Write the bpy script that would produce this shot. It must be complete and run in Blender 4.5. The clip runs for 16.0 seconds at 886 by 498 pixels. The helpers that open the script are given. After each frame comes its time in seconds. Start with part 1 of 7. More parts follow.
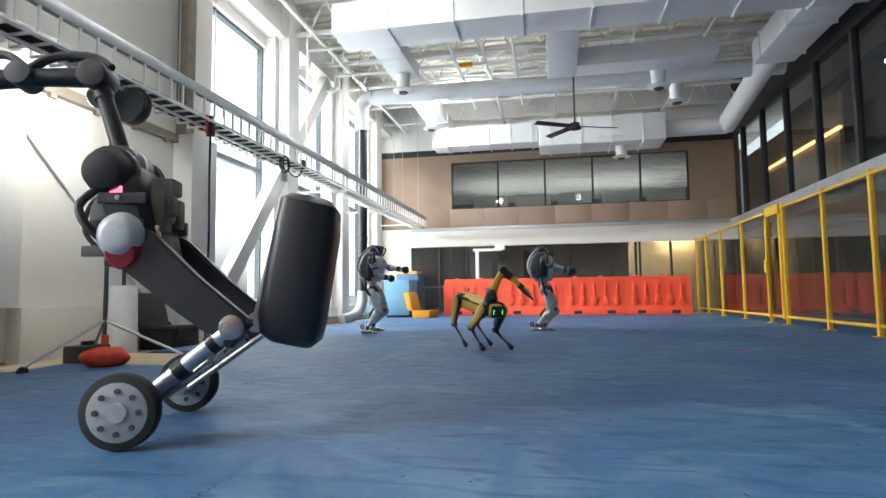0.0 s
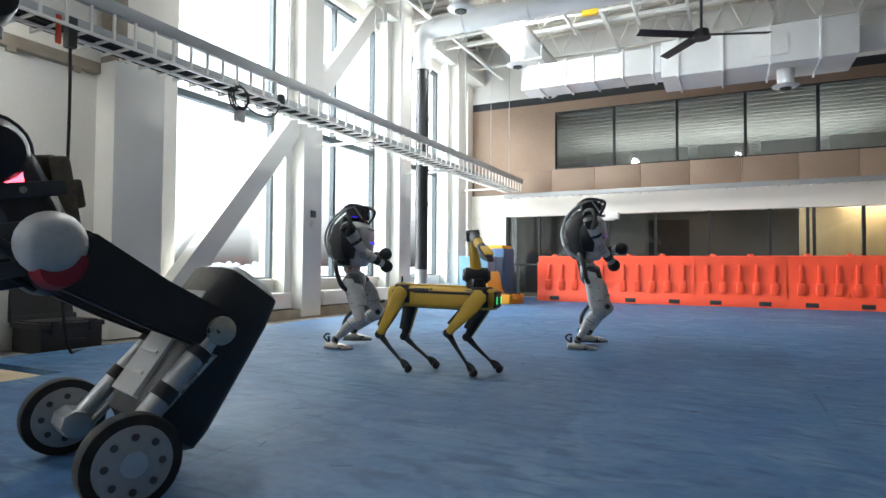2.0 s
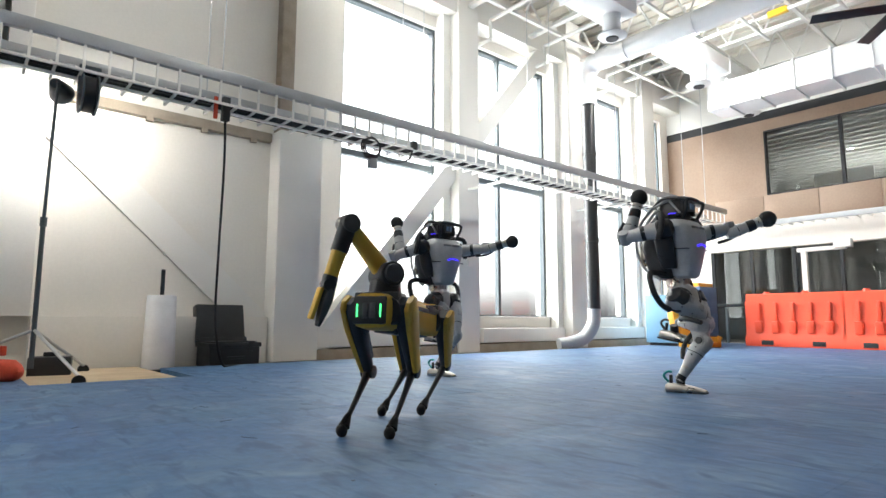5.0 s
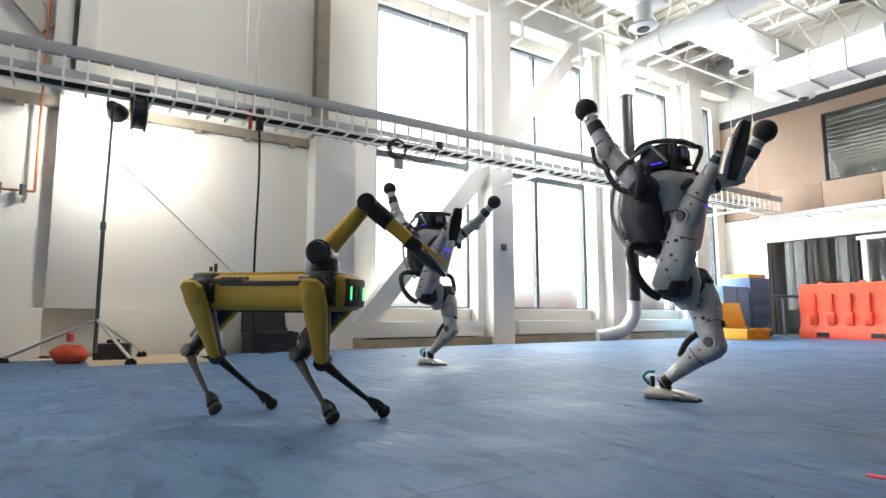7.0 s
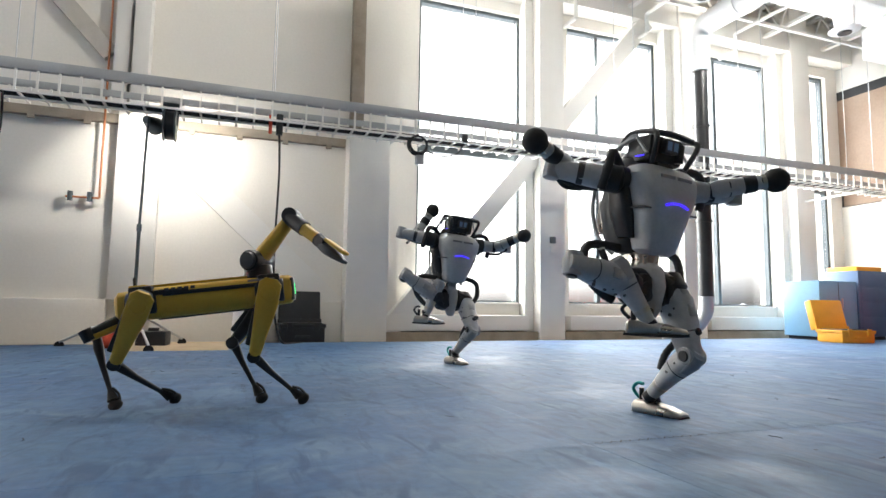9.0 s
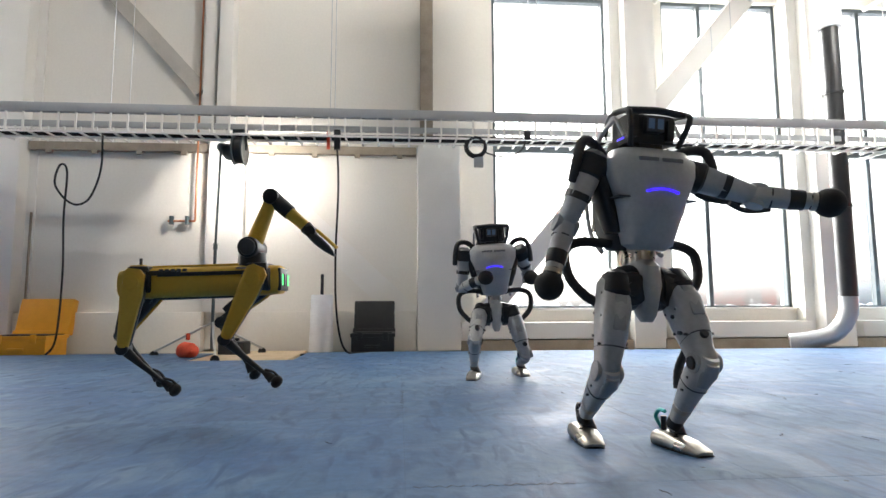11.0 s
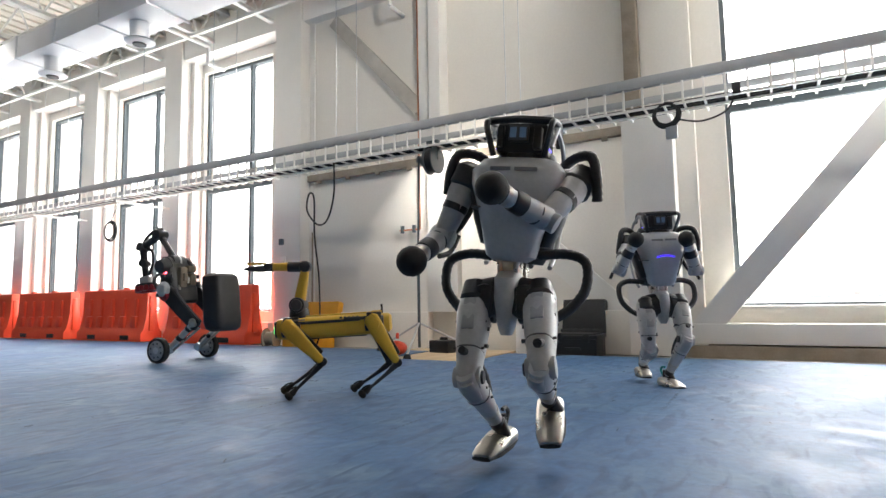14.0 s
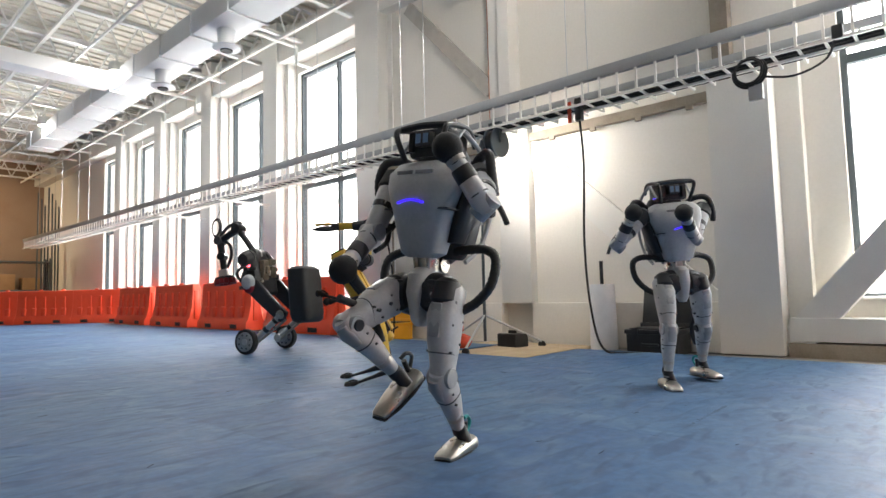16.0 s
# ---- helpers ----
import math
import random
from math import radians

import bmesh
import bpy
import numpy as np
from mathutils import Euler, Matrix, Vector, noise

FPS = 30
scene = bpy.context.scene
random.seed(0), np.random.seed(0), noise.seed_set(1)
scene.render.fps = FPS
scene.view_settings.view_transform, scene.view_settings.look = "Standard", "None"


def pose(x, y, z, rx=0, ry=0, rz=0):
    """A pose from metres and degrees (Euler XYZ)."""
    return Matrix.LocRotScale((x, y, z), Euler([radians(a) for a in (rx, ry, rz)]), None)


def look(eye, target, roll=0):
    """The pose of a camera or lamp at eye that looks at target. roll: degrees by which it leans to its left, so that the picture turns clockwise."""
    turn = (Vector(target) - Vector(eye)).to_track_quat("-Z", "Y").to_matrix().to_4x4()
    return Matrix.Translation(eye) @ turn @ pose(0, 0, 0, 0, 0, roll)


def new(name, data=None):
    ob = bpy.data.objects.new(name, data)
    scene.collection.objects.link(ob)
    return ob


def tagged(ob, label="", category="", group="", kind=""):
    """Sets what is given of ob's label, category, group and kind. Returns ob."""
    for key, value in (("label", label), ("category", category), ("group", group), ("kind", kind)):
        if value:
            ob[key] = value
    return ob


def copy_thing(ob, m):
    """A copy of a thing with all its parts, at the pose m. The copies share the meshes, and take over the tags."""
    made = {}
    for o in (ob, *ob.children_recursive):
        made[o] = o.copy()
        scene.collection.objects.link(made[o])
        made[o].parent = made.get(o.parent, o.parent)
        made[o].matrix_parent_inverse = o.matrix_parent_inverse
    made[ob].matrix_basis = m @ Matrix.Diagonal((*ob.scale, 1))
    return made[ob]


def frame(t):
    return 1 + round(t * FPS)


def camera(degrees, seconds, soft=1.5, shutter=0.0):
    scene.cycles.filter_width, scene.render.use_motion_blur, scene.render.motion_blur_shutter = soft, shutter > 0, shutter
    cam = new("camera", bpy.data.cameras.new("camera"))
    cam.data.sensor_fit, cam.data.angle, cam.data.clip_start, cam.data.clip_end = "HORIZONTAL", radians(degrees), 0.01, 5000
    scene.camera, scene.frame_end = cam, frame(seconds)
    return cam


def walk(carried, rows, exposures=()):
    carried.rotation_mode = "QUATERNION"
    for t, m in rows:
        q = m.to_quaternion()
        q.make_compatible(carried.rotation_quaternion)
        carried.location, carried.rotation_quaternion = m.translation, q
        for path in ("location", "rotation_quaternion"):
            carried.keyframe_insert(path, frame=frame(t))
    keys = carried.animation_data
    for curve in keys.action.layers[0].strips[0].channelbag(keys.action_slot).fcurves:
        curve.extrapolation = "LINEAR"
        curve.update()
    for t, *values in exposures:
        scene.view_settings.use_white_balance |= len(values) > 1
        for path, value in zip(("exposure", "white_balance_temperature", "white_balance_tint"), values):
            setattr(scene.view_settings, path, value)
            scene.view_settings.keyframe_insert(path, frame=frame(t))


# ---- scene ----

cam = camera(74.75, 16.0)
PATH = [
    (0, (-3.843, -2.709, 0.614), (-4.222, -0.752, 0.770), -0.7),
    (0.5, (-3.830, -1.835, 0.722), (-4.280, 0.110, 0.842), -0.5),
    (1, (-3.554, -0.352, 0.765), (-4.135, 1.559, 0.849), 0.0),
    (1.5, (-3.427, 0.870, 0.879), (-4.155, 2.732, 0.931), 0.4),
    (2, (-3.035, 0.722, 0.780), (-3.914, 2.517, 0.841), 0.4),
    (2.5, (-2.700, 0.831, 0.668), (-3.718, 2.548, 0.796), 0.7),
    (3, (-2.261, 0.802, 0.664), (-3.438, 2.410, 0.835), 1.1),
    (3.5, (-2.186, 1.126, 0.585), (-3.479, 2.633, 0.821), 0.8),
    (4, (-1.996, 1.312, 0.506), (-3.388, 2.725, 0.758), 0.9),
    (4.5, (-1.979, 1.490, 0.503), (-3.444, 2.829, 0.752), 0.5),
    (7, (-1.295, 1.853, 0.429), (-2.955, 2.944, 0.661), -0.1),
    (7.5, (-1.102, 2.244, 0.425), (-2.813, 3.253, 0.658), -0.2),
    (8, (-0.919, 2.557, 0.440), (-2.695, 3.452, 0.660), -0.1),
    (10.5, (-0.460, 4.187, 0.594), (-2.425, 4.509, 0.781), 0.5),
    (11, (-0.632, 4.476, 0.568), (-2.616, 4.628, 0.772), -0.2),
    (11.5, (-0.437, 4.925, 0.507), (-2.424, 4.851, 0.723), 0.6),
    (12, (-0.740, 5.417, 0.508), (-2.696, 5.065, 0.732), 0.0),
    (12.5, (-1.111, 5.800, 0.561), (-3.011, 5.219, 0.792), 1.0),
    (13, (-1.205, 5.929, 0.578), (-3.053, 5.199, 0.808), 0.5),
    (13.5, (-1.135, 6.143, 0.616), (-2.946, 5.317, 0.814), -0.4),
    (14, (-1.391, 6.312, 0.678), (-3.130, 5.339, 0.860), -1.0),
    (14.5, (-1.665, 6.473, 0.651), (-3.337, 5.390, 0.829), -1.2),
    (15, (-1.858, 6.546, 0.715), (-3.471, 5.375, 0.874), -1.2),
    (15.5, (-2.057, 6.641, 0.724), (-3.617, 5.399, 0.878), -1.5),
    (16, (-2.173, 6.801, 0.705), (-3.657, 5.468, 0.855), -1.3),
]
walk(cam, [(t, look(eye, goal, lean)) for t, eye, goal, lean in PATH], exposures=[(0, -0.42, 6050, 5), (3, -0.36, 6000, 4), (4.5, -0.1, 6250, 7), (8, -0.01, 6350, 8), (10.5, 0.03, 6500, 10), (12.5, 0.08, 6500, 10), (14, 0.0, 6500, 10), (16, -0.08, 6550, 10)])

# ---- light ----
world = bpy.data.worlds.new("overcast_sky")
scene.world = world
world.use_nodes = True
wn = world.node_tree.nodes
wl = world.node_tree.links
sky = wn.new("ShaderNodeTexSky")
sky.sky_type = "NISHITA"
sky.sun_disc = False
sky.sun_elevation, sky.sun_rotation = radians(32), radians(250)
sky.dust_density, sky.air_density = 6.0, 1.0
pale = wn.new("ShaderNodeHueSaturation")
pale.inputs["Saturation"].default_value = 0.12
wl.new(sky.outputs[0], pale.inputs["Color"])
wl.new(pale.outputs[0], wn["Background"].inputs["Color"])
wn["Background"].inputs["Strength"].default_value = 0.9

sun = new("sun", bpy.data.lights.new("sun", "SUN"))
sun.data.energy, sun.data.angle, sun.data.color = 0.6, radians(25), (1.0, 0.97, 0.93)
sun.matrix_world = look((-30, 10, 20), (0, 5, 0))

# sky light entering through each tall window, and the hall's ceiling downlights
WINDOWS = [(5.95, 7.85), (8.78, 10.8), (11.6, 13.67), (14.5, 15.4), (-4.0, -2.0), (-7.05, -5.1), (-10.05, -8.2), (-13.1, -11.2), (-16.2, -14.3)]
SILL, TRANSOM, HEAD = 0.54, 3.1, 5.66
for a, b in WINDOWS:
    lamp = new("window_daylight", bpy.data.lights.new("window_daylight", "AREA"))
    lamp.data.shape, lamp.data.size, lamp.data.size_y = "RECTANGLE", b - a, HEAD - SILL
    lamp.data.energy, lamp.data.color = 16 * (b - a) * (HEAD - SILL), (0.975, 0.985, 0.955)
    lamp.matrix_world = look((-9.58, (a + b) / 2, (SILL + HEAD) / 2), (0, (a + b) / 2, (SILL + HEAD) / 2))
for x in (-6.6, -2.6):
    for y in (-12, -6.5, -0.5, 4.6, 11.2):
        lamp = new("ceiling_downlight_glow", bpy.data.lights.new("ceiling_downlight_glow", "POINT"))
        lamp.data.shadow_soft_size = 0.14
        lamp.data.energy, lamp.data.color = 310 if x < -5 else 22, (1.0, 0.975, 0.93)
        lamp.matrix_world = Matrix.Translation((x, y, 5.4))
lamp = new("work_light_glow", bpy.data.lights.new("work_light_glow", "SPOT"))
lamp.data.energy, lamp.data.color, lamp.data.spot_size, lamp.data.shadow_soft_size = 170, (1.0, 0.95, 0.88), radians(140), 0.12
lamp.matrix_world = look((-8.37, 2.27, 2.63), (-9.3, 2.45, 2.15))
lamp = new("store_lamp_glow", bpy.data.lights.new("store_lamp_glow", "AREA"))
lamp.data.energy, lamp.data.size, lamp.data.color = 260, 1.5, (1.0, 0.78, 0.5)
lamp.matrix_world = look((-5, -20.5, 5.5), (-6, -23.5, 1.5))
lamp = new("office_lamp_glow", bpy.data.lights.new("office_lamp_glow", "AREA"))
lamp.data.energy, lamp.data.size, lamp.data.color = 90, 1.2, (1.0, 0.8, 0.55)
lamp.matrix_world = look((0.2, 18.2, 2.5), (0.2, 18.8, 0))
# added fill without fixtures: upward onto the upper office ceiling, downward in the lower office
for x in (-6.0, -3.2, -0.6):
    lamp = new("upper_office_glow", bpy.data.lights.new("upper_office_glow", "AREA"))
    lamp.data.energy, lamp.data.size, lamp.data.color = 170, 1.0, (1.0, 0.97, 0.92)
    lamp.matrix_world = look((x, 19.5, 2.9), (x, 19.6, 6))
    lamp = new("lower_office_glow", bpy.data.lights.new("lower_office_glow", "AREA"))
    lamp.data.energy, lamp.data.size, lamp.data.color = 40, 0.8, (1.0, 0.97, 0.92)
    lamp.matrix_world = look((x - 1, 17.4, 2.6), (x - 1, 17.4, 0))
scene.view_settings.exposure = 0.0


# ---- materials ----
def material(name, color, rough=0.5, metal=0.0, spread=0.12, scale=4.0, bump=0.1, fine=60.0, tint=None, random_by=0.0, coat=0.0):
    """A surface with variation at two scales: broad stains and fine grain with relief."""
    m = bpy.data.materials.new(name)
    m.use_nodes = True
    n, l = m.node_tree.nodes, m.node_tree.links
    s = n["Principled BSDF"]
    s.inputs["Metallic"].default_value = metal
    s.inputs["Coat Weight"].default_value = coat
    at = n.new("ShaderNodeTexCoord")
    big, small = n.new("ShaderNodeTexNoise"), n.new("ShaderNodeTexNoise")
    big.inputs["Scale"].default_value, big.inputs["Detail"].default_value = scale, 5
    small.inputs["Scale"].default_value, small.inputs["Detail"].default_value = fine, 3
    geo = n.new("ShaderNodeNewGeometry")
    l.new(geo.outputs["Position"] if random_by == -1 else at.outputs["Object"], big.inputs["Vector"])
    l.new(geo.outputs["Position"] if random_by == -1 else at.outputs["Object"], small.inputs["Vector"])
    mix = n.new("ShaderNodeMix")
    mix.data_type = "RGBA"
    other = tint or tuple(c * 0.7 for c in color)
    mix.inputs[6].default_value = (*color, 1)
    mix.inputs[7].default_value = (*other, 1)
    ramp = n.new("ShaderNodeMapRange")
    ramp.inputs["From Min"].default_value, ramp.inputs["From Max"].default_value = 0.4, 0.75
    ramp.inputs["To Max"].default_value = min(1.0, spread * 4)
    l.new(big.outputs["Fac"], ramp.inputs["Value"])
    l.new(ramp.outputs["Result"], mix.inputs["Factor"])
    value = n.new("ShaderNodeHueSaturation")
    shade = n.new("ShaderNodeMapRange")
    shade.inputs["To Min"].default_value, shade.inputs["To Max"].default_value = 1 - spread, 1 + spread
    l.new(small.outputs["Fac"], shade.inputs["Value"])
    l.new(shade.outputs["Result"], value.inputs["Value"])
    l.new(mix.outputs[2], value.inputs["Color"])
    if random_by > 0:
        info = n.new("ShaderNodeObjectInfo")
        vary = n.new("ShaderNodeMapRange")
        vary.inputs["To Min"].default_value, vary.inputs["To Max"].default_value = 1 - random_by, 1 + random_by
        l.new(info.outputs["Random"], vary.inputs["Value"])
        again = n.new("ShaderNodeHueSaturation")
        l.new(vary.outputs["Result"], again.inputs["Value"])
        l.new(value.outputs["Color"], again.inputs["Color"])
        value = again
    l.new(value.outputs["Color"], s.inputs["Base Color"])
    gloss = n.new("ShaderNodeMapRange")
    gloss.inputs["To Min"].default_value, gloss.inputs["To Max"].default_value = max(0.03, rough - 0.12), min(1, rough + 0.12)
    l.new(big.outputs["Fac"], gloss.inputs["Value"])
    l.new(gloss.outputs["Result"], s.inputs["Roughness"])
    if bump:
        relief = n.new("ShaderNodeBump")
        relief.inputs["Strength"].default_value, relief.inputs["Distance"].default_value = bump, 0.004
        l.new(small.outputs["Fac"], relief.inputs["Height"])
        l.new(relief.outputs["Normal"], s.inputs["Normal"])
    return m


def glowing(name, color, power):
    m = bpy.data.materials.new(name)
    m.use_nodes = True
    s = m.node_tree.nodes["Principled BSDF"]
    s.inputs["Base Color"].default_value = (*color, 1)
    s.inputs["Emission Color"].default_value = (*color, 1)
    s.inputs["Emission Strength"].default_value = power
    return m


def glass(name, color=(1, 1, 1), rough=0.0, clear=0.9):
    """Thin pane: mostly clear, with a mirror gloss."""
    m = bpy.data.materials.new(name)
    m.use_nodes = True
    n, l = m.node_tree.nodes, m.node_tree.links
    out = n["Material Output"]
    seen, shine, mix = n.new("ShaderNodeBsdfTransparent"), n.new("ShaderNodeBsdfGlossy"), n.new("ShaderNodeMixShader")
    seen.inputs["Color"].default_value = (*[c * clear for c in color], 1)
    shine.inputs["Roughness"].default_value = rough
    rim = n.new("ShaderNodeLayerWeight")
    power, gain = n.new("ShaderNodeMath"), n.new("ShaderNodeMapRange")
    power.operation = "POWER"
    power.inputs[1].default_value = 4.0
    gain.inputs["To Min"].default_value, gain.inputs["To Max"].default_value = 0.05, 0.6
    l.new(rim.outputs["Facing"], power.inputs[0])
    l.new(power.outputs[0], gain.inputs["Value"])
    l.new(gain.outputs["Result"], mix.inputs["Fac"])
    l.new(seen.outputs[0], mix.inputs[1])
    l.new(shine.outputs[0], mix.inputs[2])
    l.new(mix.outputs[0], out.inputs["Surface"])
    return m


M_WALL = material("white_wall_paint", (0.79, 0.755, 0.69), 0.6, spread=0.05, scale=0.8, bump=0.15, fine=30, tint=(0.72, 0.68, 0.63))
M_TRIM = material("white_steel_paint", (0.8, 0.778, 0.73), 0.45, spread=0.05, scale=1.5, bump=0.08)
M_CEIL = material("white_ceiling_paint", (0.8, 0.787, 0.75), 0.6, spread=0.06, scale=1.0)
M_DECK = material("pale_roof_deck", (0.74, 0.7, 0.62), 0.8, spread=0.15, scale=2.0, bump=0.4)
M_DUCT = material("painted_duct", (0.78, 0.78, 0.78), 0.42, spread=0.05, scale=2.0)
M_CONC = material("bare_concrete", (0.33, 0.28, 0.22), 0.85, spread=0.2, scale=5.0, bump=0.5)
M_FLOORC = material("concrete_floor", (0.28, 0.25, 0.21), 0.6, spread=0.2, scale=1.2, bump=0.2)
M_STEEL = material("galvanised_steel", (0.55, 0.56, 0.57), 0.38, 0.9, spread=0.1, scale=9)
M_RAIL = material("grey_rail_paint", (0.42, 0.43, 0.44), 0.4, 0.4, spread=0.08)
M_FRAME = material("dark_window_frame", (0.09, 0.11, 0.12), 0.4, 0.3, spread=0.06)
M_BLACK = material("black_plastic", (0.018, 0.019, 0.021), 0.42, spread=0.15, scale=14, bump=0.15, fine=180)
M_RUBBER = material("black_rubber", (0.014, 0.014, 0.014), 0.75, spread=0.2, scale=20, bump=0.3, fine=150)
M_HOSE = material("black_corrugated_hose", (0.02, 0.02, 0.022), 0.55, spread=0.15, scale=20, bump=0.8, fine=120)
M_DARK = material("dark_band", (0.02, 0.022, 0.026), 0.6, spread=0.1)
M_WOOD = material("brown_wood_panel", (0.3, 0.21, 0.15), 0.5, spread=0.14, scale=1.3, bump=0.1, fine=25, tint=(0.25, 0.16, 0.105), random_by=0.08)
M_RED = material("orange_red_barrier_plastic", (0.86, 0.09, 0.035), 0.42, spread=0.1, scale=3, bump=0.12, tint=(0.68, 0.06, 0.03), random_by=0.06)
M_YELLOW = material("yellow_fence_paint", (0.72, 0.42, 0.02), 0.4, spread=0.08, scale=6)
M_CASEY = material("orange_yellow_plastic_case", (0.8, 0.36, 0.02), 0.45, spread=0.08, scale=6)
M_BLUECAB = material("blue_cabinet_paint", (0.17, 0.34, 0.5), 0.4, spread=0.08, scale=4)
M_BLUECABD = material("dark_blue_cabinet_paint", (0.07, 0.13, 0.24), 0.45, spread=0.1, scale=4)
M_WRAP = material("white_plastic_wrap", (0.8, 0.8, 0.82), 0.35, spread=0.06, scale=8, bump=0.3)
M_COPPER = material("copper_pipe", (0.6, 0.24, 0.12), 0.35, 0.9, spread=0.15, scale=8)
M_CARD = material("brown_cardboard", (0.36, 0.22, 0.11), 0.85, spread=0.1)
M_REDCLOTH = material("red_cloth", (0.62, 0.07, 0.03), 0.8, spread=0.2, scale=15)
M_SNOW = material("snowy_ground", (0.72, 0.76, 0.8), 0.8, spread=0.1, scale=0.05, fine=3, random_by=-1)
# tree colour lightened to near white to stand for distance haze
M_TREES = material("haze_paled_trees", (0.62, 0.64, 0.67), 0.9, spread=0.2, scale=0.3, fine=3, random_by=-1)
M_LAMP = glowing("lamp_glow", (1.0, 0.95, 0.86), 9)
M_STRIP = glowing("warm_strip_light", (1.0, 0.62, 0.25), 5)
M_GLASS = glass("window_glass", clear=0.96)
M_DGLASS = glass("tinted_partition_glass", (0.92, 0.94, 0.93), clear=0.82)
M_PANEL = glass("clear_guard_panel", (0.98, 0.97, 0.95), clear=0.95)
# dark grey carries the dimness of the rooms behind the glass
M_GUT = material("painted_dim_office", (0.16, 0.16, 0.16), 0.8, spread=0.2, scale=1.0)
M_OFFC = material("ribbed_office_ceiling", (0.5, 0.49, 0.47), 0.8, spread=0.1)
M_PALE = material("pale_grey_steel", (0.5, 0.47, 0.42), 0.6, spread=0.12, scale=5.0, bump=0.2)
M_INKMAT = material("dark_joint_line", (0.008, 0.02, 0.045), 0.8, spread=0.1)
M_TAPE = material("pink_tape", (0.85, 0.06, 0.12), 0.6, spread=0.05)


def mat_surface():
    """Worn blue foam mat: broad pale scuffs, fine ribbing, per-tile tone."""
    m = material("blue_foam_mat", (0.03, 0.09, 0.21), 0.55, spread=0.3, scale=0.8, bump=0.3, fine=22, tint=(0.06, 0.135, 0.235), random_by=-1)
    n, l = m.node_tree.nodes, m.node_tree.links
    s = n["Principled BSDF"]
    s.inputs["Specular IOR Level"].default_value = 0.32
    geo = n.new("ShaderNodeNewGeometry")
    scuff = n.new("ShaderNodeTexNoise")
    scuff.inputs["Scale"].default_value, scuff.inputs["Detail"].default_value, scuff.inputs["Distortion"].default_value = 2.3, 9, 1.2
    l.new(geo.outputs["Position"], scuff.inputs["Vector"])
    cut = n.new("ShaderNodeMapRange")
    cut.inputs["From Min"].default_value, cut.inputs["From Max"].default_value, cut.inputs["To Max"].default_value = 0.5, 0.72, 0.62
    l.new(scuff.outputs["Fac"], cut.inputs["Value"])
    over = n.new("ShaderNodeMix")
    over.data_type = "RGBA"
    before = s.inputs["Base Color"].links[0].from_socket
    l.new(before, over.inputs[6])
    over.inputs[7].default_value = (0.16, 0.235, 0.32, 1)
    l.new(cut.outputs["Result"], over.inputs["Factor"])
    # worn dents and drag marks, in colour and in relief
    stretch = n.new("ShaderNodeMapping")
    stretch.inputs["Scale"].default_value, stretch.inputs["Rotation"].default_value = (1.0, 3.2, 1.0), (0, 0, 0.5)
    drag = n.new("ShaderNodeTexNoise")
    drag.inputs["Scale"].default_value, drag.inputs["Detail"].default_value, drag.inputs["Distortion"].default_value = 3.5, 6, 0.8
    l.new(geo.outputs["Position"], stretch.inputs["Vector"])
    l.new(stretch.outputs[0], drag.inputs["Vector"])
    dark = n.new("ShaderNodeMapRange")
    dark.inputs["From Min"].default_value, dark.inputs["From Max"].default_value, dark.inputs["To Max"].default_value = 0.5, 0.66, 0.72
    l.new(drag.outputs["Fac"], dark.inputs["Value"])
    worn = n.new("ShaderNodeMix")
    worn.data_type = "RGBA"
    l.new(over.outputs[2], worn.inputs[6])
    worn.inputs[7].default_value = (0.018, 0.058, 0.14, 1)
    l.new(dark.outputs["Result"], worn.inputs["Factor"])
    over = worn
    dents = n.new("ShaderNodeBump")
    dents.inputs["Strength"].default_value, dents.inputs["Distance"].default_value = 0.16, 0.02
    l.new(drag.outputs["Fac"], dents.inputs["Height"])
    l.new(s.inputs["Normal"].links[0].from_socket, dents.inputs["Normal"])
    l.new(dents.outputs["Normal"], s.inputs["Normal"])
    sheen = n.new("ShaderNodeMapRange")
    sheen.inputs["From Min"].default_value, sheen.inputs["From Max"].default_value = 0.3, 0.7
    sheen.inputs["To Min"].default_value, sheen.inputs["To Max"].default_value = 0.5, 0.74
    l.new(scuff.outputs["Fac"], sheen.inputs["Value"])
    l.new(sheen.outputs["Result"], s.inputs["Roughness"])
    info = n.new("ShaderNodeObjectInfo")
    vary = n.new("ShaderNodeMapRange")
    vary.inputs["To Min"].default_value, vary.inputs["To Max"].default_value = 0.9, 1.1
    l.new(info.outputs["Random"], vary.inputs["Value"])
    tone = n.new("ShaderNodeHueSaturation")
    l.new(vary.outputs["Result"], tone.inputs["Value"])
    l.new(over.outputs[2], tone.inputs["Color"])
    l.new(tone.outputs["Color"], s.inputs["Base Color"])
    return m


M_MAT = mat_surface()


# ---- mesh helpers ----
def box(bm, a, b, bevel=0.0, turn=None):
    """A box from corner a to corner b, with bevelled edges; turn: a matrix applied to it."""
    lo, hi = Vector([min(p, q) for p, q in zip(a, b)]), Vector([max(p, q) for p, q in zip(a, b)])
    made = bmesh.ops.create_cube(bm, size=1.0)["verts"]
    bmesh.ops.transform(bm, matrix=Matrix.LocRotScale((lo + hi) / 2, None, hi - lo), verts=made)
    if bevel:
        edges = {e for v in made for e in v.link_edges}
        r = bmesh.ops.bevel(bm, geom=list(edges), offset=bevel, segments=2, profile=0.6, affect="EDGES", clamp_overlap=True)
        made = list({v for f in r["faces"] for v in f.verts} | {v for v in made if v.is_valid})
    if turn is not None:
        bmesh.ops.transform(bm, matrix=turn, verts=[v for v in made if v.is_valid])


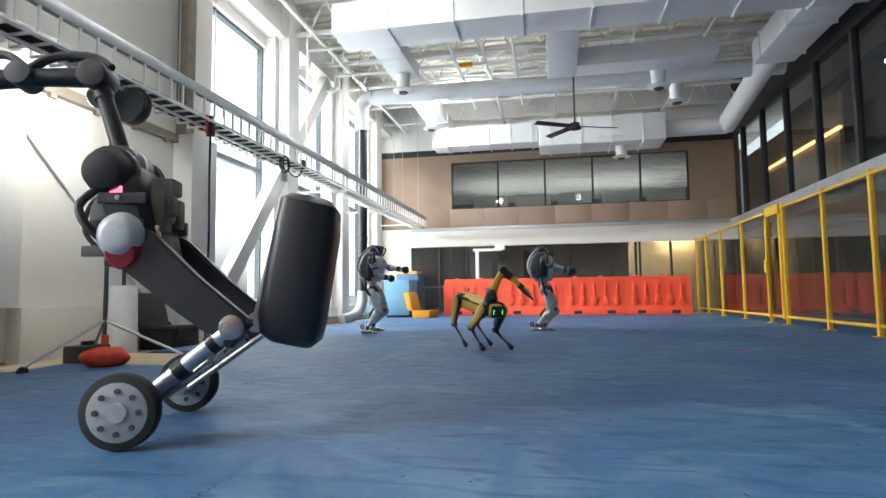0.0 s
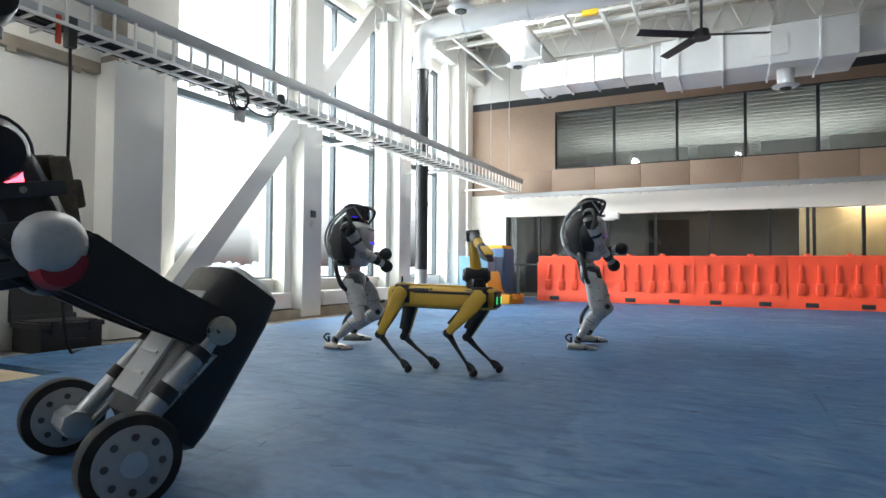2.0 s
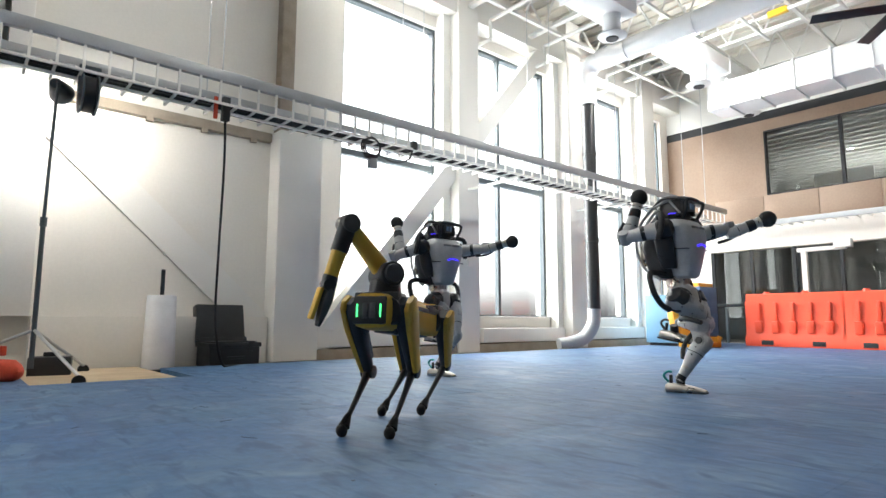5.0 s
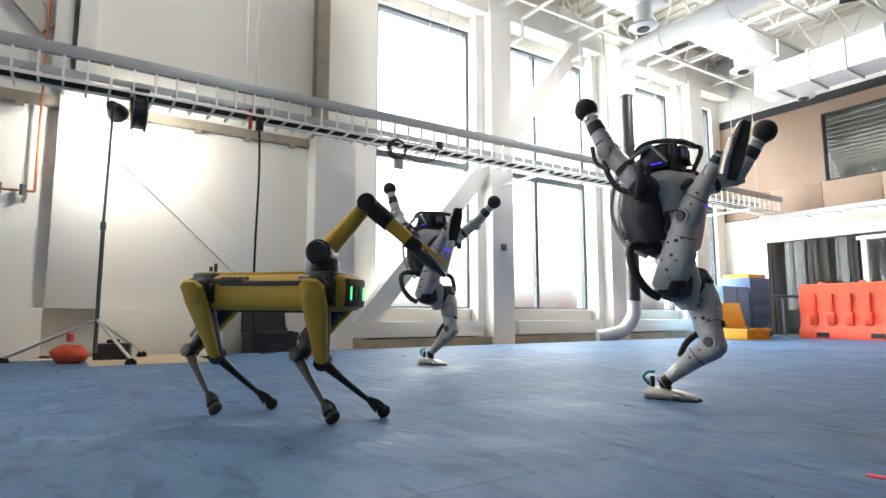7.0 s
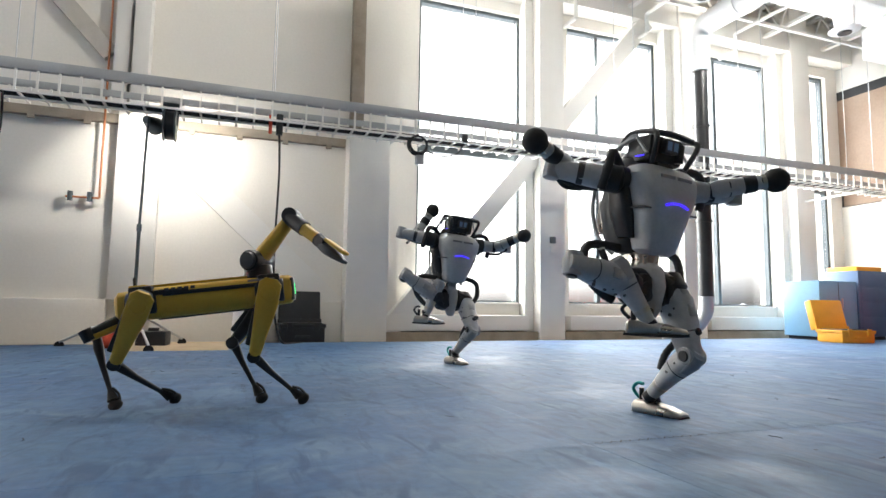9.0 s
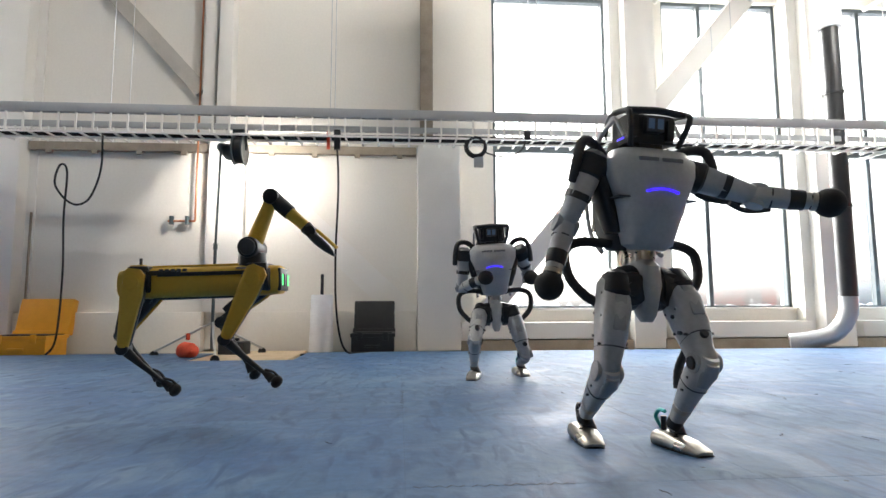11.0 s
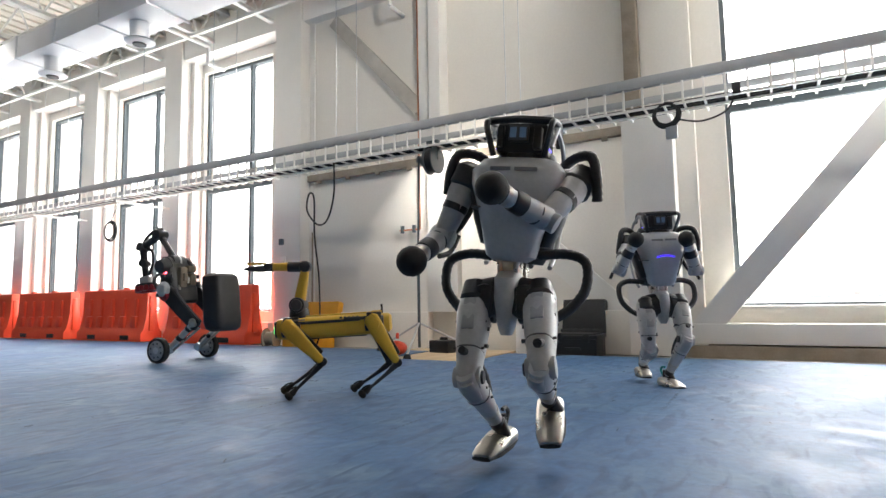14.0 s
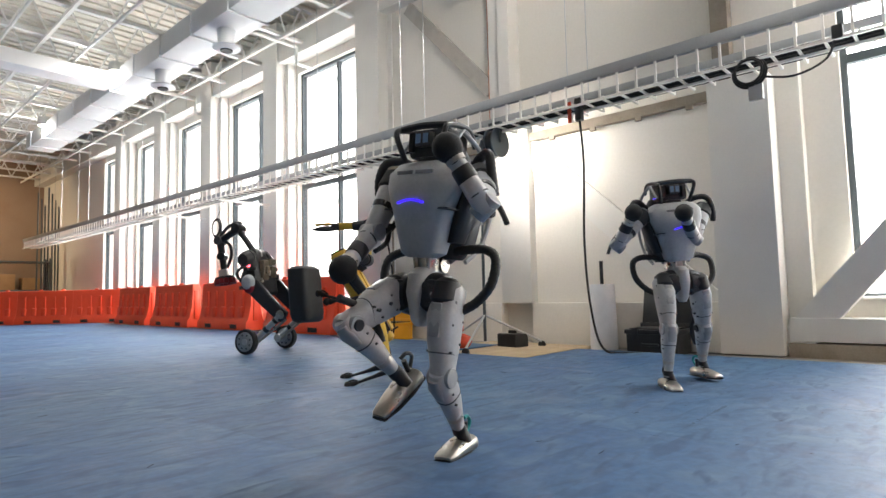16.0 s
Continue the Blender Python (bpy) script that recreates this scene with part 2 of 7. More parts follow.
def rod(bm, a, b, r, r2=None, sides=12, bevel=0.0):
    """A round bar from a to b, of radius r at a and r2 at b."""
    a, b = Vector(a), Vector(b)
    way = b - a
    m = Matrix.Translation((a + b) / 2) @ way.to_track_quat("Z", "Y").to_matrix().to_4x4()
    made = bmesh.ops.create_cone(bm, cap_ends=True, segments=sides, radius1=r, radius2=r if r2 is None else r2, depth=way.length, matrix=m)["verts"]
    if bevel:
        rims = [e for e in {e for v in made for e in v.link_edges} if len(e.link_faces) == 2 and max(len(f.verts) for f in e.link_faces) > 4]
        bmesh.ops.bevel(bm, geom=rims, offset=bevel, segments=2, profile=0.6, affect="EDGES", clamp_overlap=True)


def ball(bm, c, r, squash=(1, 1, 1), u=16, v=10):
    bmesh.ops.create_uvsphere(bm, u_segments=u, v_segments=v, radius=r, matrix=Matrix.LocRotScale(Vector(c), None, Vector(squash)))


def tube(bm, points, r, sides=8, steps=6, ribs=0.0):
    """A smooth hose through the points; ribs: share by which every other ring is thicker."""
    pts = [Vector(p) for p in points]
    path = []
    for i in range(len(pts) - 1):
        p0, p1, p2, p3 = pts[max(i - 1, 0)], pts[i], pts[i + 1], pts[min(i + 2, len(pts) - 1)]
        for k in range(steps):
            t = k / steps
            path.append(0.5 * (2 * p1 + (p2 - p0) * t + (2 * p0 - 5 * p1 + 4 * p2 - p3) * t * t + (3 * p1 - p0 - 3 * p2 + p3) * t ** 3))
    path.append(pts[-1])
    rings = []
    side = None
    for i, p in enumerate(path):
        d = (path[min(i + 1, len(path) - 1)] - path[max(i - 1, 0)]).normalized()
        if side is None:
            side = d.orthogonal().normalized()
        side = (side - d * side.dot(d)).normalized()
        up = d.cross(side)
        rr = r * (1 + (ribs if i % 2 else 0))
        rings.append([bm.verts.new(p + rr * (math.cos(math.tau * k / sides) * side + math.sin(math.tau * k / sides) * up)) for k in range(sides)])
    for q, w in zip(rings, rings[1:]):
        for k in range(sides):
            bm.faces.new((q[k], q[(k + 1) % sides], w[(k + 1) % sides], w[k]))
    bm.faces.new(rings[0][::-1])
    bm.faces.new(rings[-1])


def loft(bm, rings):
    """Joins rings of equally many points into a closed skin."""
    rows = [[bm.verts.new(p) for p in ring] for ring in rings]
    n = len(rows[0])
    for q, w in zip(rows, rows[1:]):
        for k in range(n):
            bm.faces.new((q[k], q[(k + 1) % n], w[(k + 1) % n], w[k]))
    bm.faces.new(rows[0][::-1])
    bm.faces.new(rows[-1])


def oval(cx, cy, z, rx, ry, n=16, power=2.6):
    """A rounded-square ring at height z."""
    ring = []
    for k in range(n):
        a = math.tau * k / n
        c, s = math.cos(a), math.sin(a)
        ring.append((cx + rx * math.copysign(abs(c) ** (2 / power), c), cy + ry * math.copysign(abs(s) ** (2 / power), s), z))
    return ring


def soft(me, degrees=38):
    """Smooth shading with sharp edges past an angle."""
    me.polygons.foreach_set("use_smooth", [True] * len(me.polygons))
    me.set_sharp_from_angle(angle=radians(degrees))
    return me


def part(name, bm, mat, parent=None, label=""):
    me = bpy.data.meshes.new(name)
    bmesh.ops.recalc_face_normals(bm, faces=bm.faces)
    bm.to_mesh(me)
    bm.free()
    me.materials.append(mat)
    ob = new(name, soft(me))
    ob.parent = parent
    return tagged(ob, label)


def boxes(*items):
    bm = bmesh.new()
    for it in items:
        box(bm, *it)
    return bm


def rods(*items):
    bm = bmesh.new()
    for it in items:
        rod(bm, *it)
    return bm


def hose(points, r, **k):
    bm = bmesh.new()
    tube(bm, points, r, **k)
    return bm


def thing(name, label, category, group="", at=None, kind=""):
    ob = new(name)
    ob.empty_display_size = 0.1
    if at is not None:
        ob.matrix_basis = at
    return tagged(ob, label, category, group, kind)


def structure(name, bm, mat, label=""):
    return tagged(part(name, bm, mat), label or name.replace("_", " "), "", "", "structure")


# ---- the hall ----
NORTH, SOUTH, EAST, WEST, TOP = 15.75, -24.0, 1.5, -9.62, 6.9
structure("ground", boxes(((-900, -900, -0.5), (900, 900, -0.3))), M_SNOW, "snow-covered ground outside the hall")
structure("floor", boxes(((WEST - 0.3, SOUTH, -0.28), (EAST + 3, NORTH + 4, -0.045))), M_FLOORC, "bare concrete floor along the walls")
# far tree line, its haze painted into the pale material
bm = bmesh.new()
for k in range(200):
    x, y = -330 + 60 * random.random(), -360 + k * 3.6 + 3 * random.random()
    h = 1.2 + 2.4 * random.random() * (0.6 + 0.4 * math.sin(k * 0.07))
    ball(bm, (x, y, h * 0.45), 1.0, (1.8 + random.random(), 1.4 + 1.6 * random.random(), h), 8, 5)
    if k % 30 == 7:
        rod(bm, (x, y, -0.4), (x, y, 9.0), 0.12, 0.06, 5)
tagged(part("far_trees", bm, M_TREES), "leafless trees far across the snow, paled by painted haze", "trees", "", "stuff")

# west wall: piers, sills and heads round the tall windows
bm = bmesh.new()
edges = sorted(WINDOWS)
start = SOUTH
for a, b in edges + [(NORTH, NORTH)]:
    if a > start:
        box(bm, (WEST - 0.22, start, -0.05), (WEST + 0.14, a, TOP))
    if b > a:
        box(bm, (WEST - 0.22, a, -0.05), (WEST + 0.14, b, SILL))
        box(bm, (WEST - 0.22, a, HEAD), (WEST + 0.14, b, TOP))
    start = b
structure("wall_west", bm, M_WALL, "white painted wall with tall windows")
structure("wall_blank", boxes(((WEST + 0.142, -1.7, 0), (WEST + 0.32, 5.6, TOP - 0.1))), M_WALL, "white plastered wall between the window bays")
for i, (a, b) in enumerate(edges):
    w = thing("window_%d" % (i + 1), "tall window with dark metal frame and clear panes", "window", kind="structure")
    mid = a + (b - a) * (0.65 if a < 0 else 0.34)
    bm = boxes(((WEST - 0.05, a, SILL), (WEST + 0.05, a + 0.06, HEAD)), ((WEST - 0.05, b - 0.06, SILL), (WEST + 0.05, b, HEAD)),
               ((WEST - 0.05, a + 0.06, SILL), (WEST + 0.05, b - 0.06, SILL + 0.06)), ((WEST - 0.05, a + 0.06, HEAD - 0.06), (WEST + 0.05, b - 0.06, HEAD)),
               ((WEST - 0.045, a + 0.06, TRANSOM - 0.05), (WEST + 0.045, b - 0.06, TRANSOM + 0.05)))
    cols = [a + 0.06, b - 0.06]
    if i != 5:
        for z0, z1 in ((SILL + 0.06, TRANSOM - 0.05), (TRANSOM + 0.05, HEAD - 0.06)):
            box(bm, (WEST - 0.045, mid - 0.035, z0), (WEST + 0.045, mid + 0.035, z1))
        cols = [a + 0.06, mid, b - 0.06]
    part("window_frame", bm, M_FRAME, w)
    part("window_sill", boxes(((WEST + 0.05, a, SILL), (WEST + 0.2, b, SILL + 0.03), 0.008)), M_TRIM, w)
    for y0, y1 in zip(cols, cols[1:]):
        for z0, z1 in ((SILL + 0.06, TRANSOM - 0.05), (TRANSOM + 0.05, HEAD - 0.06)):
            p = part("pane", boxes(((WEST - 0.006, y0, z0), (WEST + 0.006, y1, z1))), M_GLASS, w)
            p.visible_shadow = False

# piers standing proud of the wall, with a narrower tier above
PIERS = [(4.75, 5.37), (7.97, 8.44), (10.97, 11.45), (13.85, 14.35), (-1.5, -0.86), (-4.75, -4.2), (-7.8, -7.25), (-10.8, -10.3), (-13.9, -13.4)]
for i, (a, b) in enumerate(PIERS):
    if i == 0:
        bm = boxes(((WEST + 0.322, a, -0.03), (-8.98, b, 3.0), 0.01))
    else:
        bm = boxes(((WEST + 0.142, a, -0.03), (-9.05, b, TOP - 0.12), 0.01), ((WEST + 0.142, a - 0.16, -0.03), (-9.28, a, TOP - 0.12)), ((WEST + 0.142, b, -0.03), (-9.28, b + 0.12, TOP - 0.12)))
    structure("pier_%d" % (i + 1), bm, M_TRIM, "white square pier of the window wall")
structure("steel_strip", boxes(((WEST + 0.322, 4.79, 3.0), (-9.12, 4.98, TOP - 0.1), 0.005)), M_CONC, "bare steel strip above the pier")
for lo, hi in (((WEST + 0.322, 1.6, 3.1), (-9.1, 1.78, TOP - 0.1)), ((WEST + 0.322, 1.83, 3.1), (-9.02, 2.03, TOP - 0.1)), ((WEST + 0.322, 1.7, 0.53), (-9.14, 2.22, 3.1))):
    structure("wall_boxing", boxes((lo, hi, 0.01)), M_TRIM, "white boxed-in pipe on the wall")
structure("wall_rail", boxes(((WEST + 0.322, -0.84, 2.87), (-9.2, 4.73, 2.99), 0.004)), M_CONC, "bare steel channel along the wall")
bm = bmesh.new()
for k in range(9):
    box(bm, (-9.24, -0.6 + k * 0.63, 2.82), (-9.2, -0.52 + k * 0.63, 2.87))
structure("rail_clips", bm, M_CONC, "small clips under the wall channel")


def brace(bm, y0, z0, y1, z1, x0, x1, wide):
    n = Vector((0, -(z1 - z0), y1 - y0)).normalized() * wide / 2
    q = [Vector((x, y, z)) + s * n for x in (x0, x1) for y, z in ((y0, z0), (y1, z1)) for s in (-1, 1)]
    v = [bm.verts.new(p) for p in q]
    for f in ((0, 1, 3, 2), (4, 6, 7, 5), (0, 4, 5, 1), (2, 3, 7, 6), (0, 2, 6, 4), (1, 5, 7, 3)):
        bm.faces.new([v[i] for i in f])


for name, row in (("window_brace", (5.36, 0.02, 10.3, 5.85, -9.32, -9.12, 0.3)), ("wall_brace", (2.05, 2.85, 4.73, 0.36, -9.296, -9.25, 0.36)), ("upper_brace", (-0.25, 5.75, 1.55, 3.8, -9.29, -9.2, 0.22))):
    bm = bmesh.new()
    brace(bm, *row)
    structure(name, bm, M_PALE if name == "upper_brace" else M_TRIM, "white diagonal steel brace")
# heater boxes and ledge along the foot of the wall
for a, b in ((5.4, 7.79), (8.58, 10.79), (11.6, 13.67), (-4.05, -1.68), (-7.1, -4.93), (-10.15, -7.98)):
    structure("heater_cover", boxes(((WEST + 0.142, a, 0.12), (-9.1, b, 0.36), 0.01)), M_TRIM, "white heater cover under the window")
structure("wall_ledge", boxes(((WEST + 0.322, -0.84, -0.04), (-9.12, 1.69, 0.53), 0.006), ((WEST + 0.322, 2.23, -0.04), (-9.12, 4.73, 0.53), 0.006)), M_WALL, "low painted ledge at the foot of the wall")
structure("baseboard", boxes(((WEST + 0.142, -17, -0.044), (-9.06, -1.7, 0.1)), ((-9.4, 5.39, -0.044), (-9.07, 7.95, 0.1)), ((-9.4, 8.46, -0.044), (-9.07, 10.95, 0.1)), ((-9.4, 11.47, -0.044), (-9.07, 13.83, 0.1))), M_CONC, "dirty base strip along the wall")

# other walls
structure("wall_south", boxes(((WEST - 0.2, SOUTH - 0.2, -0.05), (EAST + 3, SOUTH, TOP))), M_WOOD, "warm brown wall at the far end")
structure("wall_east", boxes(((EAST, SOUTH, -0.05), (EAST + 0.2, 0.5, TOP)), ((EAST, 0.5, 5.3), (EAST + 0.2, NORTH, TOP)), ((EAST, 0.5, 2.3), (EAST + 0.2, NORTH, 2.75)), ((EAST, 0.5, -0.05), (EAST + 0.2, NORTH, 0.1))), M_DARK, "dark wall above and below glazing")
structure("office_east", boxes(((EAST + 3.0, 0.3, -0.05), (EAST + 3.2, NORTH + 4, TOP)), ((EAST + 0.2, 0.3, -0.05), (EAST + 3, 0.5, TOP)), ((EAST + 0.2, 0.5, 2.5), (EAST + 3, NORTH + 4, 2.6))), M_GUT, "offices behind the glazing, dimness painted in dark grey")
structure("office_wood_wall", boxes(((EAST + 1.2, 12.0, 2.61), (EAST + 1.3, NORTH + 3, 5.2))), M_WOOD, "wood-clad office wall")
tagged(part("strip_light", boxes(((EAST + 1.1, 11.8, 4.3), (EAST + 1.18, NORTH + 1, 4.36))), M_STRIP), "warm linear light on the wood-clad wall", "light")
for k in range(9):
    y = 14.9 - k * 1.58
    m = thing("upper_window_%d" % (k + 1), "upper office window with black mullions", "window", kind="structure")
    part("mullion", boxes(((EAST - 0.03, y, 2.75), (EAST + 0.1, y + 0.1, 5.3))), M_DARK, m)
    p = part("pane", boxes(((EAST + 0.03, y - 1.48, 2.75), (EAST + 0.04, y, 5.3))), M_DGLASS, m)
    p.visible_shadow = False
structure("glazing_low", boxes(((EAST + 0.03, 0.5, 0.1), (EAST + 0.04, NORTH, 2.3))), M_DGLASS, "dark lower glazing")
structure("ledge_east", boxes(((EAST - 0.22, -4, 2.52), (EAST - 0.003, NORTH - 0.3, 2.74), 0.01)), M_RAIL, "grey metal ledge under the upper windows")
for k in range(5):
    tagged(part("office_downlight", rods(((EAST + 1.4, 3 + 2.4 * k, 5.2), (EAST + 1.4, 3 + 2.4 * k, 5.25), 0.09)), M_LAMP), "small round office downlight", "light", "office downlights")

# north end: brown panelled balcony front over a glazed lower floor
structure("wall_north", boxes(((WEST, NORTH, 4.9), (EAST, NORTH + 0.2, 5.16)), ((WEST, NORTH, 3.37), (-7.11, NORTH + 0.2, 4.9)), ((0.2, NORTH, 3.37), (EAST, NORTH + 0.2, 4.9))), M_WOOD, "brown wood-panelled upper wall")
structure("wall_north_top", boxes(((WEST, NORTH, 5.36), (EAST, NORTH + 0.2, TOP))), M_CEIL, "white wall above the dark band")
bm = boxes(((WEST, NORTH, 5.16), (EAST, NORTH + 0.2, 5.36)))
structure("dark_fascia", bm, M_DARK, "dark band above the panelling")
structure("beam_north", boxes(((WEST, NORTH - 0.02, 2.15), (EAST, NORTH + 0.2, 2.76))), M_WALL, "white wall beam under the panelling")
for k in range(10):
    a = WEST + 0.2 + k * 1.12
    structure("wood_panel_%d" % (k + 1), boxes(((a, NORTH - 0.03, 2.78), (min(a + 1.11, EAST), NORTH + 0.15, 3.365), 0.004)), M_WOOD, "brown wood panel")
w = thing("window_north", "wide upper window with black mullions", "window", kind="structure")
XS = [-7.11, -5.59, -4.1, -2.63, -1.2, 0.2]
for x in XS[1:-1]:
    part("mullion", boxes(((x - 0.03, NORTH + 0.02, 3.4), (x + 0.03, NORTH + 0.12, 4.87))), M_DARK, w)
part("window_frame", boxes(((XS[0], NORTH + 0.01, 3.37), (XS[-1], NORTH + 0.14, 3.4)), ((XS[0], NORTH + 0.01, 4.87), (XS[-1], NORTH + 0.14, 4.9)), ((XS[0], NORTH + 0.01, 3.4), (XS[0] + 0.03, NORTH + 0.14, 4.87)), ((XS[-1] - 0.03, NORTH + 0.01, 3.4), (XS[-1], NORTH + 0.14, 4.87))), M_DARK, w)
for a, b in zip(XS, XS[1:]):
    p = part("pane", boxes(((a + 0.03, NORTH + 0.06, 3.4), (b - 0.03, NORTH + 0.07, 4.87))), M_DGLASS, w)
    p.visible_shadow = False
structure("office_north", boxes(((WEST - 0.2, NORTH + 3.8, -0.05), (EAST + 3, NORTH + 4, 2.7)), ((WEST - 0.2, NORTH + 9.0, 2.7), (EAST + 3, NORTH + 9.2, TOP)), ((WEST - 0.2, NORTH + 0.2, 2.7), (EAST, NORTH + 9.0, 2.8)), ((WEST - 0.4, NORTH + 0.2, -0.05), (WEST - 0.2, NORTH + 9.2, TOP)), ((EAST + 0.002, NORTH + 0.2, 2.7), (EAST + 0.2, NORTH + 9.0, TOP))), M_GUT, "offices behind the north glazing, dimness painted in dark grey")
bm = bmesh.new()
for k in range(22):
    box(bm, (WEST, NORTH + 0.3 + k * 0.39, 4.86), (EAST, NORTH + 0.42 + k * 0.39, 4.99))
box(bm, (WEST - 0.2, NORTH + 0.2, 5.0), (EAST, NORTH + 9.0, 5.1))
structure("office_ceiling", bm, M_OFFC, "ribbed office ceiling")
for k in range(5):
    tagged(part("office_desk", boxes(((-6.6 + k * 1.45, NORTH + 1.5, 3.3), (-5.4 + k * 1.45, NORTH + 1.6, 4.0), 0.02), ((-6.5 + k * 1.45, NORTH + 1.6, 2.8), (-5.5 + k * 1.45, NORTH + 2.1, 3.35))), M_TRIM), "pale desk screen behind the upper window", "desk", "office desks")
# lower glazing
g = thing("partition_north", "glazed partition with black frames", "partition", kind="structure")
GX = [-8.45, -7.55, -6.65, -5.75, -4.6, -3.4, -2.15, -1.42, -1.3, -0.4, 0.5, 1.46]
for x in GX:
    part("mullion", boxes(((x - 0.03, NORTH + 0.02, 0.0), (x + 0.03, NORTH + 0.1, 2.15))), M_DARK, g)
for a, b in zip(GX, GX[1:]):
    p = part("pane", boxes(((a + 0.03, NORTH + 0.05, 0.0), (b - 0.03, NORTH + 0.06, 2.12))), M_DGLASS, g)
    p.visible_shadow = False
structure("corner_wall", boxes(((WEST, NORTH, -0.05), (-8.48, NORTH + 0.2, 2.15))), M_WALL, "white corner wall")
# the plaster's orange tone holds the room's warm light
structure("office_lit_wall", boxes(((-1.35, NORTH + 2.4, 0), (EAST, NORTH + 2.5, 2.6))), material("warm_light_tinted_plaster", (0.72, 0.55, 0.33), 0.7), "office wall with warm lamplight painted into its colour")
tagged(part("office_door", boxes(((-4.9, NORTH + 1.2, 0), (-3.9, NORTH + 1.25, 2.05), 0.01), ((-4.05, NORTH + 1.17, 1.0), (-4.0, NORTH + 1.2, 1.1))), M_DARK), "dark office door behind the glazing", "door")

# ceiling
structure("ceiling", boxes(((WEST - 0.2, SOUTH, TOP), (EAST + 3, NORTH + 9.3, TOP + 0.2))), M_DECK, "pale corrugated roof deck")
bm = bmesh.new()
for k in range(132):
    y = SOUTH + 0.15 + k * 0.3
    if y < NORTH:
        box(bm, (WEST, y, TOP - 0.05), (EAST, y + 0.14, TOP - 0.004))
structure("deck_ribs", bm, M_DECK, "ribs of the roof deck")
TRUSS_Z0, TRUSS_Z1 = 6.05, 6.78


def truss(y):
    bm = bmesh.new()
    for z in (TRUSS_Z0, TRUSS_Z1):
        box(bm, (WEST + 0.15, y - 0.05, z - 0.03), (EAST, y + 0.05, z + 0.03))
    n = 16
    step = (EAST - WEST - 0.3) / n
    for k in range(n):
        a = WEST + 0.2 + k * step
        rod(bm, (a, y, TRUSS_Z0), (a + step / 2, y, TRUSS_Z1), 0.022, None, 6)
        rod(bm, (a + step / 2, y, TRUSS_Z1), (a + step, y, TRUSS_Z0), 0.022, None, 6)
    return structure("roof_truss", bm, M_CEIL, "white open-web roof truss")


for k in range(24):
    truss(SOUTH + 0.9 + k * 1.65)
bm = bmesh.new()
for x in (-8.6, -6.9, -5.3, -3.7, -2.1, -0.6):
    box(bm, (x - 0.03, SOUTH, TRUSS_Z0 - 0.09), (x + 0.03, NORTH, TRUSS_Z0 - 0.035))
structure("bridging", bm, M_CEIL, "white bars tying the trusses")
structure("header_beam", boxes(((WEST + 0.142, SOUTH, 5.86), (-9.1, NORTH, 6.3), 0.01)), M_TRIM, "white steel beam along the window heads")

# ducts and pipes
def duct(name, bm, label):
    return tagged(part(name, bm, M_DUCT), label, "duct")


def seams(bm, a, b, half, n):
    a, b = Vector(a), Vector(b)
    for k in range(1, n):
        c = a.lerp(b, k / n)
        d = (b - a).normalized()
        e = Vector([half + 0.015 if abs(q) < 0.5 else 0.02 for q in d])
        box(bm, c - e, c + e)


bm = boxes(((-7.6, 6.6, 5.2), (1.2, 7.4, 5.75), 0.02))
for k in range(7):
    box(bm, (-6.6 + k * 1.15, 6.57, 5.17), (-6.56 + k * 1.15, 7.43, 5.78))
duct("main_duct", bm, "large white rectangular duct across the hall")
for a, b in ((7.42, 9.95), (11.35, 15.4)):
    br = thing("branch_duct", "white flat branch duct feeding diffusers", "duct", "branch ducts")
    part("duct_run", boxes(((-7.4, a, 5.55), (-6.8, b, 5.85), 0.02)), M_DUCT, br)
    part("flange", boxes(((-7.43, (a + b) / 2, 5.52), (-6.77, (a + b) / 2 + 0.04, 5.88), 0.004)), M_DUCT, br)
bm = boxes(((-3.9, 7.42, 5.22), (-3.3, 9.7, 5.6), 0.02), ((-3.3, 9.1, 5.22), (-0.6, 9.7, 5.6), 0.02))
duct("elbow_duct", bm, "white rectangular duct with an elbow")
rd = thing("round_duct", "white round duct turning down by the windows", "duct")
part("duct_run", rods(((-8.18, 10.9, 5.55), (1.2, 10.9, 5.55), 0.2, 0.2, 20)), M_DUCT, rd)
for k in range(7):
    part("flange", rods(((-7.6 + k * 1.3, 10.9, 5.55), (-7.56 + k * 1.3, 10.9, 5.55), 0.215, 0.215, 20)), M_DUCT, rd)
bm = bmesh.new()
tube(bm, [(-8.2, 10.9, 5.55), (-8.38, 10.9, 5.5), (-8.5, 10.9, 5.3), (-8.5, 10.9, 4.72)], 0.18, 16)
part("elbow", bm, M_DUCT, rd)
bm = rods(((-8.5, 10.9, 4.72), (-8.5, 10.9, 0.72), 0.125, 0.125, 16), ((-8.5, 10.9, 3.7), (-8.5, 10.9, 3.75), 0.14, 0.14, 16), ((-8.5, 10.9, 2.0), (-8.5, 10.9, 2.05), 0.14, 0.14, 16))
ex = thing("exhaust_pipe", "black insulated vertical exhaust pipe with a steel elbow", "pipe")
part("insulated_pipe", bm, M_BLACK, ex)
part("steel_elbow", hose([(-8.5, 10.9, 0.72), (-8.5, 10.87, 0.45), (-8.56, 10.7, 0.2), (-8.62, 10.4, 0.1), (-8.75, 10.15, 0.06)], 0.12, sides=16, ribs=0.06), M_RAIL, ex, "ribbed bare steel elbow")
ah = thing("air_handler", "white air handling unit with duct sections", "air handler")
part("duct_run", boxes(((-7.2, 13.2, 4.78), (-4.22, 13.9, 5.33), 0.03)), M_DUCT, ah)
part("fan_box", boxes(((-4.2, 13.0, 4.6), (-0.9, 14.1, 5.33), 0.04)), M_DUCT, ah)
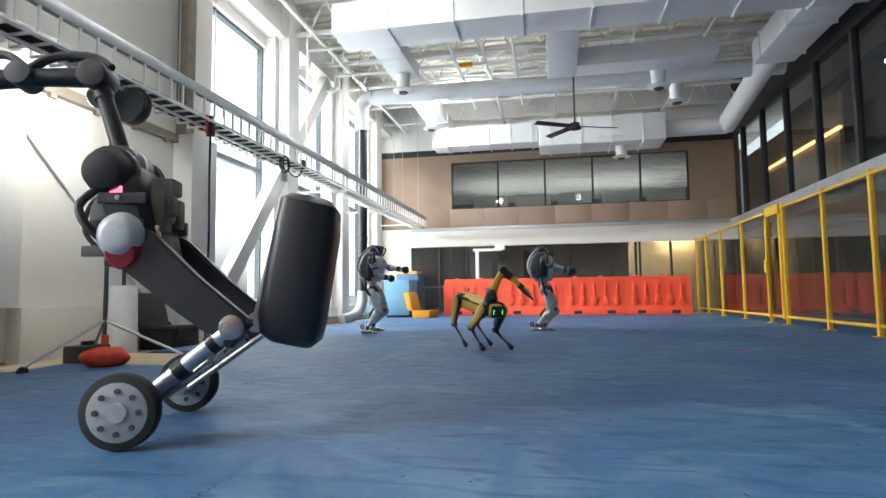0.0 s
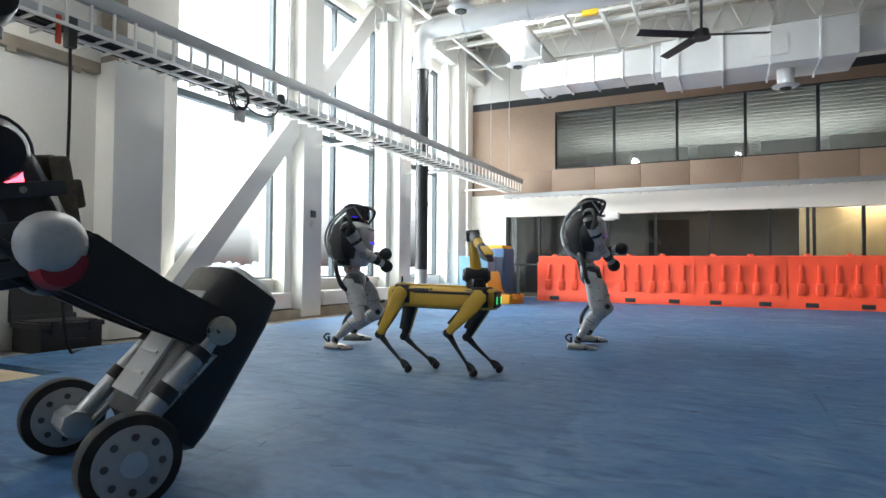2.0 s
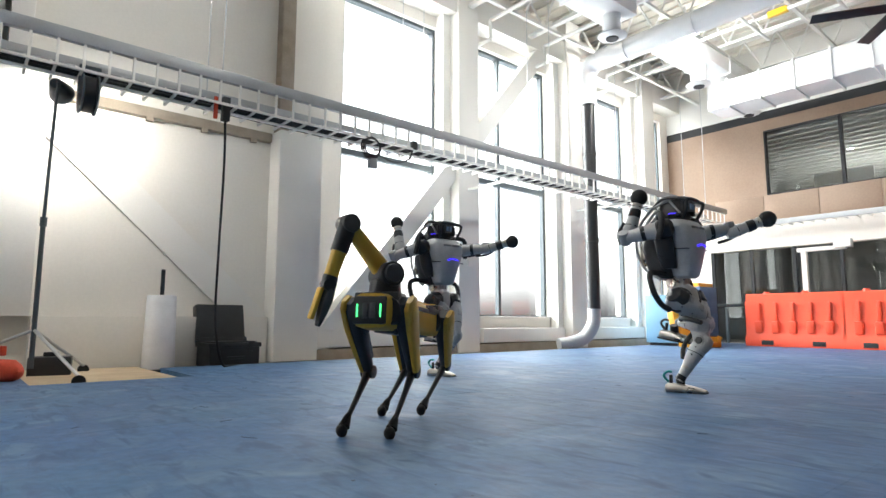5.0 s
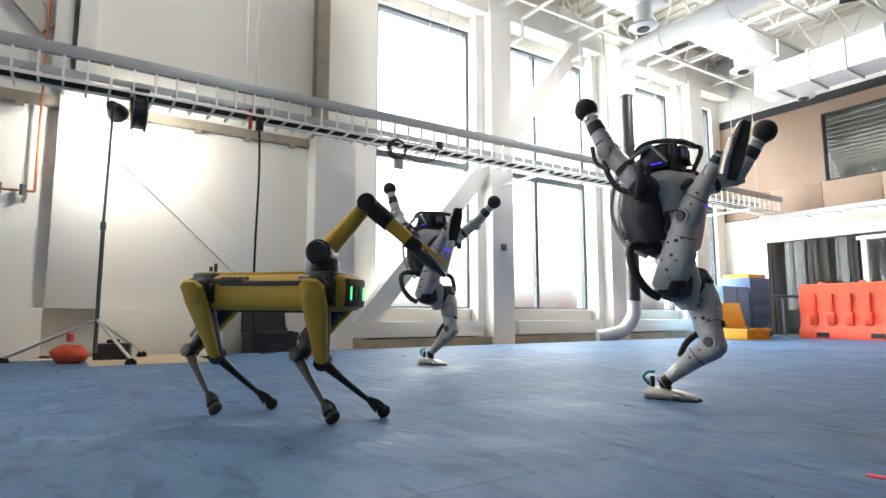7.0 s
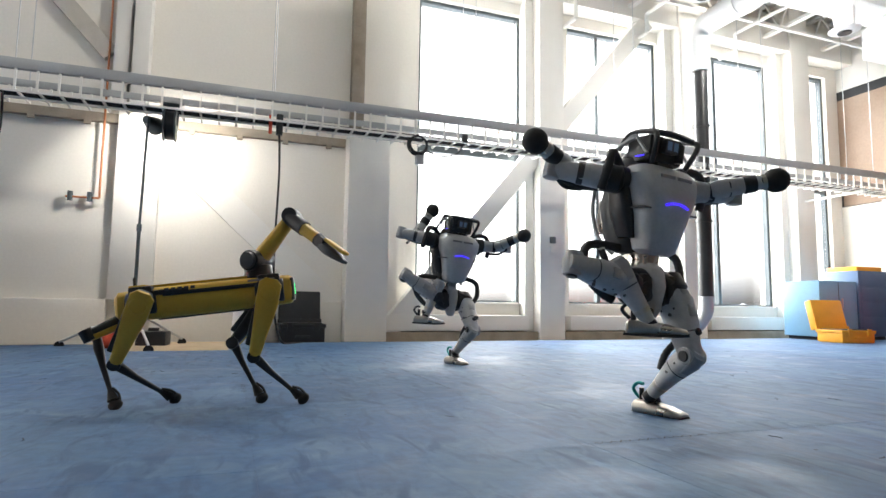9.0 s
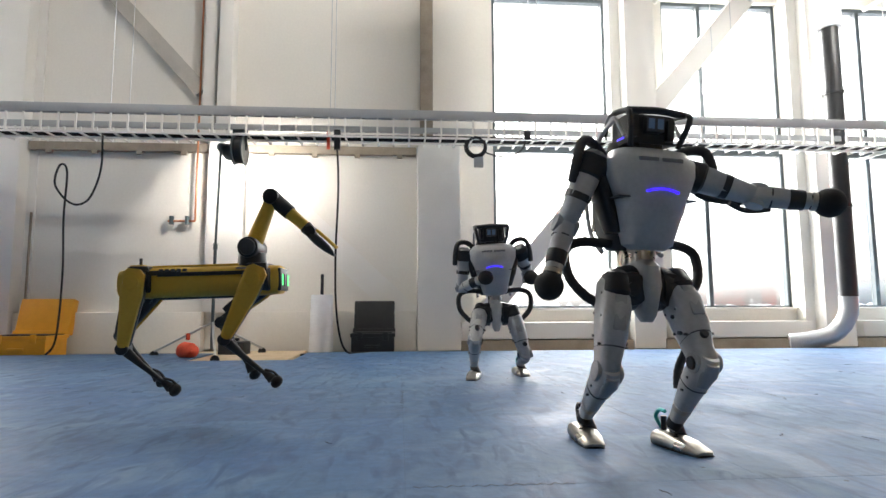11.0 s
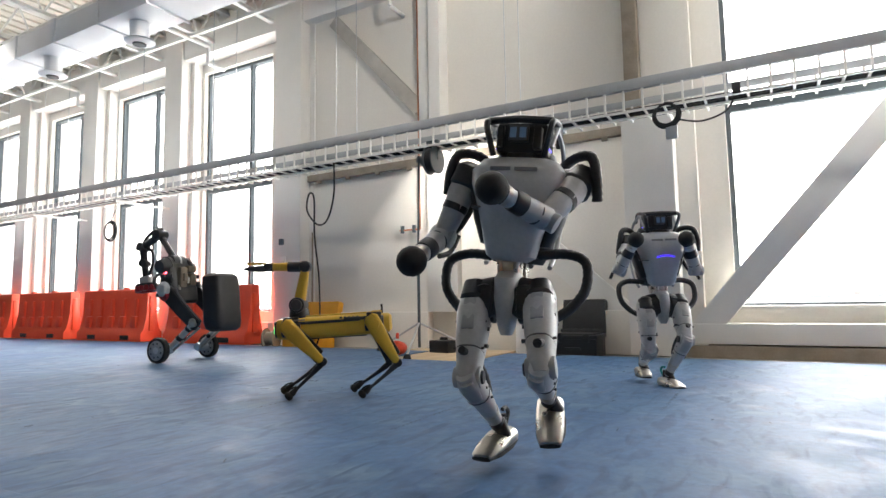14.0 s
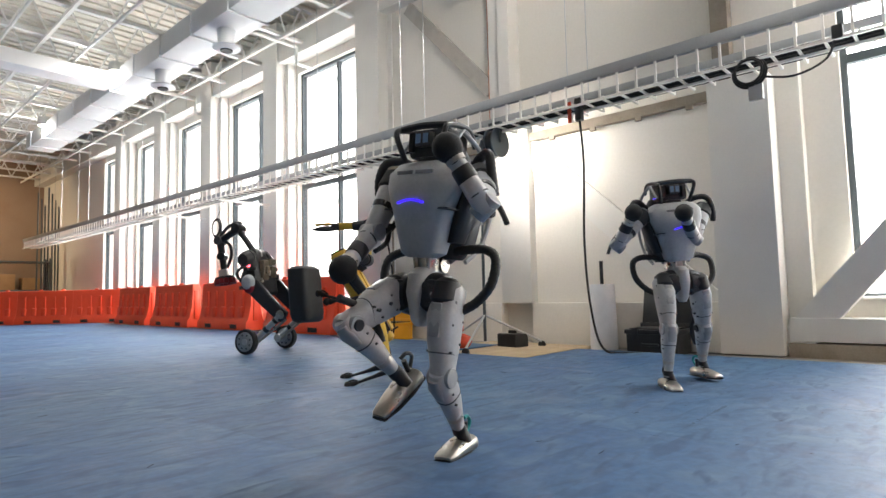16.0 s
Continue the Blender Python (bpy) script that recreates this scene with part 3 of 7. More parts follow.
for k in range(5):
    part("flange", boxes(((-6.8 + k * 0.6, 13.17, 4.75), (-6.76 + k * 0.6, 13.93, 5.36), 0.004)), M_DUCT, ah)
for k in range(4):
    part("flange", boxes(((-3.9 + k * 0.8, 12.97, 4.57), (-3.86 + k * 0.8, 14.13, 5.36), 0.004)), M_DUCT, ah)
part("access_panel", boxes(((-2.6, 12.975, 4.75), (-2.0, 13.0, 5.15), 0.004)), M_DUCT, ah)
part("collar", rods(((-0.9, 13.5, 5.0), (0.7, 13.5, 5.0), 0.24, 0.24, 18)), M_DUCT, ah)
bm = boxes(((0.35, 1.0, 5.35), (1.15, 10.2, 5.85), 0.02))
for k in range(7):
    box(bm, (0.32, 1.6 + k * 1.35, 5.32), (1.18, 1.64 + k * 1.35, 5.88))
rod(bm, (0.75, 10.2, 5.6), (0.7, 13.5, 5.0), 0.24, 0.24, 18)
duct("side_duct", bm, "white duct running along the glazed wall")
sd = thing("south_duct", "white rectangular duct over the southern bays", "duct")
part("duct_run", boxes(((-7.3, -14, 5.3), (-6.6, 2.5, 5.7), 0.02)), M_DUCT, sd)
for k in range(12):
    part("flange", boxes(((-7.33, -13.4 + k * 1.3, 5.27), (-6.57, -13.36 + k * 1.3, 5.73))), M_DUCT, sd)
for y in (-1.2, -7.2):
    part("duct_branch", boxes(((-6.598, y, 5.35), (-3.0, y + 0.5, 5.65), 0.02)), M_DUCT, sd)


def diffuser():
    d = thing("ceiling_diffuser", "white round ceiling air diffuser", "vent", "ceiling diffusers")
    part("neck", rods(((0, 0, 0.06), (0, 0, 0.42), 0.14, 0.16, 20)), M_DUCT, d)
    part("disc", rods(((0, 0, 0.0), (0, 0, 0.03), 0.16, 0.23, 24), ((0, 0, 0.045), (0, 0, 0.065), 0.24, 0.19, 24)), M_DUCT, d)
    part("core", rods(((0, 0, -0.02), (0, 0, 0.05), 0.1, 0.12, 20)), M_DARK, d)
    part("hanger", rods(((0, 0, 0.4), (0, 0, 1.2), 0.012)), M_DUCT, d)
    return d


d0 = diffuser()
d0.matrix_basis = pose(-7.1, 9.65, 5.16)
for x, y, z in ((-7.1, 12.65, 5.14), (-7.1, 15.0, 5.1), (-1.6, 9.9, 4.9), (-2.0, 13.5, 4.25), (-1.0, 11.1, 4.93), (-6.9, 4.6, 5.0), (-6.95, -2.4, 4.95), (-6.95, -5.0, 4.95), (-3.4, -1.0, 5.0)):
    copy_thing(d0, pose(x, y, z))


def downlight():
    d = thing("downlight", "small white can downlight, lit", "light", "ceiling downlights")
    part("can", rods(((0, 0, 0.02), (0, 0, 0.22), 0.17, 0.17, 18)), M_TRIM, d)
    part("lens", rods(((0, 0, 0.0), (0, 0, 0.015), 0.14, 0.14, 18)), M_LAMP, d)
    part("stem", rods(((0, 0, 0.22), (0, 0, 0.5), 0.015)), M_TRIM, d)
    return d


d0 = downlight()
d0.matrix_basis = pose(-6.6, -12, 5.58)
for x in (-6.6, -2.6):
    for y in (-12, -6.5, -0.5, 4.6, 11.2):
        if (x, y) != (-6.6, -12):
            copy_thing(d0, pose(x, y, 5.58))
# sprinkler and conduit pipes with yellow tags
bm = bmesh.new()
for y in (1.2, 5.6, 8.6, 10.1, 12.2, -3.2, -7.8):
    rod(bm, (-8.9, y, 5.85), (1.2, y, 5.85), 0.035, None, 8)
    rod(bm, (-8.9, y, 5.85), (-8.9, y, 5.5), 0.035, None, 8)
    rod(bm, (-8.9, y, 5.5), (-9.3, y, 5.5), 0.035, None, 8)
for x in (-5.9, -4.6):
    rod(bm, (x, -14, 5.78), (x, 13, 5.78), 0.03, None, 8)
tagged(part("ceiling_pipes", bm, M_CEIL), "thin white pipes below the trusses", "pipe", "", "stuff")
for x, y in ((-6.0, 8.6), (-5.9, 10.1), (-5.6, 12.2), (-5.2, 8.6), (-2.2, 12.2), (-6.2, 5.6), (-1.0, 12.2), (-5.9, -3.2), (-5.0, -3.2), (-5.6, -7.8), (-4.9, 1.2), (-6.1, 1.2)):
    tagged(part("pipe_tag", boxes(((x, y - 0.05, 5.8), (x + 0.32, y + 0.05, 5.9), 0.01)), M_YELLOW), "yellow tag round a ceiling pipe", "tag", "pipe tags")

# ceiling fan, at rest
fan = thing("ceiling_fan", "dark three-blade ceiling fan on a long rod", "fan", at=pose(-3.35, 9.94, 4.21))
part("downrod", rods(((0, 0, 0.05), (0, 0, 1.75), 0.02)), M_DARK, fan)
part("mount", boxes(((-0.03, -0.66, 1.74), (0.03, 1.12, 1.79))), M_CEIL, fan)
part("motor", rods(((0, 0, -0.06), (0, 0, 0.07), 0.13, 0.1, 20)), M_DARK, fan)
for a in (210, 128, 20):
    bm = boxes(((0.1, -0.075, -0.008), (0.95, 0.075, 0.008), 0.006))
    bmesh.ops.transform(bm, matrix=pose(0, 0, 0, 0, 0, a) @ pose(0, 0, 0, 14, 0, 0), verts=bm.verts)
    part("blade", bm, M_DARK, fan)

# cable tray: side rail, rungs, wire basket and cables
tray = thing("cable_tray", "long grey cable tray hung along the windows", "cable tray", at=pose(0, 0, -0.26))
part("side_rail", boxes(((-7.94, -20, 3.25), (-7.88, 15.4, 3.37), 0.006)), M_RAIL, tray)
part("back_rail", boxes(((-8.42, -20, 3.22), (-8.38, 15.4, 3.3), 0.004)), M_RAIL, tray)
rung = part("rung", boxes(((-8.38, 0, 3.02), (-7.9, 0.022, 3.04)), ((-7.9, 0, 3.02), (-7.88, 0.022, 3.25)), ((-8.4, 0, 3.02), (-8.38, 0.022, 3.22))), M_TRIM, tray)
rung.location = (0, -19.8, 0)
for k in range(1, 172):
    again = new("rung", rung.data)
    again.parent = tray
    again.location = (0, -19.8 + k * 0.205, 0)
part("lower_rail", boxes(((-7.9, -20, 2.995), (-7.875, 15.4, 3.018)), ((-8.16, -20, 2.995), (-8.13, 15.4, 3.018))), M_TRIM, tray)
for k in range(4):
    bm = bmesh.new()
    pts = [(-8.3 + k * 0.07 + 0.02 * math.sin(j * 1.7 + k), -19.5 + j * 2.3, 3.065 + 0.012 * math.cos(j * 2 + k)) for j in range(16)]
    tube(bm, pts, 0.022, 6, 4)
    part("cable", bm, M_RUBBER, tray)
for k in range(13):
    y = -18 + k * 2.7
    part("hanger_rod", rods(((-7.91, y, 3.37), (-7.91, y, TRUSS_Z0 + 0.24), 0.006, None, 6)), M_STEEL, tray)
    part("hanger_rod", rods(((-8.4, y, 3.3), (-8.4, y, TRUSS_Z0 + 0.24), 0.006, None, 6)), M_STEEL, tray)
for a, b in ((8.2, 0), (11.2, 0), (14.1, 0), (-4.5, 0), (-7.5, 0)):
    part("bracket", boxes(((-9.05, a - 0.02, 2.95), (-7.9, a + 0.02, 2.99))), M_TRIM, tray)
north = thing("north_tray", "grey cable tray under the brown panelling", "cable tray")
part("rail", boxes(((-8.4, 15.35, 2.62), (1.2, 15.4, 2.73), 0.005)), M_RAIL, north)
bm = bmesh.new()
for k in range(46):
    box(bm, (-8.3 + k * 0.21, 15.4, 2.62), (-8.28 + k * 0.21, 15.72, 2.64))
tagged(part("rungs", bm, M_TRIM, north), "wire rungs", "", "", "stuff")

# blue foam mats
TILE = 1.2
mats = tagged(new("mat_floor"), "worn blue interlocking foam mats covering the hall floor", "floor mats", "", "structure")


def mat_mesh(w, d):
    bm = bmesh.new()
    box(bm, (0, 0, -0.044), (w, d, 0), 0.0006)
    me = bpy.data.meshes.new("mat_tile")
    bm.to_mesh(me)
    bm.free()
    me.materials.append(M_MAT)
    return me


TILE_MESH = mat_mesh(TILE - 0.0005, TILE - 0.0005)
EDGE_MESH = mat_mesh(1.1, TILE - 0.0005)


# ---- furnishings ----
def barrier():
    """Water-filled traffic barrier: tapered body with ribs, slots and end lugs."""
    b = thing("traffic_barrier", "orange-red plastic water-filled traffic barrier", "barrier", "traffic barriers")
    prof = [(-0.23, 0.0), (-0.23, 0.16), (-0.17, 0.24), (-0.11, 0.55), (-0.09, 1.03), (-0.07, 1.05), (0.07, 1.05), (0.09, 1.03), (0.11, 0.55), (0.17, 0.24), (0.23, 0.16), (0.23, 0.0)]
    bm = bmesh.new()
    loft(bm, [[(x, y, z) for y, z in prof] for x in (-0.87, -0.85, 0.85, 0.87)])
    part("body", bm, M_RED, b)
    for x in (-0.62, -0.31, 0.0, 0.31, 0.62):
        for s in (-1, 1):
            bm = bmesh.new()
            box(bm, (x - 0.07, s * 0.12, 0.26), (x + 0.07, s * 0.2, 0.5), 0.03)
            box(bm, (x - 0.03, s * 0.1, 0.5), (x + 0.03, s * 0.145, 0.86), 0.012)
            part("rib", bm, M_RED, b)
    for x in (-0.9, 0.9):
        part("lug", boxes(((x * 0.965 - 0.05, -0.06, 0.2), (x * 0.965 + 0.02, 0.06, 0.9), 0.02)), M_RED, b)
    for x in (-0.5, 0.2):
        part("cap", rods(((x, 0, 1.05), (x, 0, 1.09), 0.06, 0.05, 14)), M_RED, b)
    for x in (-0.45, 0.45):
        for s in (-1, 1):
            part("lifting_slot", boxes(((x - 0.11, s * 0.2, 0.03), (x + 0.11, s * 0.236, 0.12), 0.004)), M_DARK, b, "dark lifting slot")
    return b


b0 = barrier()
b0.matrix_basis = pose(-6.2, 14.26, 0)
for k in range(1, 4):
    copy_thing(b0, pose(-6.2 + 1.7 * k, 14.26, 0))
for y in (-2.75, -5.65, -8.4, -11.0):
    copy_thing(b0, pose(-8.75, y, 0, 0, 0, 90) @ Matrix.Diagonal((1.28, 1, 1, 1)))
for k in range(5):
    copy_thing(b0, pose(-8.7 + 1.19 * k, -13.7 - 1.28 * k, 0, 0, 0, -47))

# yellow safety fence with clear guards
FY = [15.3, 14.2, 12.8, 11.1, 9.5, 8.7, 7.1, 5.7, 4.2]
FX = 0.22
fence = thing("safety_fence", "yellow-framed machine guarding fence with clear panels", "fence")
for y in FY:
    part("post", boxes(((FX - 0.03, y - 0.03, 0), (FX + 0.03, y + 0.03, 2.18), 0.006), ((FX - 0.07, y - 0.07, 0), (FX + 0.07, y + 0.07, 0.012))), M_YELLOW, fence)
for a, b in zip(FY, FY[1:]):
    part("rail", boxes(((FX - 0.02, b + 0.03, 2.1), (FX + 0.02, a - 0.03, 2.14), 0.004)), M_YELLOW, fence)
    part("rail", boxes(((FX - 0.02, b + 0.03, 0.12), (FX + 0.02, a - 0.03, 0.16), 0.004)), M_YELLOW, fence)
    p = part("guard_panel", boxes(((FX - 0.004, b + 0.035, 0.16), (FX + 0.004, a - 0.035, 2.1))), M_PANEL, fence)
    p.visible_shadow = False
part("gate_frame", boxes(((FX - 0.07, 8.76, 2.02), (FX - 0.033, 9.44, 2.2), 0.005), ((FX - 0.07, 8.72, 0.1), (FX - 0.033, 8.78, 2.02), 0.005), ((FX - 0.07, 9.42, 0.1), (FX - 0.033, 9.48, 2.02), 0.005)), M_YELLOW, fence)
part("latch", boxes(((FX - 0.12, 9.35, 0.95), (FX - 0.072, 9.43, 1.2), 0.01)), M_YELLOW, fence)

# blue tool cabinets and crane at the north-west corner
cab = thing("blue_cabinet", "light blue steel tool cabinet on the mat edge", "cabinet", at=pose(-8.12, 13.15, 0))
part("body", boxes(((-0.35, -0.5, 0.06), (0.35, 0.42, 1.02), 0.012)), M_BLUECAB, cab)
part("plinth", boxes(((-0.3, -0.45, 0.0), (0.3, 0.38, 0.06))), M_DARK, cab)
part("door_seam", boxes(((0.351, -0.04, 0.1), (0.354, -0.03, 1.0))), M_DARK, cab)
part("handle", boxes(((0.352, 0.02, 0.55), (0.375, 0.045, 0.72), 0.004)), M_STEEL, cab)
cab = thing("tool_chest", "dark blue tall tool chest", "cabinet", at=pose(-8.05, 14.0, 0))
part("body", boxes(((-0.35, -0.4, 0.06), (0.3, 0.35, 1.22), 0.012)), M_BLUECABD, cab)
part("plinth", boxes(((-0.3, -0.35, 0.0), (0.25, 0.3, 0.06))), M_DARK, cab)
for k in range(4):
    part("drawer", boxes(((0.302, -0.36, 0.16 + k * 0.26), (0.312, 0.31, 0.39 + k * 0.26), 0.004)), M_BLUECABD, cab)
part("top_tray", boxes(((-0.3, -0.35, 1.22), (0.25, 0.3, 1.3), 0.01)), M_CASEY, cab, "orange parts tray")
tb = thing("bench", "small dark steel workbench", "bench", at=pose(-7.5, 14.95, 0))
part("top", boxes(((-0.5, -0.35, 0.82), (0.6, 0.35, 0.87), 0.008)), M_FRAME, tb)
for x, y in ((-0.45, -0.3), (0.55, -0.3), (-0.45, 0.3), (0.55, 0.3)):
    part("leg", boxes(((x - 0.025, y - 0.025, 0), (x + 0.025, y + 0.025, 0.82))), M_FRAME, tb)


def tool_case(at, mat, label, size=(0.62, 0.42, 0.26), open_lid=True):
    w, d, h = size
    c = thing("tool_case", label, "case", at=at)
    part("base", boxes(((-w / 2, -d / 2, 0.0), (w / 2, d / 2, h), 0.025), ((-w / 2 - 0.012, -d / 2 - 0.012, h - 0.05), (w / 2 + 0.012, d / 2 + 0.012, h), 0.008)), mat, c)
    lid = boxes(((-w / 2, -0.02, 0.0), (w / 2, 0.12, d), 0.025), ((-w / 2 - 0.012, -0.035, 0.0), (w / 2 + 0.012, 0.0, 0.05), 0.006))
    bmesh.ops.transform(lid, matrix=pose(0, d / 2 + 0.01, h, -14, 0, 0), verts=lid.verts)
    part("lid", lid, mat, c)
    for x in (-w * 0.3, w * 0.3):
        part("latch", boxes(((x - 0.035, -d / 2 - 0.03, h - 0.09), (x + 0.035, -d / 2 - 0.012, h + 0.02), 0.006)), mat, c)
    part("handle", boxes(((-0.1, -d / 2 - 0.04, h * 0.35), (0.1, -d / 2 - 0.013, h * 0.35 + 0.03), 0.008)), mat, c)
    part("foam", boxes(((-w / 2 + 0.03, -d / 2 + 0.03, h), (w / 2 - 0.03, d / 2 - 0.03, h + 0.012), 0.004)), M_RUBBER, c)
    return c


tool_case(pose(-8.82, 4.13, -0.045, 0, 0, 90), M_BLACK, "open black hard tool case on the concrete", (0.58, 0.46, 0.28))
tool_case(pose(-8.72, -0.36, -0.045, 0, 0, 90), M_CASEY, "open orange-yellow hard case by the wall", (0.7, 0.5, 0.28))
tool_case(pose(-7.32, 12.6, 0, 0, 0, 80), M_CASEY, "open yellow case beside the blue cabinet", (0.6, 0.5, 0.2))

roll = thing("wrap_roll", "upright white roll of plastic film with a dark core", "roll", at=pose(-8.93, 3.4, -0.045))
part("film", rods(((0, 0, 0), (0, 0, 0.81), 0.17, 0.15, 28, 0.012)), M_WRAP, roll)
part("core", rods(((0, 0, 0.81), (0, 0, 1.1), 0.022, 0.022, 12)), M_DARK, roll)

# lighting stand on a tripod with a work lamp, red bag and black box at its feet
st = thing("light_stand", "tall dark lighting stand on splayed wheeled legs", "stand", at=pose(-8.1, 2.17, -0.045))
part("pole", rods(((0, 0, 0.12), (0, 0, 1.4), 0.02), ((0, 0, 1.4), (-0.02, 0.02, 2.72), 0.014), ((0, 0, 1.36), (0, 0, 1.44), 0.028)), M_FRAME, st)
for a in (20, 140, 260):
    leg = part("leg", rods(((0, 0, 0.45), (0.75 * math.cos(radians(a)), 0.75 * math.sin(radians(a)), 0.09), 0.014)), M_STEEL, st)
    c = (0.75 * math.cos(radians(a)), 0.75 * math.sin(radians(a)))
    part("caster", rods(((c[0] - 0.012, c[1], 0.05), (c[0] + 0.012, c[1], 0.05), 0.05, 0.05, 16)), M_RUBBER, leg)
part("lamp_head", rods(((-0.03, 0.0, 2.7), (-0.24, 0.08, 2.68), 0.05, 0.11, 18)), M_FRAME, st)
part("lamp_lens", rods(((-0.242, 0.082, 2.68), (-0.25, 0.086, 2.68), 0.1, 0.1, 18)), M_LAMP, st, "lit lamp lens")
bag = bmesh.new()
ball(bag, (0, 0, 0.1), 0.17, (1.25, 0.75, 0.55))
for q in bag.verts:
    q.co += Vector((0.02 * noise.noise(q.co * 9), 0.02 * noise.noise(q.co * 9 + Vector((5, 0, 0))), 0.025 * noise.noise(q.co * 8)))
box(bag, (-0.03, -0.02, 0.22), (0.03, 0.02, 0.3), 0.01)
ob = tagged(part("sand_bag", bag, M_REDCLOTH), "red cloth sandbag on the stand's foot", "bag")
ob.matrix_basis = pose(-7.9, 1.95, -0.02, 0, 0, 30)
ob = tagged(part("battery_box", boxes(((-0.17, -0.12, 0), (0.17, 0.12, 0.2), 0.02), ((-0.06, -0.02, 0.2), (0.06, 0.02, 0.24), 0.008)), M_BLACK), "small black battery box with a handle", "box")
ob.matrix_basis = pose(-8.45, 2.35, -0.045, 0, 0, 80)
ob = tagged(part("cable_reel", rods(((0, -0.1, 0.17), (0, -0.08, 0.17), 0.17, 0.17, 24), ((0, 0.08, 0.17), (0, 0.1, 0.17), 0.17, 0.17, 24), ((0, -0.08, 0.17), (0, 0.08, 0.17), 0.11, 0.11, 24)), M_CONC), "small brown cable reel on the floor", "reel")
ob.matrix_basis = pose(-8.5, -0.98, -0.045, 0, 0, 20)
structure("floor_board", boxes(((-9.0, 1.6, -0.044), (-7.35, 3.2, -0.012), 0.004)), material("plywood", (0.5, 0.38, 0.24), 0.7, spread=0.15), "loose plywood sheet over the concrete")

# things hanging from the tray
reel = thing("hose_reel", "black cord reel hung under the tray", "reel", at=pose(-8.1, 2.43, 2.6))
part("drum", rods(((0, -0.05, 0), (0, 0.05, 0), 0.17, 0.17, 26, 0.01)), M_BLACK, reel)
part("flange", rods(((0, -0.07, 0), (0, -0.055, 0), 0.19, 0.19, 26), ((0, 0.055, 0), (0, 0.07, 0), 0.19, 0.19, 26)), M_FRAME, reel)
part("bracket", boxes(((-0.02, -0.09, 0.0), (0.02, -0.075, 0.26)), ((-0.02, 0.075, 0.0), (0.02, 0.09, 0.26)), ((-0.03, -0.09, 0.24), (0.03, 0.09, 0.27))), M_FRAME, reel)
cord = thing("hanging_cord", "black power cord hanging from the tray to the floor", "cord")
part("cord", hose([(-8.0, 3.68, 2.65), (-8.02, 3.7, 2.1), (-8.0, 3.68, 1.2), (-8.05, 3.7, 0.5), (-8.1, 3.8, 0.06), (-8.3, 4.0, 0.0), (-8.5, 4.3, -0.02)], 0.013), M_RUBBER, cord)
part("plug", boxes(((-8.04, 3.64, 2.6), (-7.96, 3.72, 2.86), 0.012)), M_BLACK, cord)
part("red_tag", boxes(((-7.99, 3.55, 2.6), (-7.97, 3.59, 2.84), 0.004)), M_REDCLOTH, cord, "red lanyard")
coil = thing("cable_coil", "coiled extension cable with a socket box under the tray", "cable", at=pose(0, 0.06, -0.14))
for k in range(3):
    bm = bmesh.new()
    r = 0.14 - 0.015 * k
    tube(bm, [(-7.9 + 0.02 * k, 5.4 + r * math.sin(a), 2.78 + r * math.cos(a)) for a in [math.tau * j / 12 for j in range(12)]] + [(-7.9 + 0.02 * k, 5.4, 2.78 + r)], 0.011, 6, 3)
    part("loop", bm, M_RUBBER, coil)
part("lead", hose([(-7.9, 5.5, 2.72), (-7.9, 5.75, 2.66), (-7.9, 6.0, 2.75), (-7.9, 6.08, 3.0)], 0.011, sides=6), M_RUBBER, coil)
part("socket_box", boxes(((-7.95, 5.38, 2.52), (-7.89, 5.5, 2.66), 0.01)), M_RAIL, coil)
part("plug", boxes(((-7.93, 6.04, 2.88), (-7.87, 6.12, 3.0), 0.01)), M_BLACK, coil)
loop = thing("loop_cable", "thin black cable drooping in a loop from the tray", "cable")
part("cable", hose([(-8.0, 0.78, 2.76), (-8.0, 0.78, 2.3), (-8.0, 0.66, 1.93), (-8.02, 0.45, 1.87), (-8.02, 0.24, 2.1), (-8.02, 0.28, 2.35), (-8.04, 0.36, 2.28), (-8.1, 0.32, 1.7), (-8.3, 0.24, 1.0), (-8.4, 0.15, 0.2), (-8.45, 0.0, -0.01)], 0.013), M_RUBBER, loop)
wheel = thing("coiled_cable", "coiled cable hanging from the tray", "cable")
bm = bmesh.new()
for k in range(3):
    r = 0.2 - 0.02 * k
    tube(bm, [(-8.0 + 0.015 * k, -4.78 + r * math.sin(a), 2.16 + r * math.cos(a)) for a in [math.tau * j / 12 for j in range(13)]], 0.012, 6, 3)
rod(bm, (-8.0, -4.78, 2.36), (-8.145, -4.78, 2.74), 0.006, None, 6)
part("loops", bm, M_RUBBER, wheel)

# plumbing on the wall
pipe = thing("copper_riser", "thin copper riser with a brass valve on the wall", "pipe")
part("riser", rods(((-9.2, 1.53, 1.84), (-9.2, 1.53, 6.5), 0.014), ((-9.2, 1.53, 1.84), (-9.2, 1.15, 1.84), 0.014)), M_COPPER, pipe)
for y in (1.2, 1.42):
    part("valve", rods(((-9.2, y, 1.79), (-9.2, y, 1.91), 0.032)), M_FRAME, pipe)
ob = tagged(part("wall_conduit", rods(((-9.28, -0.78, 0.52), (-9.28, -0.78, 1.96), 0.018)), M_CONC), "short bare conduit on the wall", "pipe")
for y, x, z in ((-1.25, -9.03, 1.42), (-1.3, -9.03, 1.75), (8.2, -9.03, 1.56), (8.2, -9.03, 1.4)):
    tagged(part("switch_plate", boxes(((x - 0.03, y - 0.05, z), (x + 0.012, y + 0.05, z + 0.11), 0.004)), M_FRAME if z > 1.5 else M_TRIM), "small wall switch plate on the pier", "switch", "switch plates")

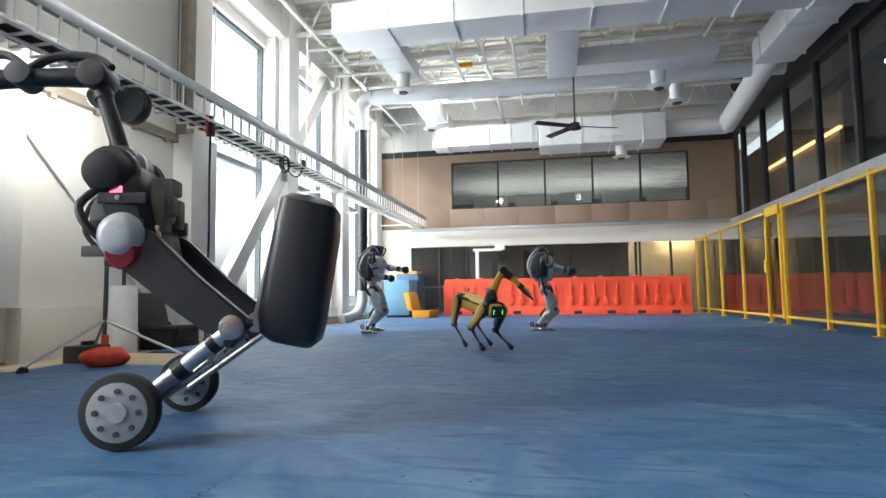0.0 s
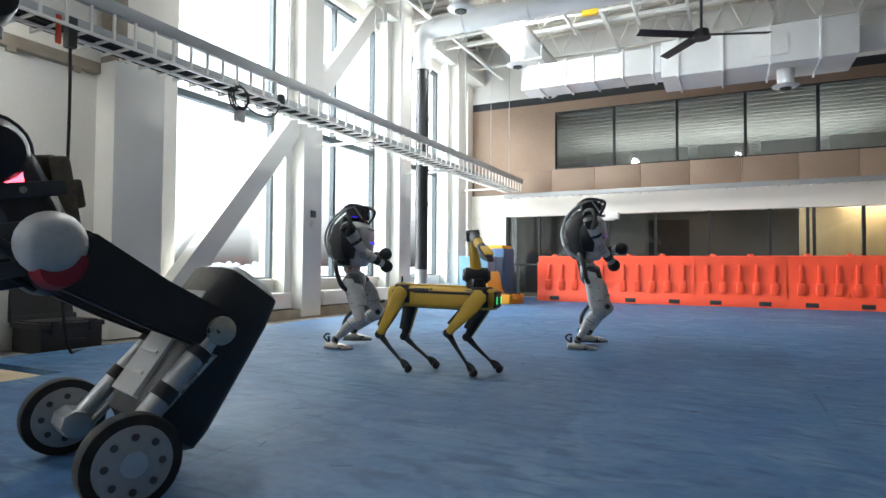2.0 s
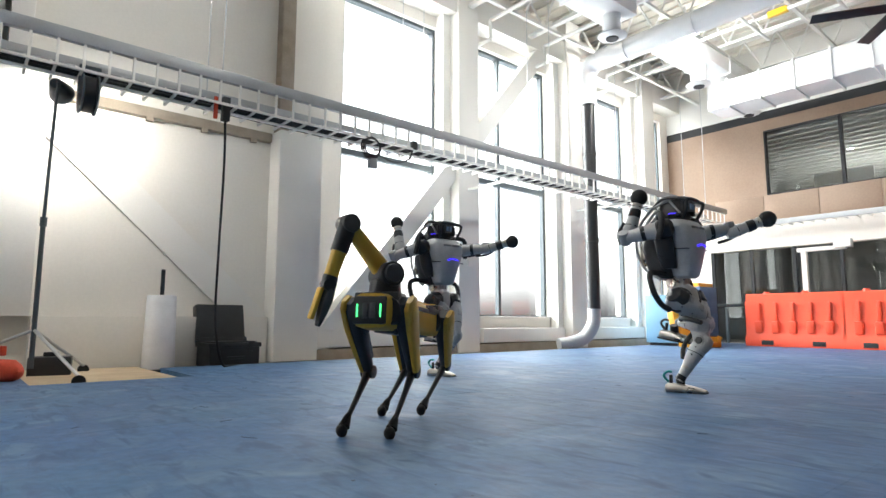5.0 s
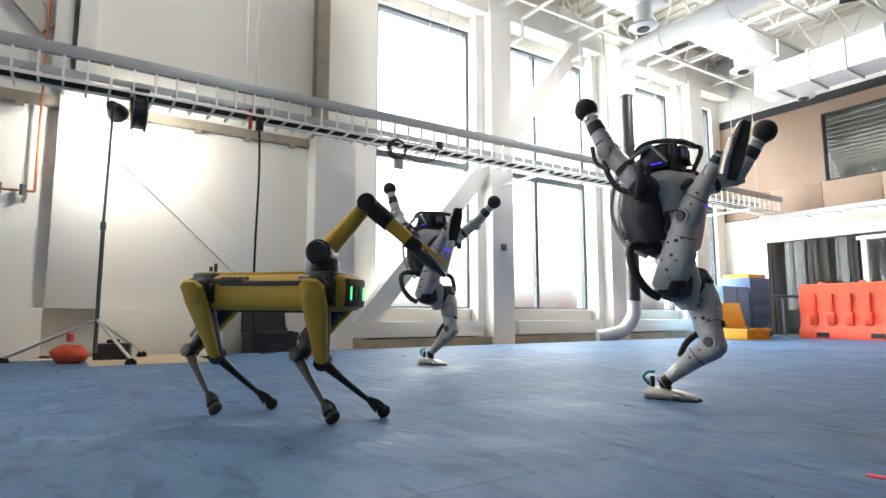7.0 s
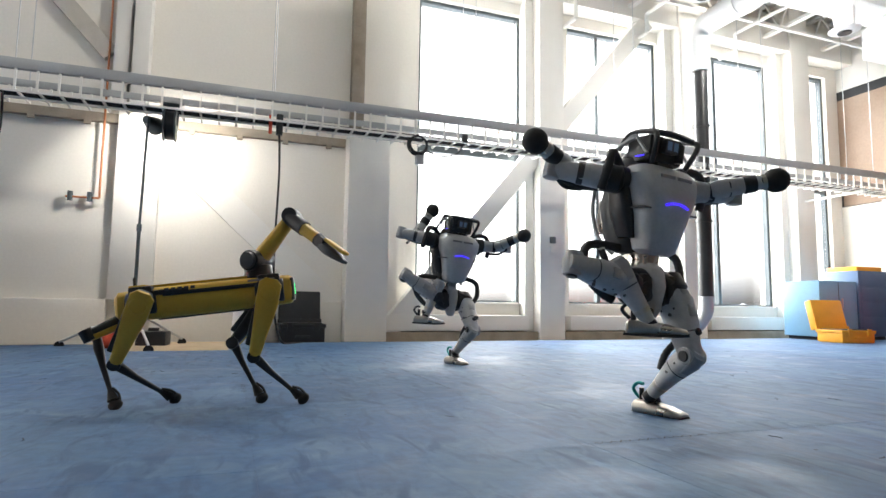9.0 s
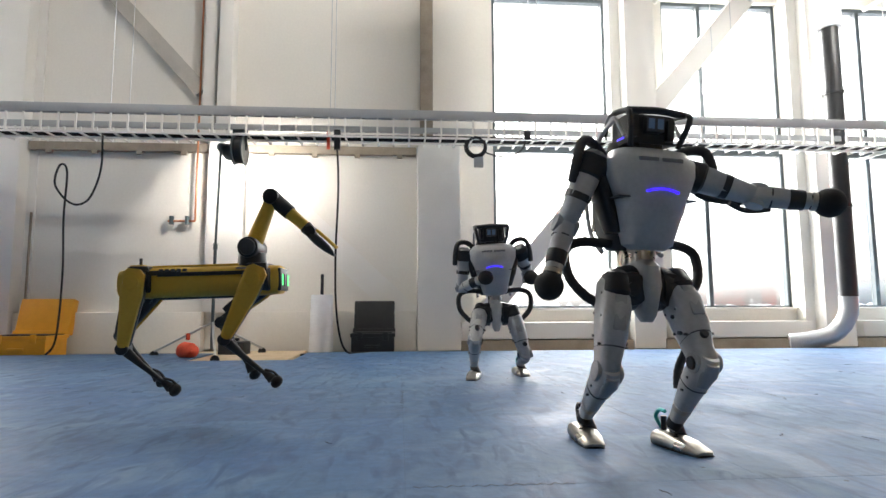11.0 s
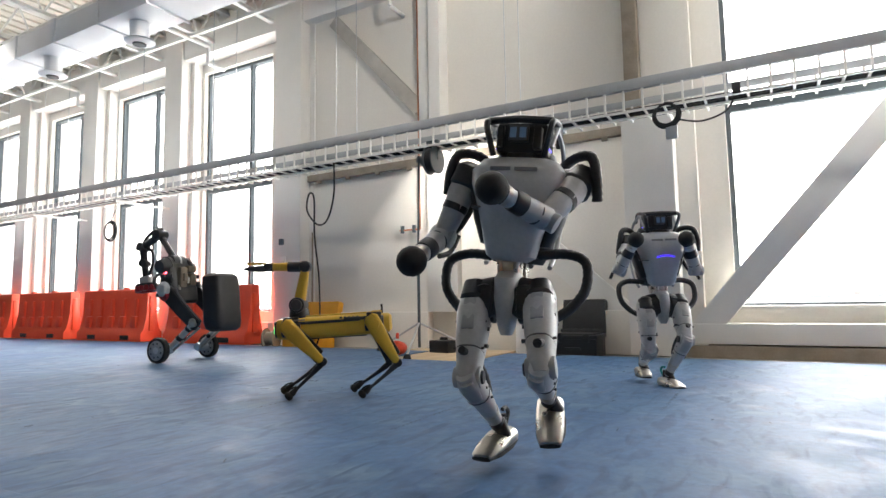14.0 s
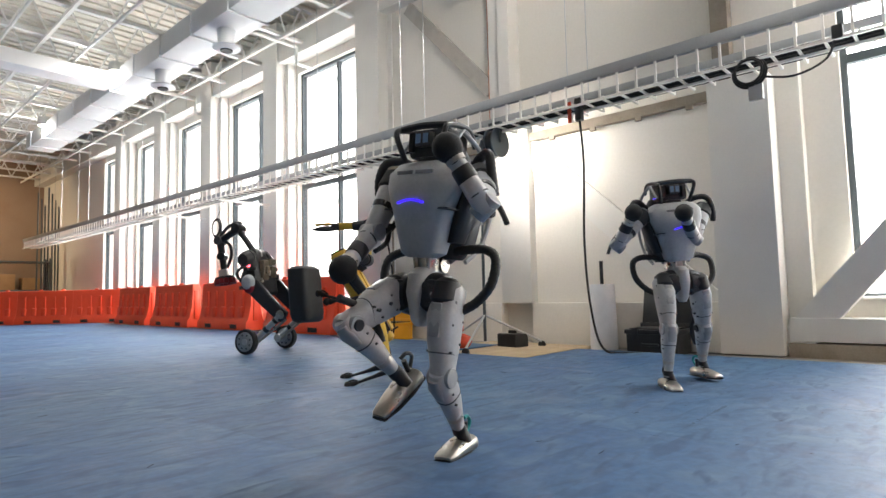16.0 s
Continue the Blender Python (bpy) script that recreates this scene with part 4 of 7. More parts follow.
# clutter: floor cables along the wall, camera on tripod, jib in the north
bm = bmesh.new()
for k in range(5):
    tube(bm, [(-8.5 + 0.12 * math.sin(j * 1.3 + k), -1.6 + k * 0.4 + j * 0.75, -0.03) for j in range(7 + k % 2)], 0.012, 6, 5)
tagged(part("floor_cables", bm, M_RUBBER), "tangled black cables along the wall foot", "cables", "", "stuff")
jib = thing("overhead_jib", "white gantry arm on a post by the barriers", "gantry", at=pose(-6.2, 15.0, 0))
part("post", boxes(((-0.05, -0.05, 0), (0.05, 0.05, 1.95), 0.006)), M_TRIM, jib)
part("arm", boxes(((-0.12, -0.05, 1.92), (0.75, 0.05, 2.0), 0.006)), M_TRIM, jib)
part("head", boxes(((0.55, -0.09, 1.95), (0.85, 0.09, 2.12), 0.02)), M_TRIM, jib)
trip = thing("camera_tripod", "small black camera on a tripod behind the barriers", "camera", at=pose(-4.4, 15.0, 0))
for a in (30, 150, 270):
    part("leg", rods(((0, 0, 0.9), (0.35 * math.cos(radians(a)), 0.35 * math.sin(radians(a)), 0.0), 0.014)), M_BLACK, trip)
part("camera_body", boxes(((-0.08, -0.12, 0.95), (0.08, 0.1, 1.12), 0.02), ((-0.03, -0.03, 0.88), (0.03, 0.03, 0.95))), M_BLACK, trip)

# store shelves and boxes at the southern end
sh = thing("store_shelf", "steel pallet rack with boxes at the dim end", "shelf", at=pose(-7.6, -22.8, -0.045))
for x in (-1.8, 1.8):
    for y in (-0.4, 0.4):
        part("upright", boxes(((x - 0.04, y - 0.04, 0), (x + 0.04, y + 0.04, 2.6))), M_FRAME, sh)
for z in (1.2, 2.4):
    part("shelf_deck", boxes(((-1.84, -0.45, z), (1.84, 0.45, z + 0.06))), M_FRAME, sh)
for x, z, w, h in ((-1.2, 1.26, 0.7, 0.5), (-0.3, 1.26, 0.6, 0.65), (0.6, 1.26, 0.8, 0.45), (1.35, 1.26, 0.4, 0.8), (-0.8, 0.0, 0.9, 0.7), (0.5, 0.0, 0.8, 0.9)):
    ob = tagged(part("storage_box", boxes(((-w / 2, -0.3, 0), (w / 2, 0.3, h), 0.01), ((-w / 2 - 0.002, -0.03, h - 0.1), (w / 2 + 0.002, 0.03, h + 0.002))), M_CARD if x < 1.3 else M_BLACK), "closed cardboard storage box on the rack", "box", "storage boxes")
    ob.matrix_basis = pose(-7.6 + x, -22.8, z - 0.045 + (0.0 if z == 0 else 0.0))
bm = bmesh.new()
for k in range(7):
    rod(bm, (-9.2 + 0.12 * k, -20.5 + 0.1 * (k % 3), 0), (-9.25 + 0.12 * k, -20.8, 4.6 + 0.25 * (k % 4)), 0.03, None, 8)
tagged(part("leaning_pipes", bm, M_FRAME), "tall pipes leaning at the corner", "pipes", "", "stuff")
tape = tagged(part("floor_tape", boxes(((-0.07, -0.012, 0.0), (0.07, 0.012, 0.004))), M_TAPE), "short strip of pink tape on the mat", "tape", "tape marks")
TEAR = random.Random(12)
bm = bmesh.new()
for k in range(60):
    x, y, a = TEAR.uniform(-7.6, -1.2), TEAR.uniform(-1.0, 9.0), TEAR.uniform(-0.5, 0.5) + TEAR.choice((0, 0, math.pi / 2))
    wide = TEAR.uniform(0.002, 0.005)
    for step in range(TEAR.randint(1, 4)):
        a += TEAR.uniform(-0.7, 0.7)
        run = TEAR.uniform(0.01, 0.028)
        x2, y2, ox, oy = x + run * math.cos(a), y + run * math.sin(a), -math.sin(a) * wide / 2, math.cos(a) * wide / 2
        loft(bm, [[(px - ox, py - oy, 0.0), (px, py, 0.002), (px + ox, py + oy, 0.0)] for px, py in ((x, y), (x2, y2))])
        x, y = x2, y2
tagged(part("mat_tears", bm, M_INKMAT), "small dark tears and nicks in the blue mats", "mat tears", "", "stuff")
tape.matrix_basis = pose(-1.96, 3.72, 0.0005, 0, 0, 12)


# ---- robots ----
M_SHELL = material("light_grey_robot_shell", (0.45, 0.46, 0.465), 0.36, 0.0, spread=0.14, scale=9, bump=0.05, coat=0.1)
M_LIMB = material("grey_machined_limb", (0.34, 0.35, 0.36), 0.38, 0.25, spread=0.12, scale=14, bump=0.08)
M_JOINT = material("black_joint_housing", (0.02, 0.021, 0.024), 0.38, 0.1, spread=0.15, scale=18)
M_METAL = material("worn_bare_metal", (0.5, 0.47, 0.42), 0.3, 0.95, spread=0.15, scale=12)
M_SPOTY = material("yellow_robot_shell", (0.6, 0.37, 0.035), 0.5, 0.0, spread=0.08, scale=8, bump=0.05, tint=(0.53, 0.32, 0.03))
M_DKGREY = material("dark_grey_plastic", (0.05, 0.053, 0.057), 0.45, spread=0.12, scale=12)
M_REDPAD = material("dark_red_suction_cup", (0.3, 0.012, 0.02), 0.45, spread=0.15, scale=20)
M_INK = material("dark_ink", (0.2, 0.2, 0.21), 0.6, spread=0.05)
M_TEAL = material("teal_anodised_fitting", (0.02, 0.25, 0.26), 0.35, 0.6)
M_TAN = material("tan_circuit_housing", (0.16, 0.13, 0.09), 0.6, spread=0.3, scale=25)
M_BLUE = glowing("blue_chest_light", (0.05, 0.02, 1.0), 1.5)
M_SCREEN = glowing("dim_blue_sensor_glass", (0.1, 0.17, 0.28), 0.1)
M_GREEN = glowing("green_face_light", (0.1, 1.0, 0.25), 2.2)
M_REDLED = glowing("red_status_light", (1.0, 0.1, 0.15), 6)


def shaped(rows, mat_rows=None, n=16, power=2.6):
    """A closed skin from rows of (z, rx, ry, cx, cy)."""
    bm = bmesh.new()
    loft(bm, [oval(cx, cy, z, rx, ry, n, power) for z, rx, ry, cx, cy in rows])
    return bm


def bone(a, b, ahead):
    """The pose at a whose z runs to b and whose x leans to the direction ahead."""
    a, b = Vector(a), Vector(b)
    z = (b - a).normalized()
    x = Vector(ahead) - z * z.dot(ahead)
    x = x.normalized() if x.length > 1e-4 else z.orthogonal().normalized()
    y = z.cross(x)
    m = Matrix((x, y, z)).transposed().to_4x4()
    m.translation = a
    return m


def two_bones(a, b, l1, l2, bend):
    """The middle joint and the reached end of a limb from a towards b that bends towards bend."""
    a, b = Vector(a), Vector(b)
    d = b - a
    r = min(max(d.length, abs(l1 - l2) + 0.02), l1 + l2 - 0.004)
    d = d.normalized()
    b = a + d * r
    k = (l1 * l1 - l2 * l2 + r * r) / (2 * r)
    h = math.sqrt(max(l1 * l1 - k * k, 0))
    side = Vector(bend) - d * d.dot(bend)
    side = side.normalized() if side.length > 1e-4 else d.orthogonal().normalized()
    return a + d * k + side * h, b


class Mover:
    """A robot whose parts are keyed in its own space."""

    def __init__(self, root):
        self.root, self.rows, self.parts = root, [], {}

    def put(self, t, base, poses):
        self.rows.append((t, base, poses))

    def finish(self):
        rows = self.rows
        if rows[0][0] > 0:
            rows.insert(0, (0.0, *rows[0][1:]))
        walk(self.root, [(t, b) for t, b, _ in rows])
        for name, ob in self.parts.items():
            track = [(t, b.inverted() @ p[name]) for t, b, p in rows if name in p]
            full = [track[0]]
            for (t0, m0), (t1, m1) in zip(track, track[1:]):
                q0, q1 = m0.to_quaternion(), m1.to_quaternion()
                turn = math.degrees(q0.rotation_difference(q1).angle)
                turn = min(turn, 360 - turn)
                steps = min(int(turn // 50) + 1, max(1, int(round((t1 - t0) * FPS / 2))))
                for k in range(1, steps):
                    f = k / steps
                    full.append((t0 + (t1 - t0) * f, Matrix.LocRotScale(m0.translation.lerp(m1.translation, f), q0.slerp(q1, f), None)))
                full.append((t1, m1))
            walk(ob, full)


# -- two-legged robot --
THIGH, SHANK, ANKLE, HIP, UPPER, FORE = 0.35, 0.325, 0.085, 0.115, 0.27, 0.3
SHOULDER_Z, SHOULDER_Y = 0.47, 0.24


def biped(name, label):
    r = thing(name, label, "robot", "dancing two-legged robots")
    mv = Mover(r)
    P = mv.parts
    # pelvis: grey keel between black hip motors, with looping hoses
    pel = part("pelvis", shaped([(-0.17, 0.03, 0.022, 0.05, 0), (-0.14, 0.06, 0.032, 0.045, 0), (-0.02, 0.1, 0.052, 0.03, 0), (0.06, 0.095, 0.056, 0.015, 0), (0.09, 0.06, 0.045, 0.0, 0)]), M_SHELL, r)
    for s in (-1, 1):
        part("hip_motor", rods(((0.02, s * 0.05, -0.03), (0.02, s * 0.125, -0.03), 0.1, 0.085, 22, 0.014), ((0.02, s * 0.12, -0.03), (0.02, s * 0.135, -0.03), 0.04, 0.04, 16)), M_JOINT, pel)
        part("hip_disc", rods(((0.0, s * 0.082, -0.035), (0.1, s * 0.082, -0.035), 0.078, 0.07, 22, 0.012), ((0.1, s * 0.082, -0.035), (0.112, s * 0.082, -0.035), 0.03, 0.03, 16)), M_JOINT, pel)
        part("hip_hose", hose([(-0.06, s * 0.1, 0.16), (-0.1, s * 0.22, 0.17), (-0.08, s * 0.3, 0.13), (-0.05, s * 0.3, 0.02), (-0.03, s * 0.24, -0.06), (0.0, s * 0.18, -0.1)], 0.02, sides=10, steps=8, ribs=0.12), M_HOSE, pel, "black corrugated hose loop")
    part("spine_motor", rods(((0, 0, 0.06), (0, 0, 0.14), 0.05, 0.055, 18), ((-0.05, -0.06, 0.1), (-0.05, 0.06, 0.1), 0.035, 0.035, 14), ((0.04, -0.03, 0.06), (0.05, -0.04, 0.17), 0.012), ((0.04, 0.03, 0.06), (0.05, 0.04, 0.17), 0.012)), M_METAL, pel)
    # torso: tapered chest shell, dark flanks and back cage
    tor = part("torso", shaped([(0.13, 0.05, 0.07, 0.05, 0), (0.15, 0.075, 0.1, 0.045, 0), (0.25, 0.098, 0.125, 0.045, 0), (0.34, 0.112, 0.15, 0.045, 0), (0.36, 0.118, 0.158, 0.045, 0), (0.44, 0.12, 0.19, 0.035, 0), (0.5, 0.11, 0.195, 0.03, 0), (0.545, 0.085, 0.16, 0.02, 0), (0.56, 0.05, 0.12, 0.01, 0)], n=24, power=3.0), M_SHELL, r)
    part("chest_seam", boxes(((0.04, -0.172, 0.335), (0.13, 0.172, 0.343), 0.003)), M_DKGREY, tor)
    lamp = bmesh.new()
    for k in range(9):
        y0, y1 = -0.07 + k * 0.0155, -0.07 + (k + 1) * 0.0155
        zz = 0.372 - 3.0 * ((y0 + y1) / 2) ** 2
        box(lamp, (0.15, y0, zz - 0.004), (0.171 - 0.9 * ((y0 + y1) / 2) ** 2, y1, zz + 0.004))
    part("chest_light", lamp, M_BLUE, tor, "glowing blue strip")
    part("lettering", boxes(((0.1, -0.095, 0.488), (0.145, -0.012, 0.503)), ((0.1, 0.005, 0.488), (0.145, 0.095, 0.503))), M_INK, tor, "faint printed bars")
    for s in (-1, 1):
        part("flank", shaped([(0.2, 0.05, 0.03, -0.02, s * 0.12), (0.3, 0.07, 0.04, -0.03, s * 0.15), (0.42, 0.07, 0.035, -0.03, s * 0.185), (0.48, 0.05, 0.02, -0.02, s * 0.19)]), M_JOINT, tor)
        part("shoulder_motor", rods(((-0.01, s * 0.16, SHOULDER_Z), (-0.01, s * 0.235, SHOULDER_Z), 0.058, 0.065, 18, 0.01)), M_JOINT, tor)
        part("shoulder_hose", hose([(-0.08, s * 0.12, 0.5), (-0.06, s * 0.2, 0.58), (0.0, s * 0.28, 0.58), (0.02, s * 0.31, 0.5), (0.0, s * 0.32, 0.4)], 0.02, sides=10, steps=8, ribs=0.12), M_HOSE, tor, "black corrugated hose")
    part("back_pack", shaped([(0.13, 0.06, 0.11, -0.09, 0), (0.2, 0.1, 0.14, -0.12, 0), (0.36, 0.125, 0.15, -0.15, 0), (0.5, 0.11, 0.15, -0.13, 0), (0.6, 0.07, 0.12, -0.08, 0)]), M_DKGREY, tor)
    for s in (-1, 1):
        for y in (0.06, 0.14):
            part("cage_bar", hose([(-0.08, s * y, 0.12), (-0.2, s * y, 0.2), (-0.27, s * y, 0.36), (-0.24, s * y, 0.52), (-0.14, s * y, 0.64), (-0.02, s * y * 0.9, 0.7)], 0.011), M_LIMB, tor)
    part("valve_block", boxes(((-0.26, -0.05, 0.26), (-0.18, 0.05, 0.44), 0.012), ((-0.25, 0.07, 0.3), (-0.2, 0.12, 0.5), 0.01), ((-0.25, -0.12, 0.22), (-0.2, -0.07, 0.4), 0.01)), M_METAL, tor)
    hd = part("head", boxes(((-0.1, -0.11, 0.575), (0.06, 0.11, 0.708), 0.025), ((-0.02, -0.055, 0.545), (0.06, 0.055, 0.58), 0.01), ((0.05, 0.055, 0.59), (0.085, 0.09, 0.68), 0.008), ((0.05, -0.095, 0.6), (0.08, -0.07, 0.69), 0.006)), M_JOINT, tor)
    part("roll_cage", hose([(0.08, -0.105, 0.56), (0.12, -0.13, 0.66), (0.095, -0.135, 0.7), (-0.05, -0.135, 0.712), (-0.14, -0.12, 0.65)], 0.013), M_BLACK, tor)
    part("roll_cage", hose([(0.08, 0.105, 0.56), (0.12, 0.13, 0.66), (0.095, 0.135, 0.7), (-0.05, 0.135, 0.712), (-0.14, 0.12, 0.65)], 0.013), M_BLACK, tor)
    part("roll_cage", hose([(0.085, -0.135, 0.703), (0.1, 0.0, 0.708), (0.085, 0.135, 0.703)], 0.016), M_BLACK, tor)
    for s in (-1, 1):
        part("head_light", boxes(((-0.03, s * 0.11, 0.6), (0.03, s * 0.113, 0.606))), M_BLUE, tor, "blue light strip")
    part("sensor_box", boxes(((0.06, -0.045, 0.62), (0.1, 0.035, 0.685), 0.006)), M_DKGREY, tor)
    part("cage_strut", rods(((-0.02, -0.137, 0.71), (0.07, -0.13, 0.6), 0.008), ((-0.1, -0.128, 0.68), (-0.02, -0.137, 0.71), 0.008)), M_LIMB, tor)
    part("cage_strut", rods(((-0.02, 0.137, 0.71), (0.07, 0.13, 0.6), 0.008), ((-0.1, 0.128, 0.68), (-0.02, 0.137, 0.71), 0.008)), M_LIMB, tor)
    part("sensor_glass", boxes(((0.1005, -0.038, 0.632), (0.103, -0.012, 0.674)), ((0.1005, 0.002, 0.632), (0.103, 0.028, 0.674))), M_SCREEN, tor)
    P["pelvis"], P["torso"] = pel, tor
    for side, s in (("left", 1), ("right", -1)):
        th = part("thigh", shaped([(-0.05, 0.04, 0.05, 0.0, 0), (-0.02, 0.08, 0.07, 0.0, 0), (0.1, 0.1, 0.075, 0.02, 0), (0.22, 0.088, 0.068, 0.015, 0), (0.32, 0.066, 0.056, 0.0, 0), (0.37, 0.06, 0.055, 0, 0), (0.41, 0.04, 0.04, 0, 0)]), M_SHELL, r)
        part("hip_cap", shaped([(-0.07, 0.04, 0.035, 0.03, 0), (-0.05, 0.07, 0.06, 0.03, 0), (0.03, 0.082, 0.066, 0.035, 0), (0.05, 0.06, 0.05, 0.04, 0)]), M_JOINT, th)
        part("knee_pivot", rods(((0, -0.062, 0.37), (0, 0.062, 0.37), 0.045, 0.045, 18, 0.006)), M_LIMB, th)
        for z in (0.08, 0.16, 0.24):
            part("bolt", rods(((0.02, s * 0.06, z), (0.02, s * 0.08, z), 0.009, 0.009, 10)), M_DKGREY, th)
        for x, z in ((0.045, 0.04), (-0.03, 0.12), (0.055, 0.14), (-0.025, 0.22), (0.045, 0.26)):
            part("screw", rods(((x, -s * 0.055, z), (x, -s * 0.072, z), 0.006, 0.006, 8)), M_DKGREY, th)
            part("screw", rods(((x, s * 0.055, z), (x, s * 0.072, z), 0.006, 0.006, 8)), M_DKGREY, th)
        part("thigh_seam", shaped([(0.262, 0.0785, 0.0625, 0.009, 0), (0.268, 0.0785, 0.0625, 0.009, 0)]), M_DKGREY, th)
        part("knee_disc", rods(((0, s * 0.06, 0.37), (0, s * 0.072, 0.37), 0.03, 0.026, 16)), M_JOINT, th)
        part("thigh_rib", boxes(((0.085, -0.03, 0.05), (0.112, 0.03, 0.2), 0.01)), M_LIMB, th)
        sh = part("shank", shaped([(-0.045, 0.045, 0.04, 0.01, 0), (0.0, 0.068, 0.052, 0.012, 0), (0.08, 0.066, 0.054, 0.0, 0), (0.16, 0.055, 0.048, -0.005, 0), (0.26, 0.04, 0.038, 0.0, 0), (0.34, 0.03, 0.032, 0.0, 0), (0.38, 0.03, 0.03, 0, 0)]), M_SHELL, r)
        part("calf_hose", hose([(-0.05, s * 0.02, -0.12), (-0.1, s * 0.03, 0.0), (-0.1, s * 0.03, 0.12), (-0.06, s * 0.02, 0.2)], 0.018, sides=10, steps=7, ribs=0.12), M_HOSE, sh, "black corrugated hose")
        part("shank_seam", shaped([(0.118, 0.0635, 0.0535, -0.002, 0), (0.124, 0.063, 0.053, -0.002, 0)]), M_DKGREY, sh)
        part("shin_sleeve", rods(((0, 0, 0.25), (0, 0, 0.275), 0.044, 0.041, 18)), M_METAL, sh)
        part("calf_piston", rods(((-0.055, 0, 0.1), (-0.045, 0, 0.24), 0.014, 0.012, 12)), M_METAL, sh)
        for z in (0.03, 0.08, 0.15):
            part("screw", rods(((0.015, s * 0.04, z), (0.015, s * 0.057, z), 0.006, 0.006, 8)), M_DKGREY, sh)
            part("screw", rods(((0.015, -s * 0.04, z), (0.015, -s * 0.057, z), 0.006, 0.006, 8)), M_DKGREY, sh)
        part("knee_cover", shaped([(-0.03, 0.02, 0.03, 0.055, 0), (0.02, 0.03, 0.04, 0.055, 0), (0.09, 0.02, 0.03, 0.05, 0)]), M_LIMB, sh)
        part("ankle_clamp", rods(((0, 0, 0.33), (0, 0, 0.37), 0.036, 0.036, 16)), M_JOINT, sh)
        for limb, long, slim in ((th, THIGH / 0.37, 0.88), (sh, SHANK / 0.37, 0.9)):
            for piece in (limb, *limb.children):
                piece.data.transform(Matrix.Diagonal((slim, slim, long, 1)))
        ft = part("foot", shaped([(-0.09, 0.028, 0.045, -0.065, 0), (-0.08, 0.036, 0.055, -0.062, 0), (0.0, 0.034, 0.058, -0.06, 0), (0.09, 0.026, 0.055, -0.066, 0), (0.165, 0.014, 0.045, -0.074, 0), (0.175, 0.008, 0.035, -0.076, 0)]), M_METAL, r)
        part("sole", shaped([(-0.1, 0.008, 0.045, -0.09, 0), (0.0, 0.009, 0.062, -0.09, 0), (0.1, 0.009, 0.058, -0.09, 0), (0.18, 0.008, 0.04, -0.086, 0)]), M_RUBBER, ft)
        part("ankle_block", rods(((-0.05, -0.03, 0.0), (0.02, 0.0, 0.0), 0.03, 0.03, 14), ((-0.05, 0.0, -0.06), (0.03, 0.0, -0.06), 0.012)), M_JOINT, ft)
        part("heel_loop", hose([(-0.02, 0, -0.075), (0.02, 0, -0.11), (0.05, 0, -0.085), (0.05, 0, -0.05)], 0.009), M_TEAL if s > 0 else M_BLACK, ft)
        up = part("upper_arm", shaped([(-0.05, 0.03, 0.035, 0, 0), (-0.03, 0.055, 0.055, 0, 0), (0.06, 0.058, 0.056, 0, 0), (0.16, 0.05, 0.048, 0, 0), (0.24, 0.044, 0.042, 0, 0), (0.28, 0.03, 0.03, 0, 0)]), M_SHELL, r)
        part("shoulder_cap", shaped([(-0.075, 0.03, 0.03, 0, 0), (-0.05, 0.062, 0.062, 0, 0), (0.03, 0.066, 0.066, 0, 0), (0.05, 0.05, 0.05, 0, 0)]), M_JOINT, up)
        part("arm_band", rods(((0, 0, 0.12), (0, 0, 0.15), 0.0565, 0.055, 18)), M_JOINT, up)
        part("arm_hose", hose([(-0.04, s * 0.03, 0.0), (-0.08, s * 0.04, 0.08), (-0.075, s * 0.03, 0.18), (-0.04, s * 0.02, 0.25)], 0.014, sides=8, steps=6, ribs=0.12), M_HOSE, up)
        part("elbow_pivot", rods(((0, -0.05, UPPER), (0, 0.05, UPPER), 0.04, 0.04, 16, 0.005)), M_LIMB, up)
        fo = part("forearm", shaped([(-0.03, 0.035, 0.035, 0, 0), (0.0, 0.046, 0.044, 0, 0), (0.08, 0.044, 0.042, 0, 0), (0.17, 0.036, 0.036, 0, 0), (0.22, 0.034, 0.034, 0, 0)]), M_SHELL, r)
        part("wrist_band", rods(((0, 0, 0.12), (0, 0, 0.18), 0.046, 0.043, 18, 0.005)), M_JOINT, fo)
        part("wrist_ring", rods(((0, 0, 0.205), (0, 0, 0.225), 0.041, 0.041, 18)), M_METAL, fo)
        part("forearm_seam", rods(((0, 0, 0.05), (0, 0, 0.056), 0.0465, 0.0465, 18)), M_DKGREY, fo)
        fist = bmesh.new()
        ball(fist, (0, 0, 0.275), 0.062)
        rod(fist, (0, 0, 0.2), (0, 0, 0.24), 0.035, 0.045, 16)
        part("fist", fist, M_RUBBER, fo, "black rubber ball end")
        part("forearm_hose", hose([(-0.03, s * 0.03, -0.1), (-0.075, s * 0.03, -0.02), (-0.06, s * 0.02, 0.07)], 0.012), M_HOSE, fo)
        for n, ob in (("thigh", th), ("shank", sh), ("foot", ft), ("upper", up), ("fore", fo)):
            P[n + side] = ob

    def key(t, yaw, pelvis, neck, lf, rf, lh, rh):
        ahead = Vector((math.cos(radians(yaw)), math.sin(radians(yaw)), 0))
        left = Vector((-ahead.y, ahead.x, 0))
        p, n = Vector(pelvis), Vector(neck)
        low = min(lf[2], rf[2])
        base = Matrix.Translation((p.x, p.y, 0)) @ pose(0, 0, 0, 0, 0, yaw)
        up = (n - p).normalized()
        lean = up.dot(ahead)
        poses = {"torso": bone(p, p + up, ahead - Vector((0, 0, lean)))}
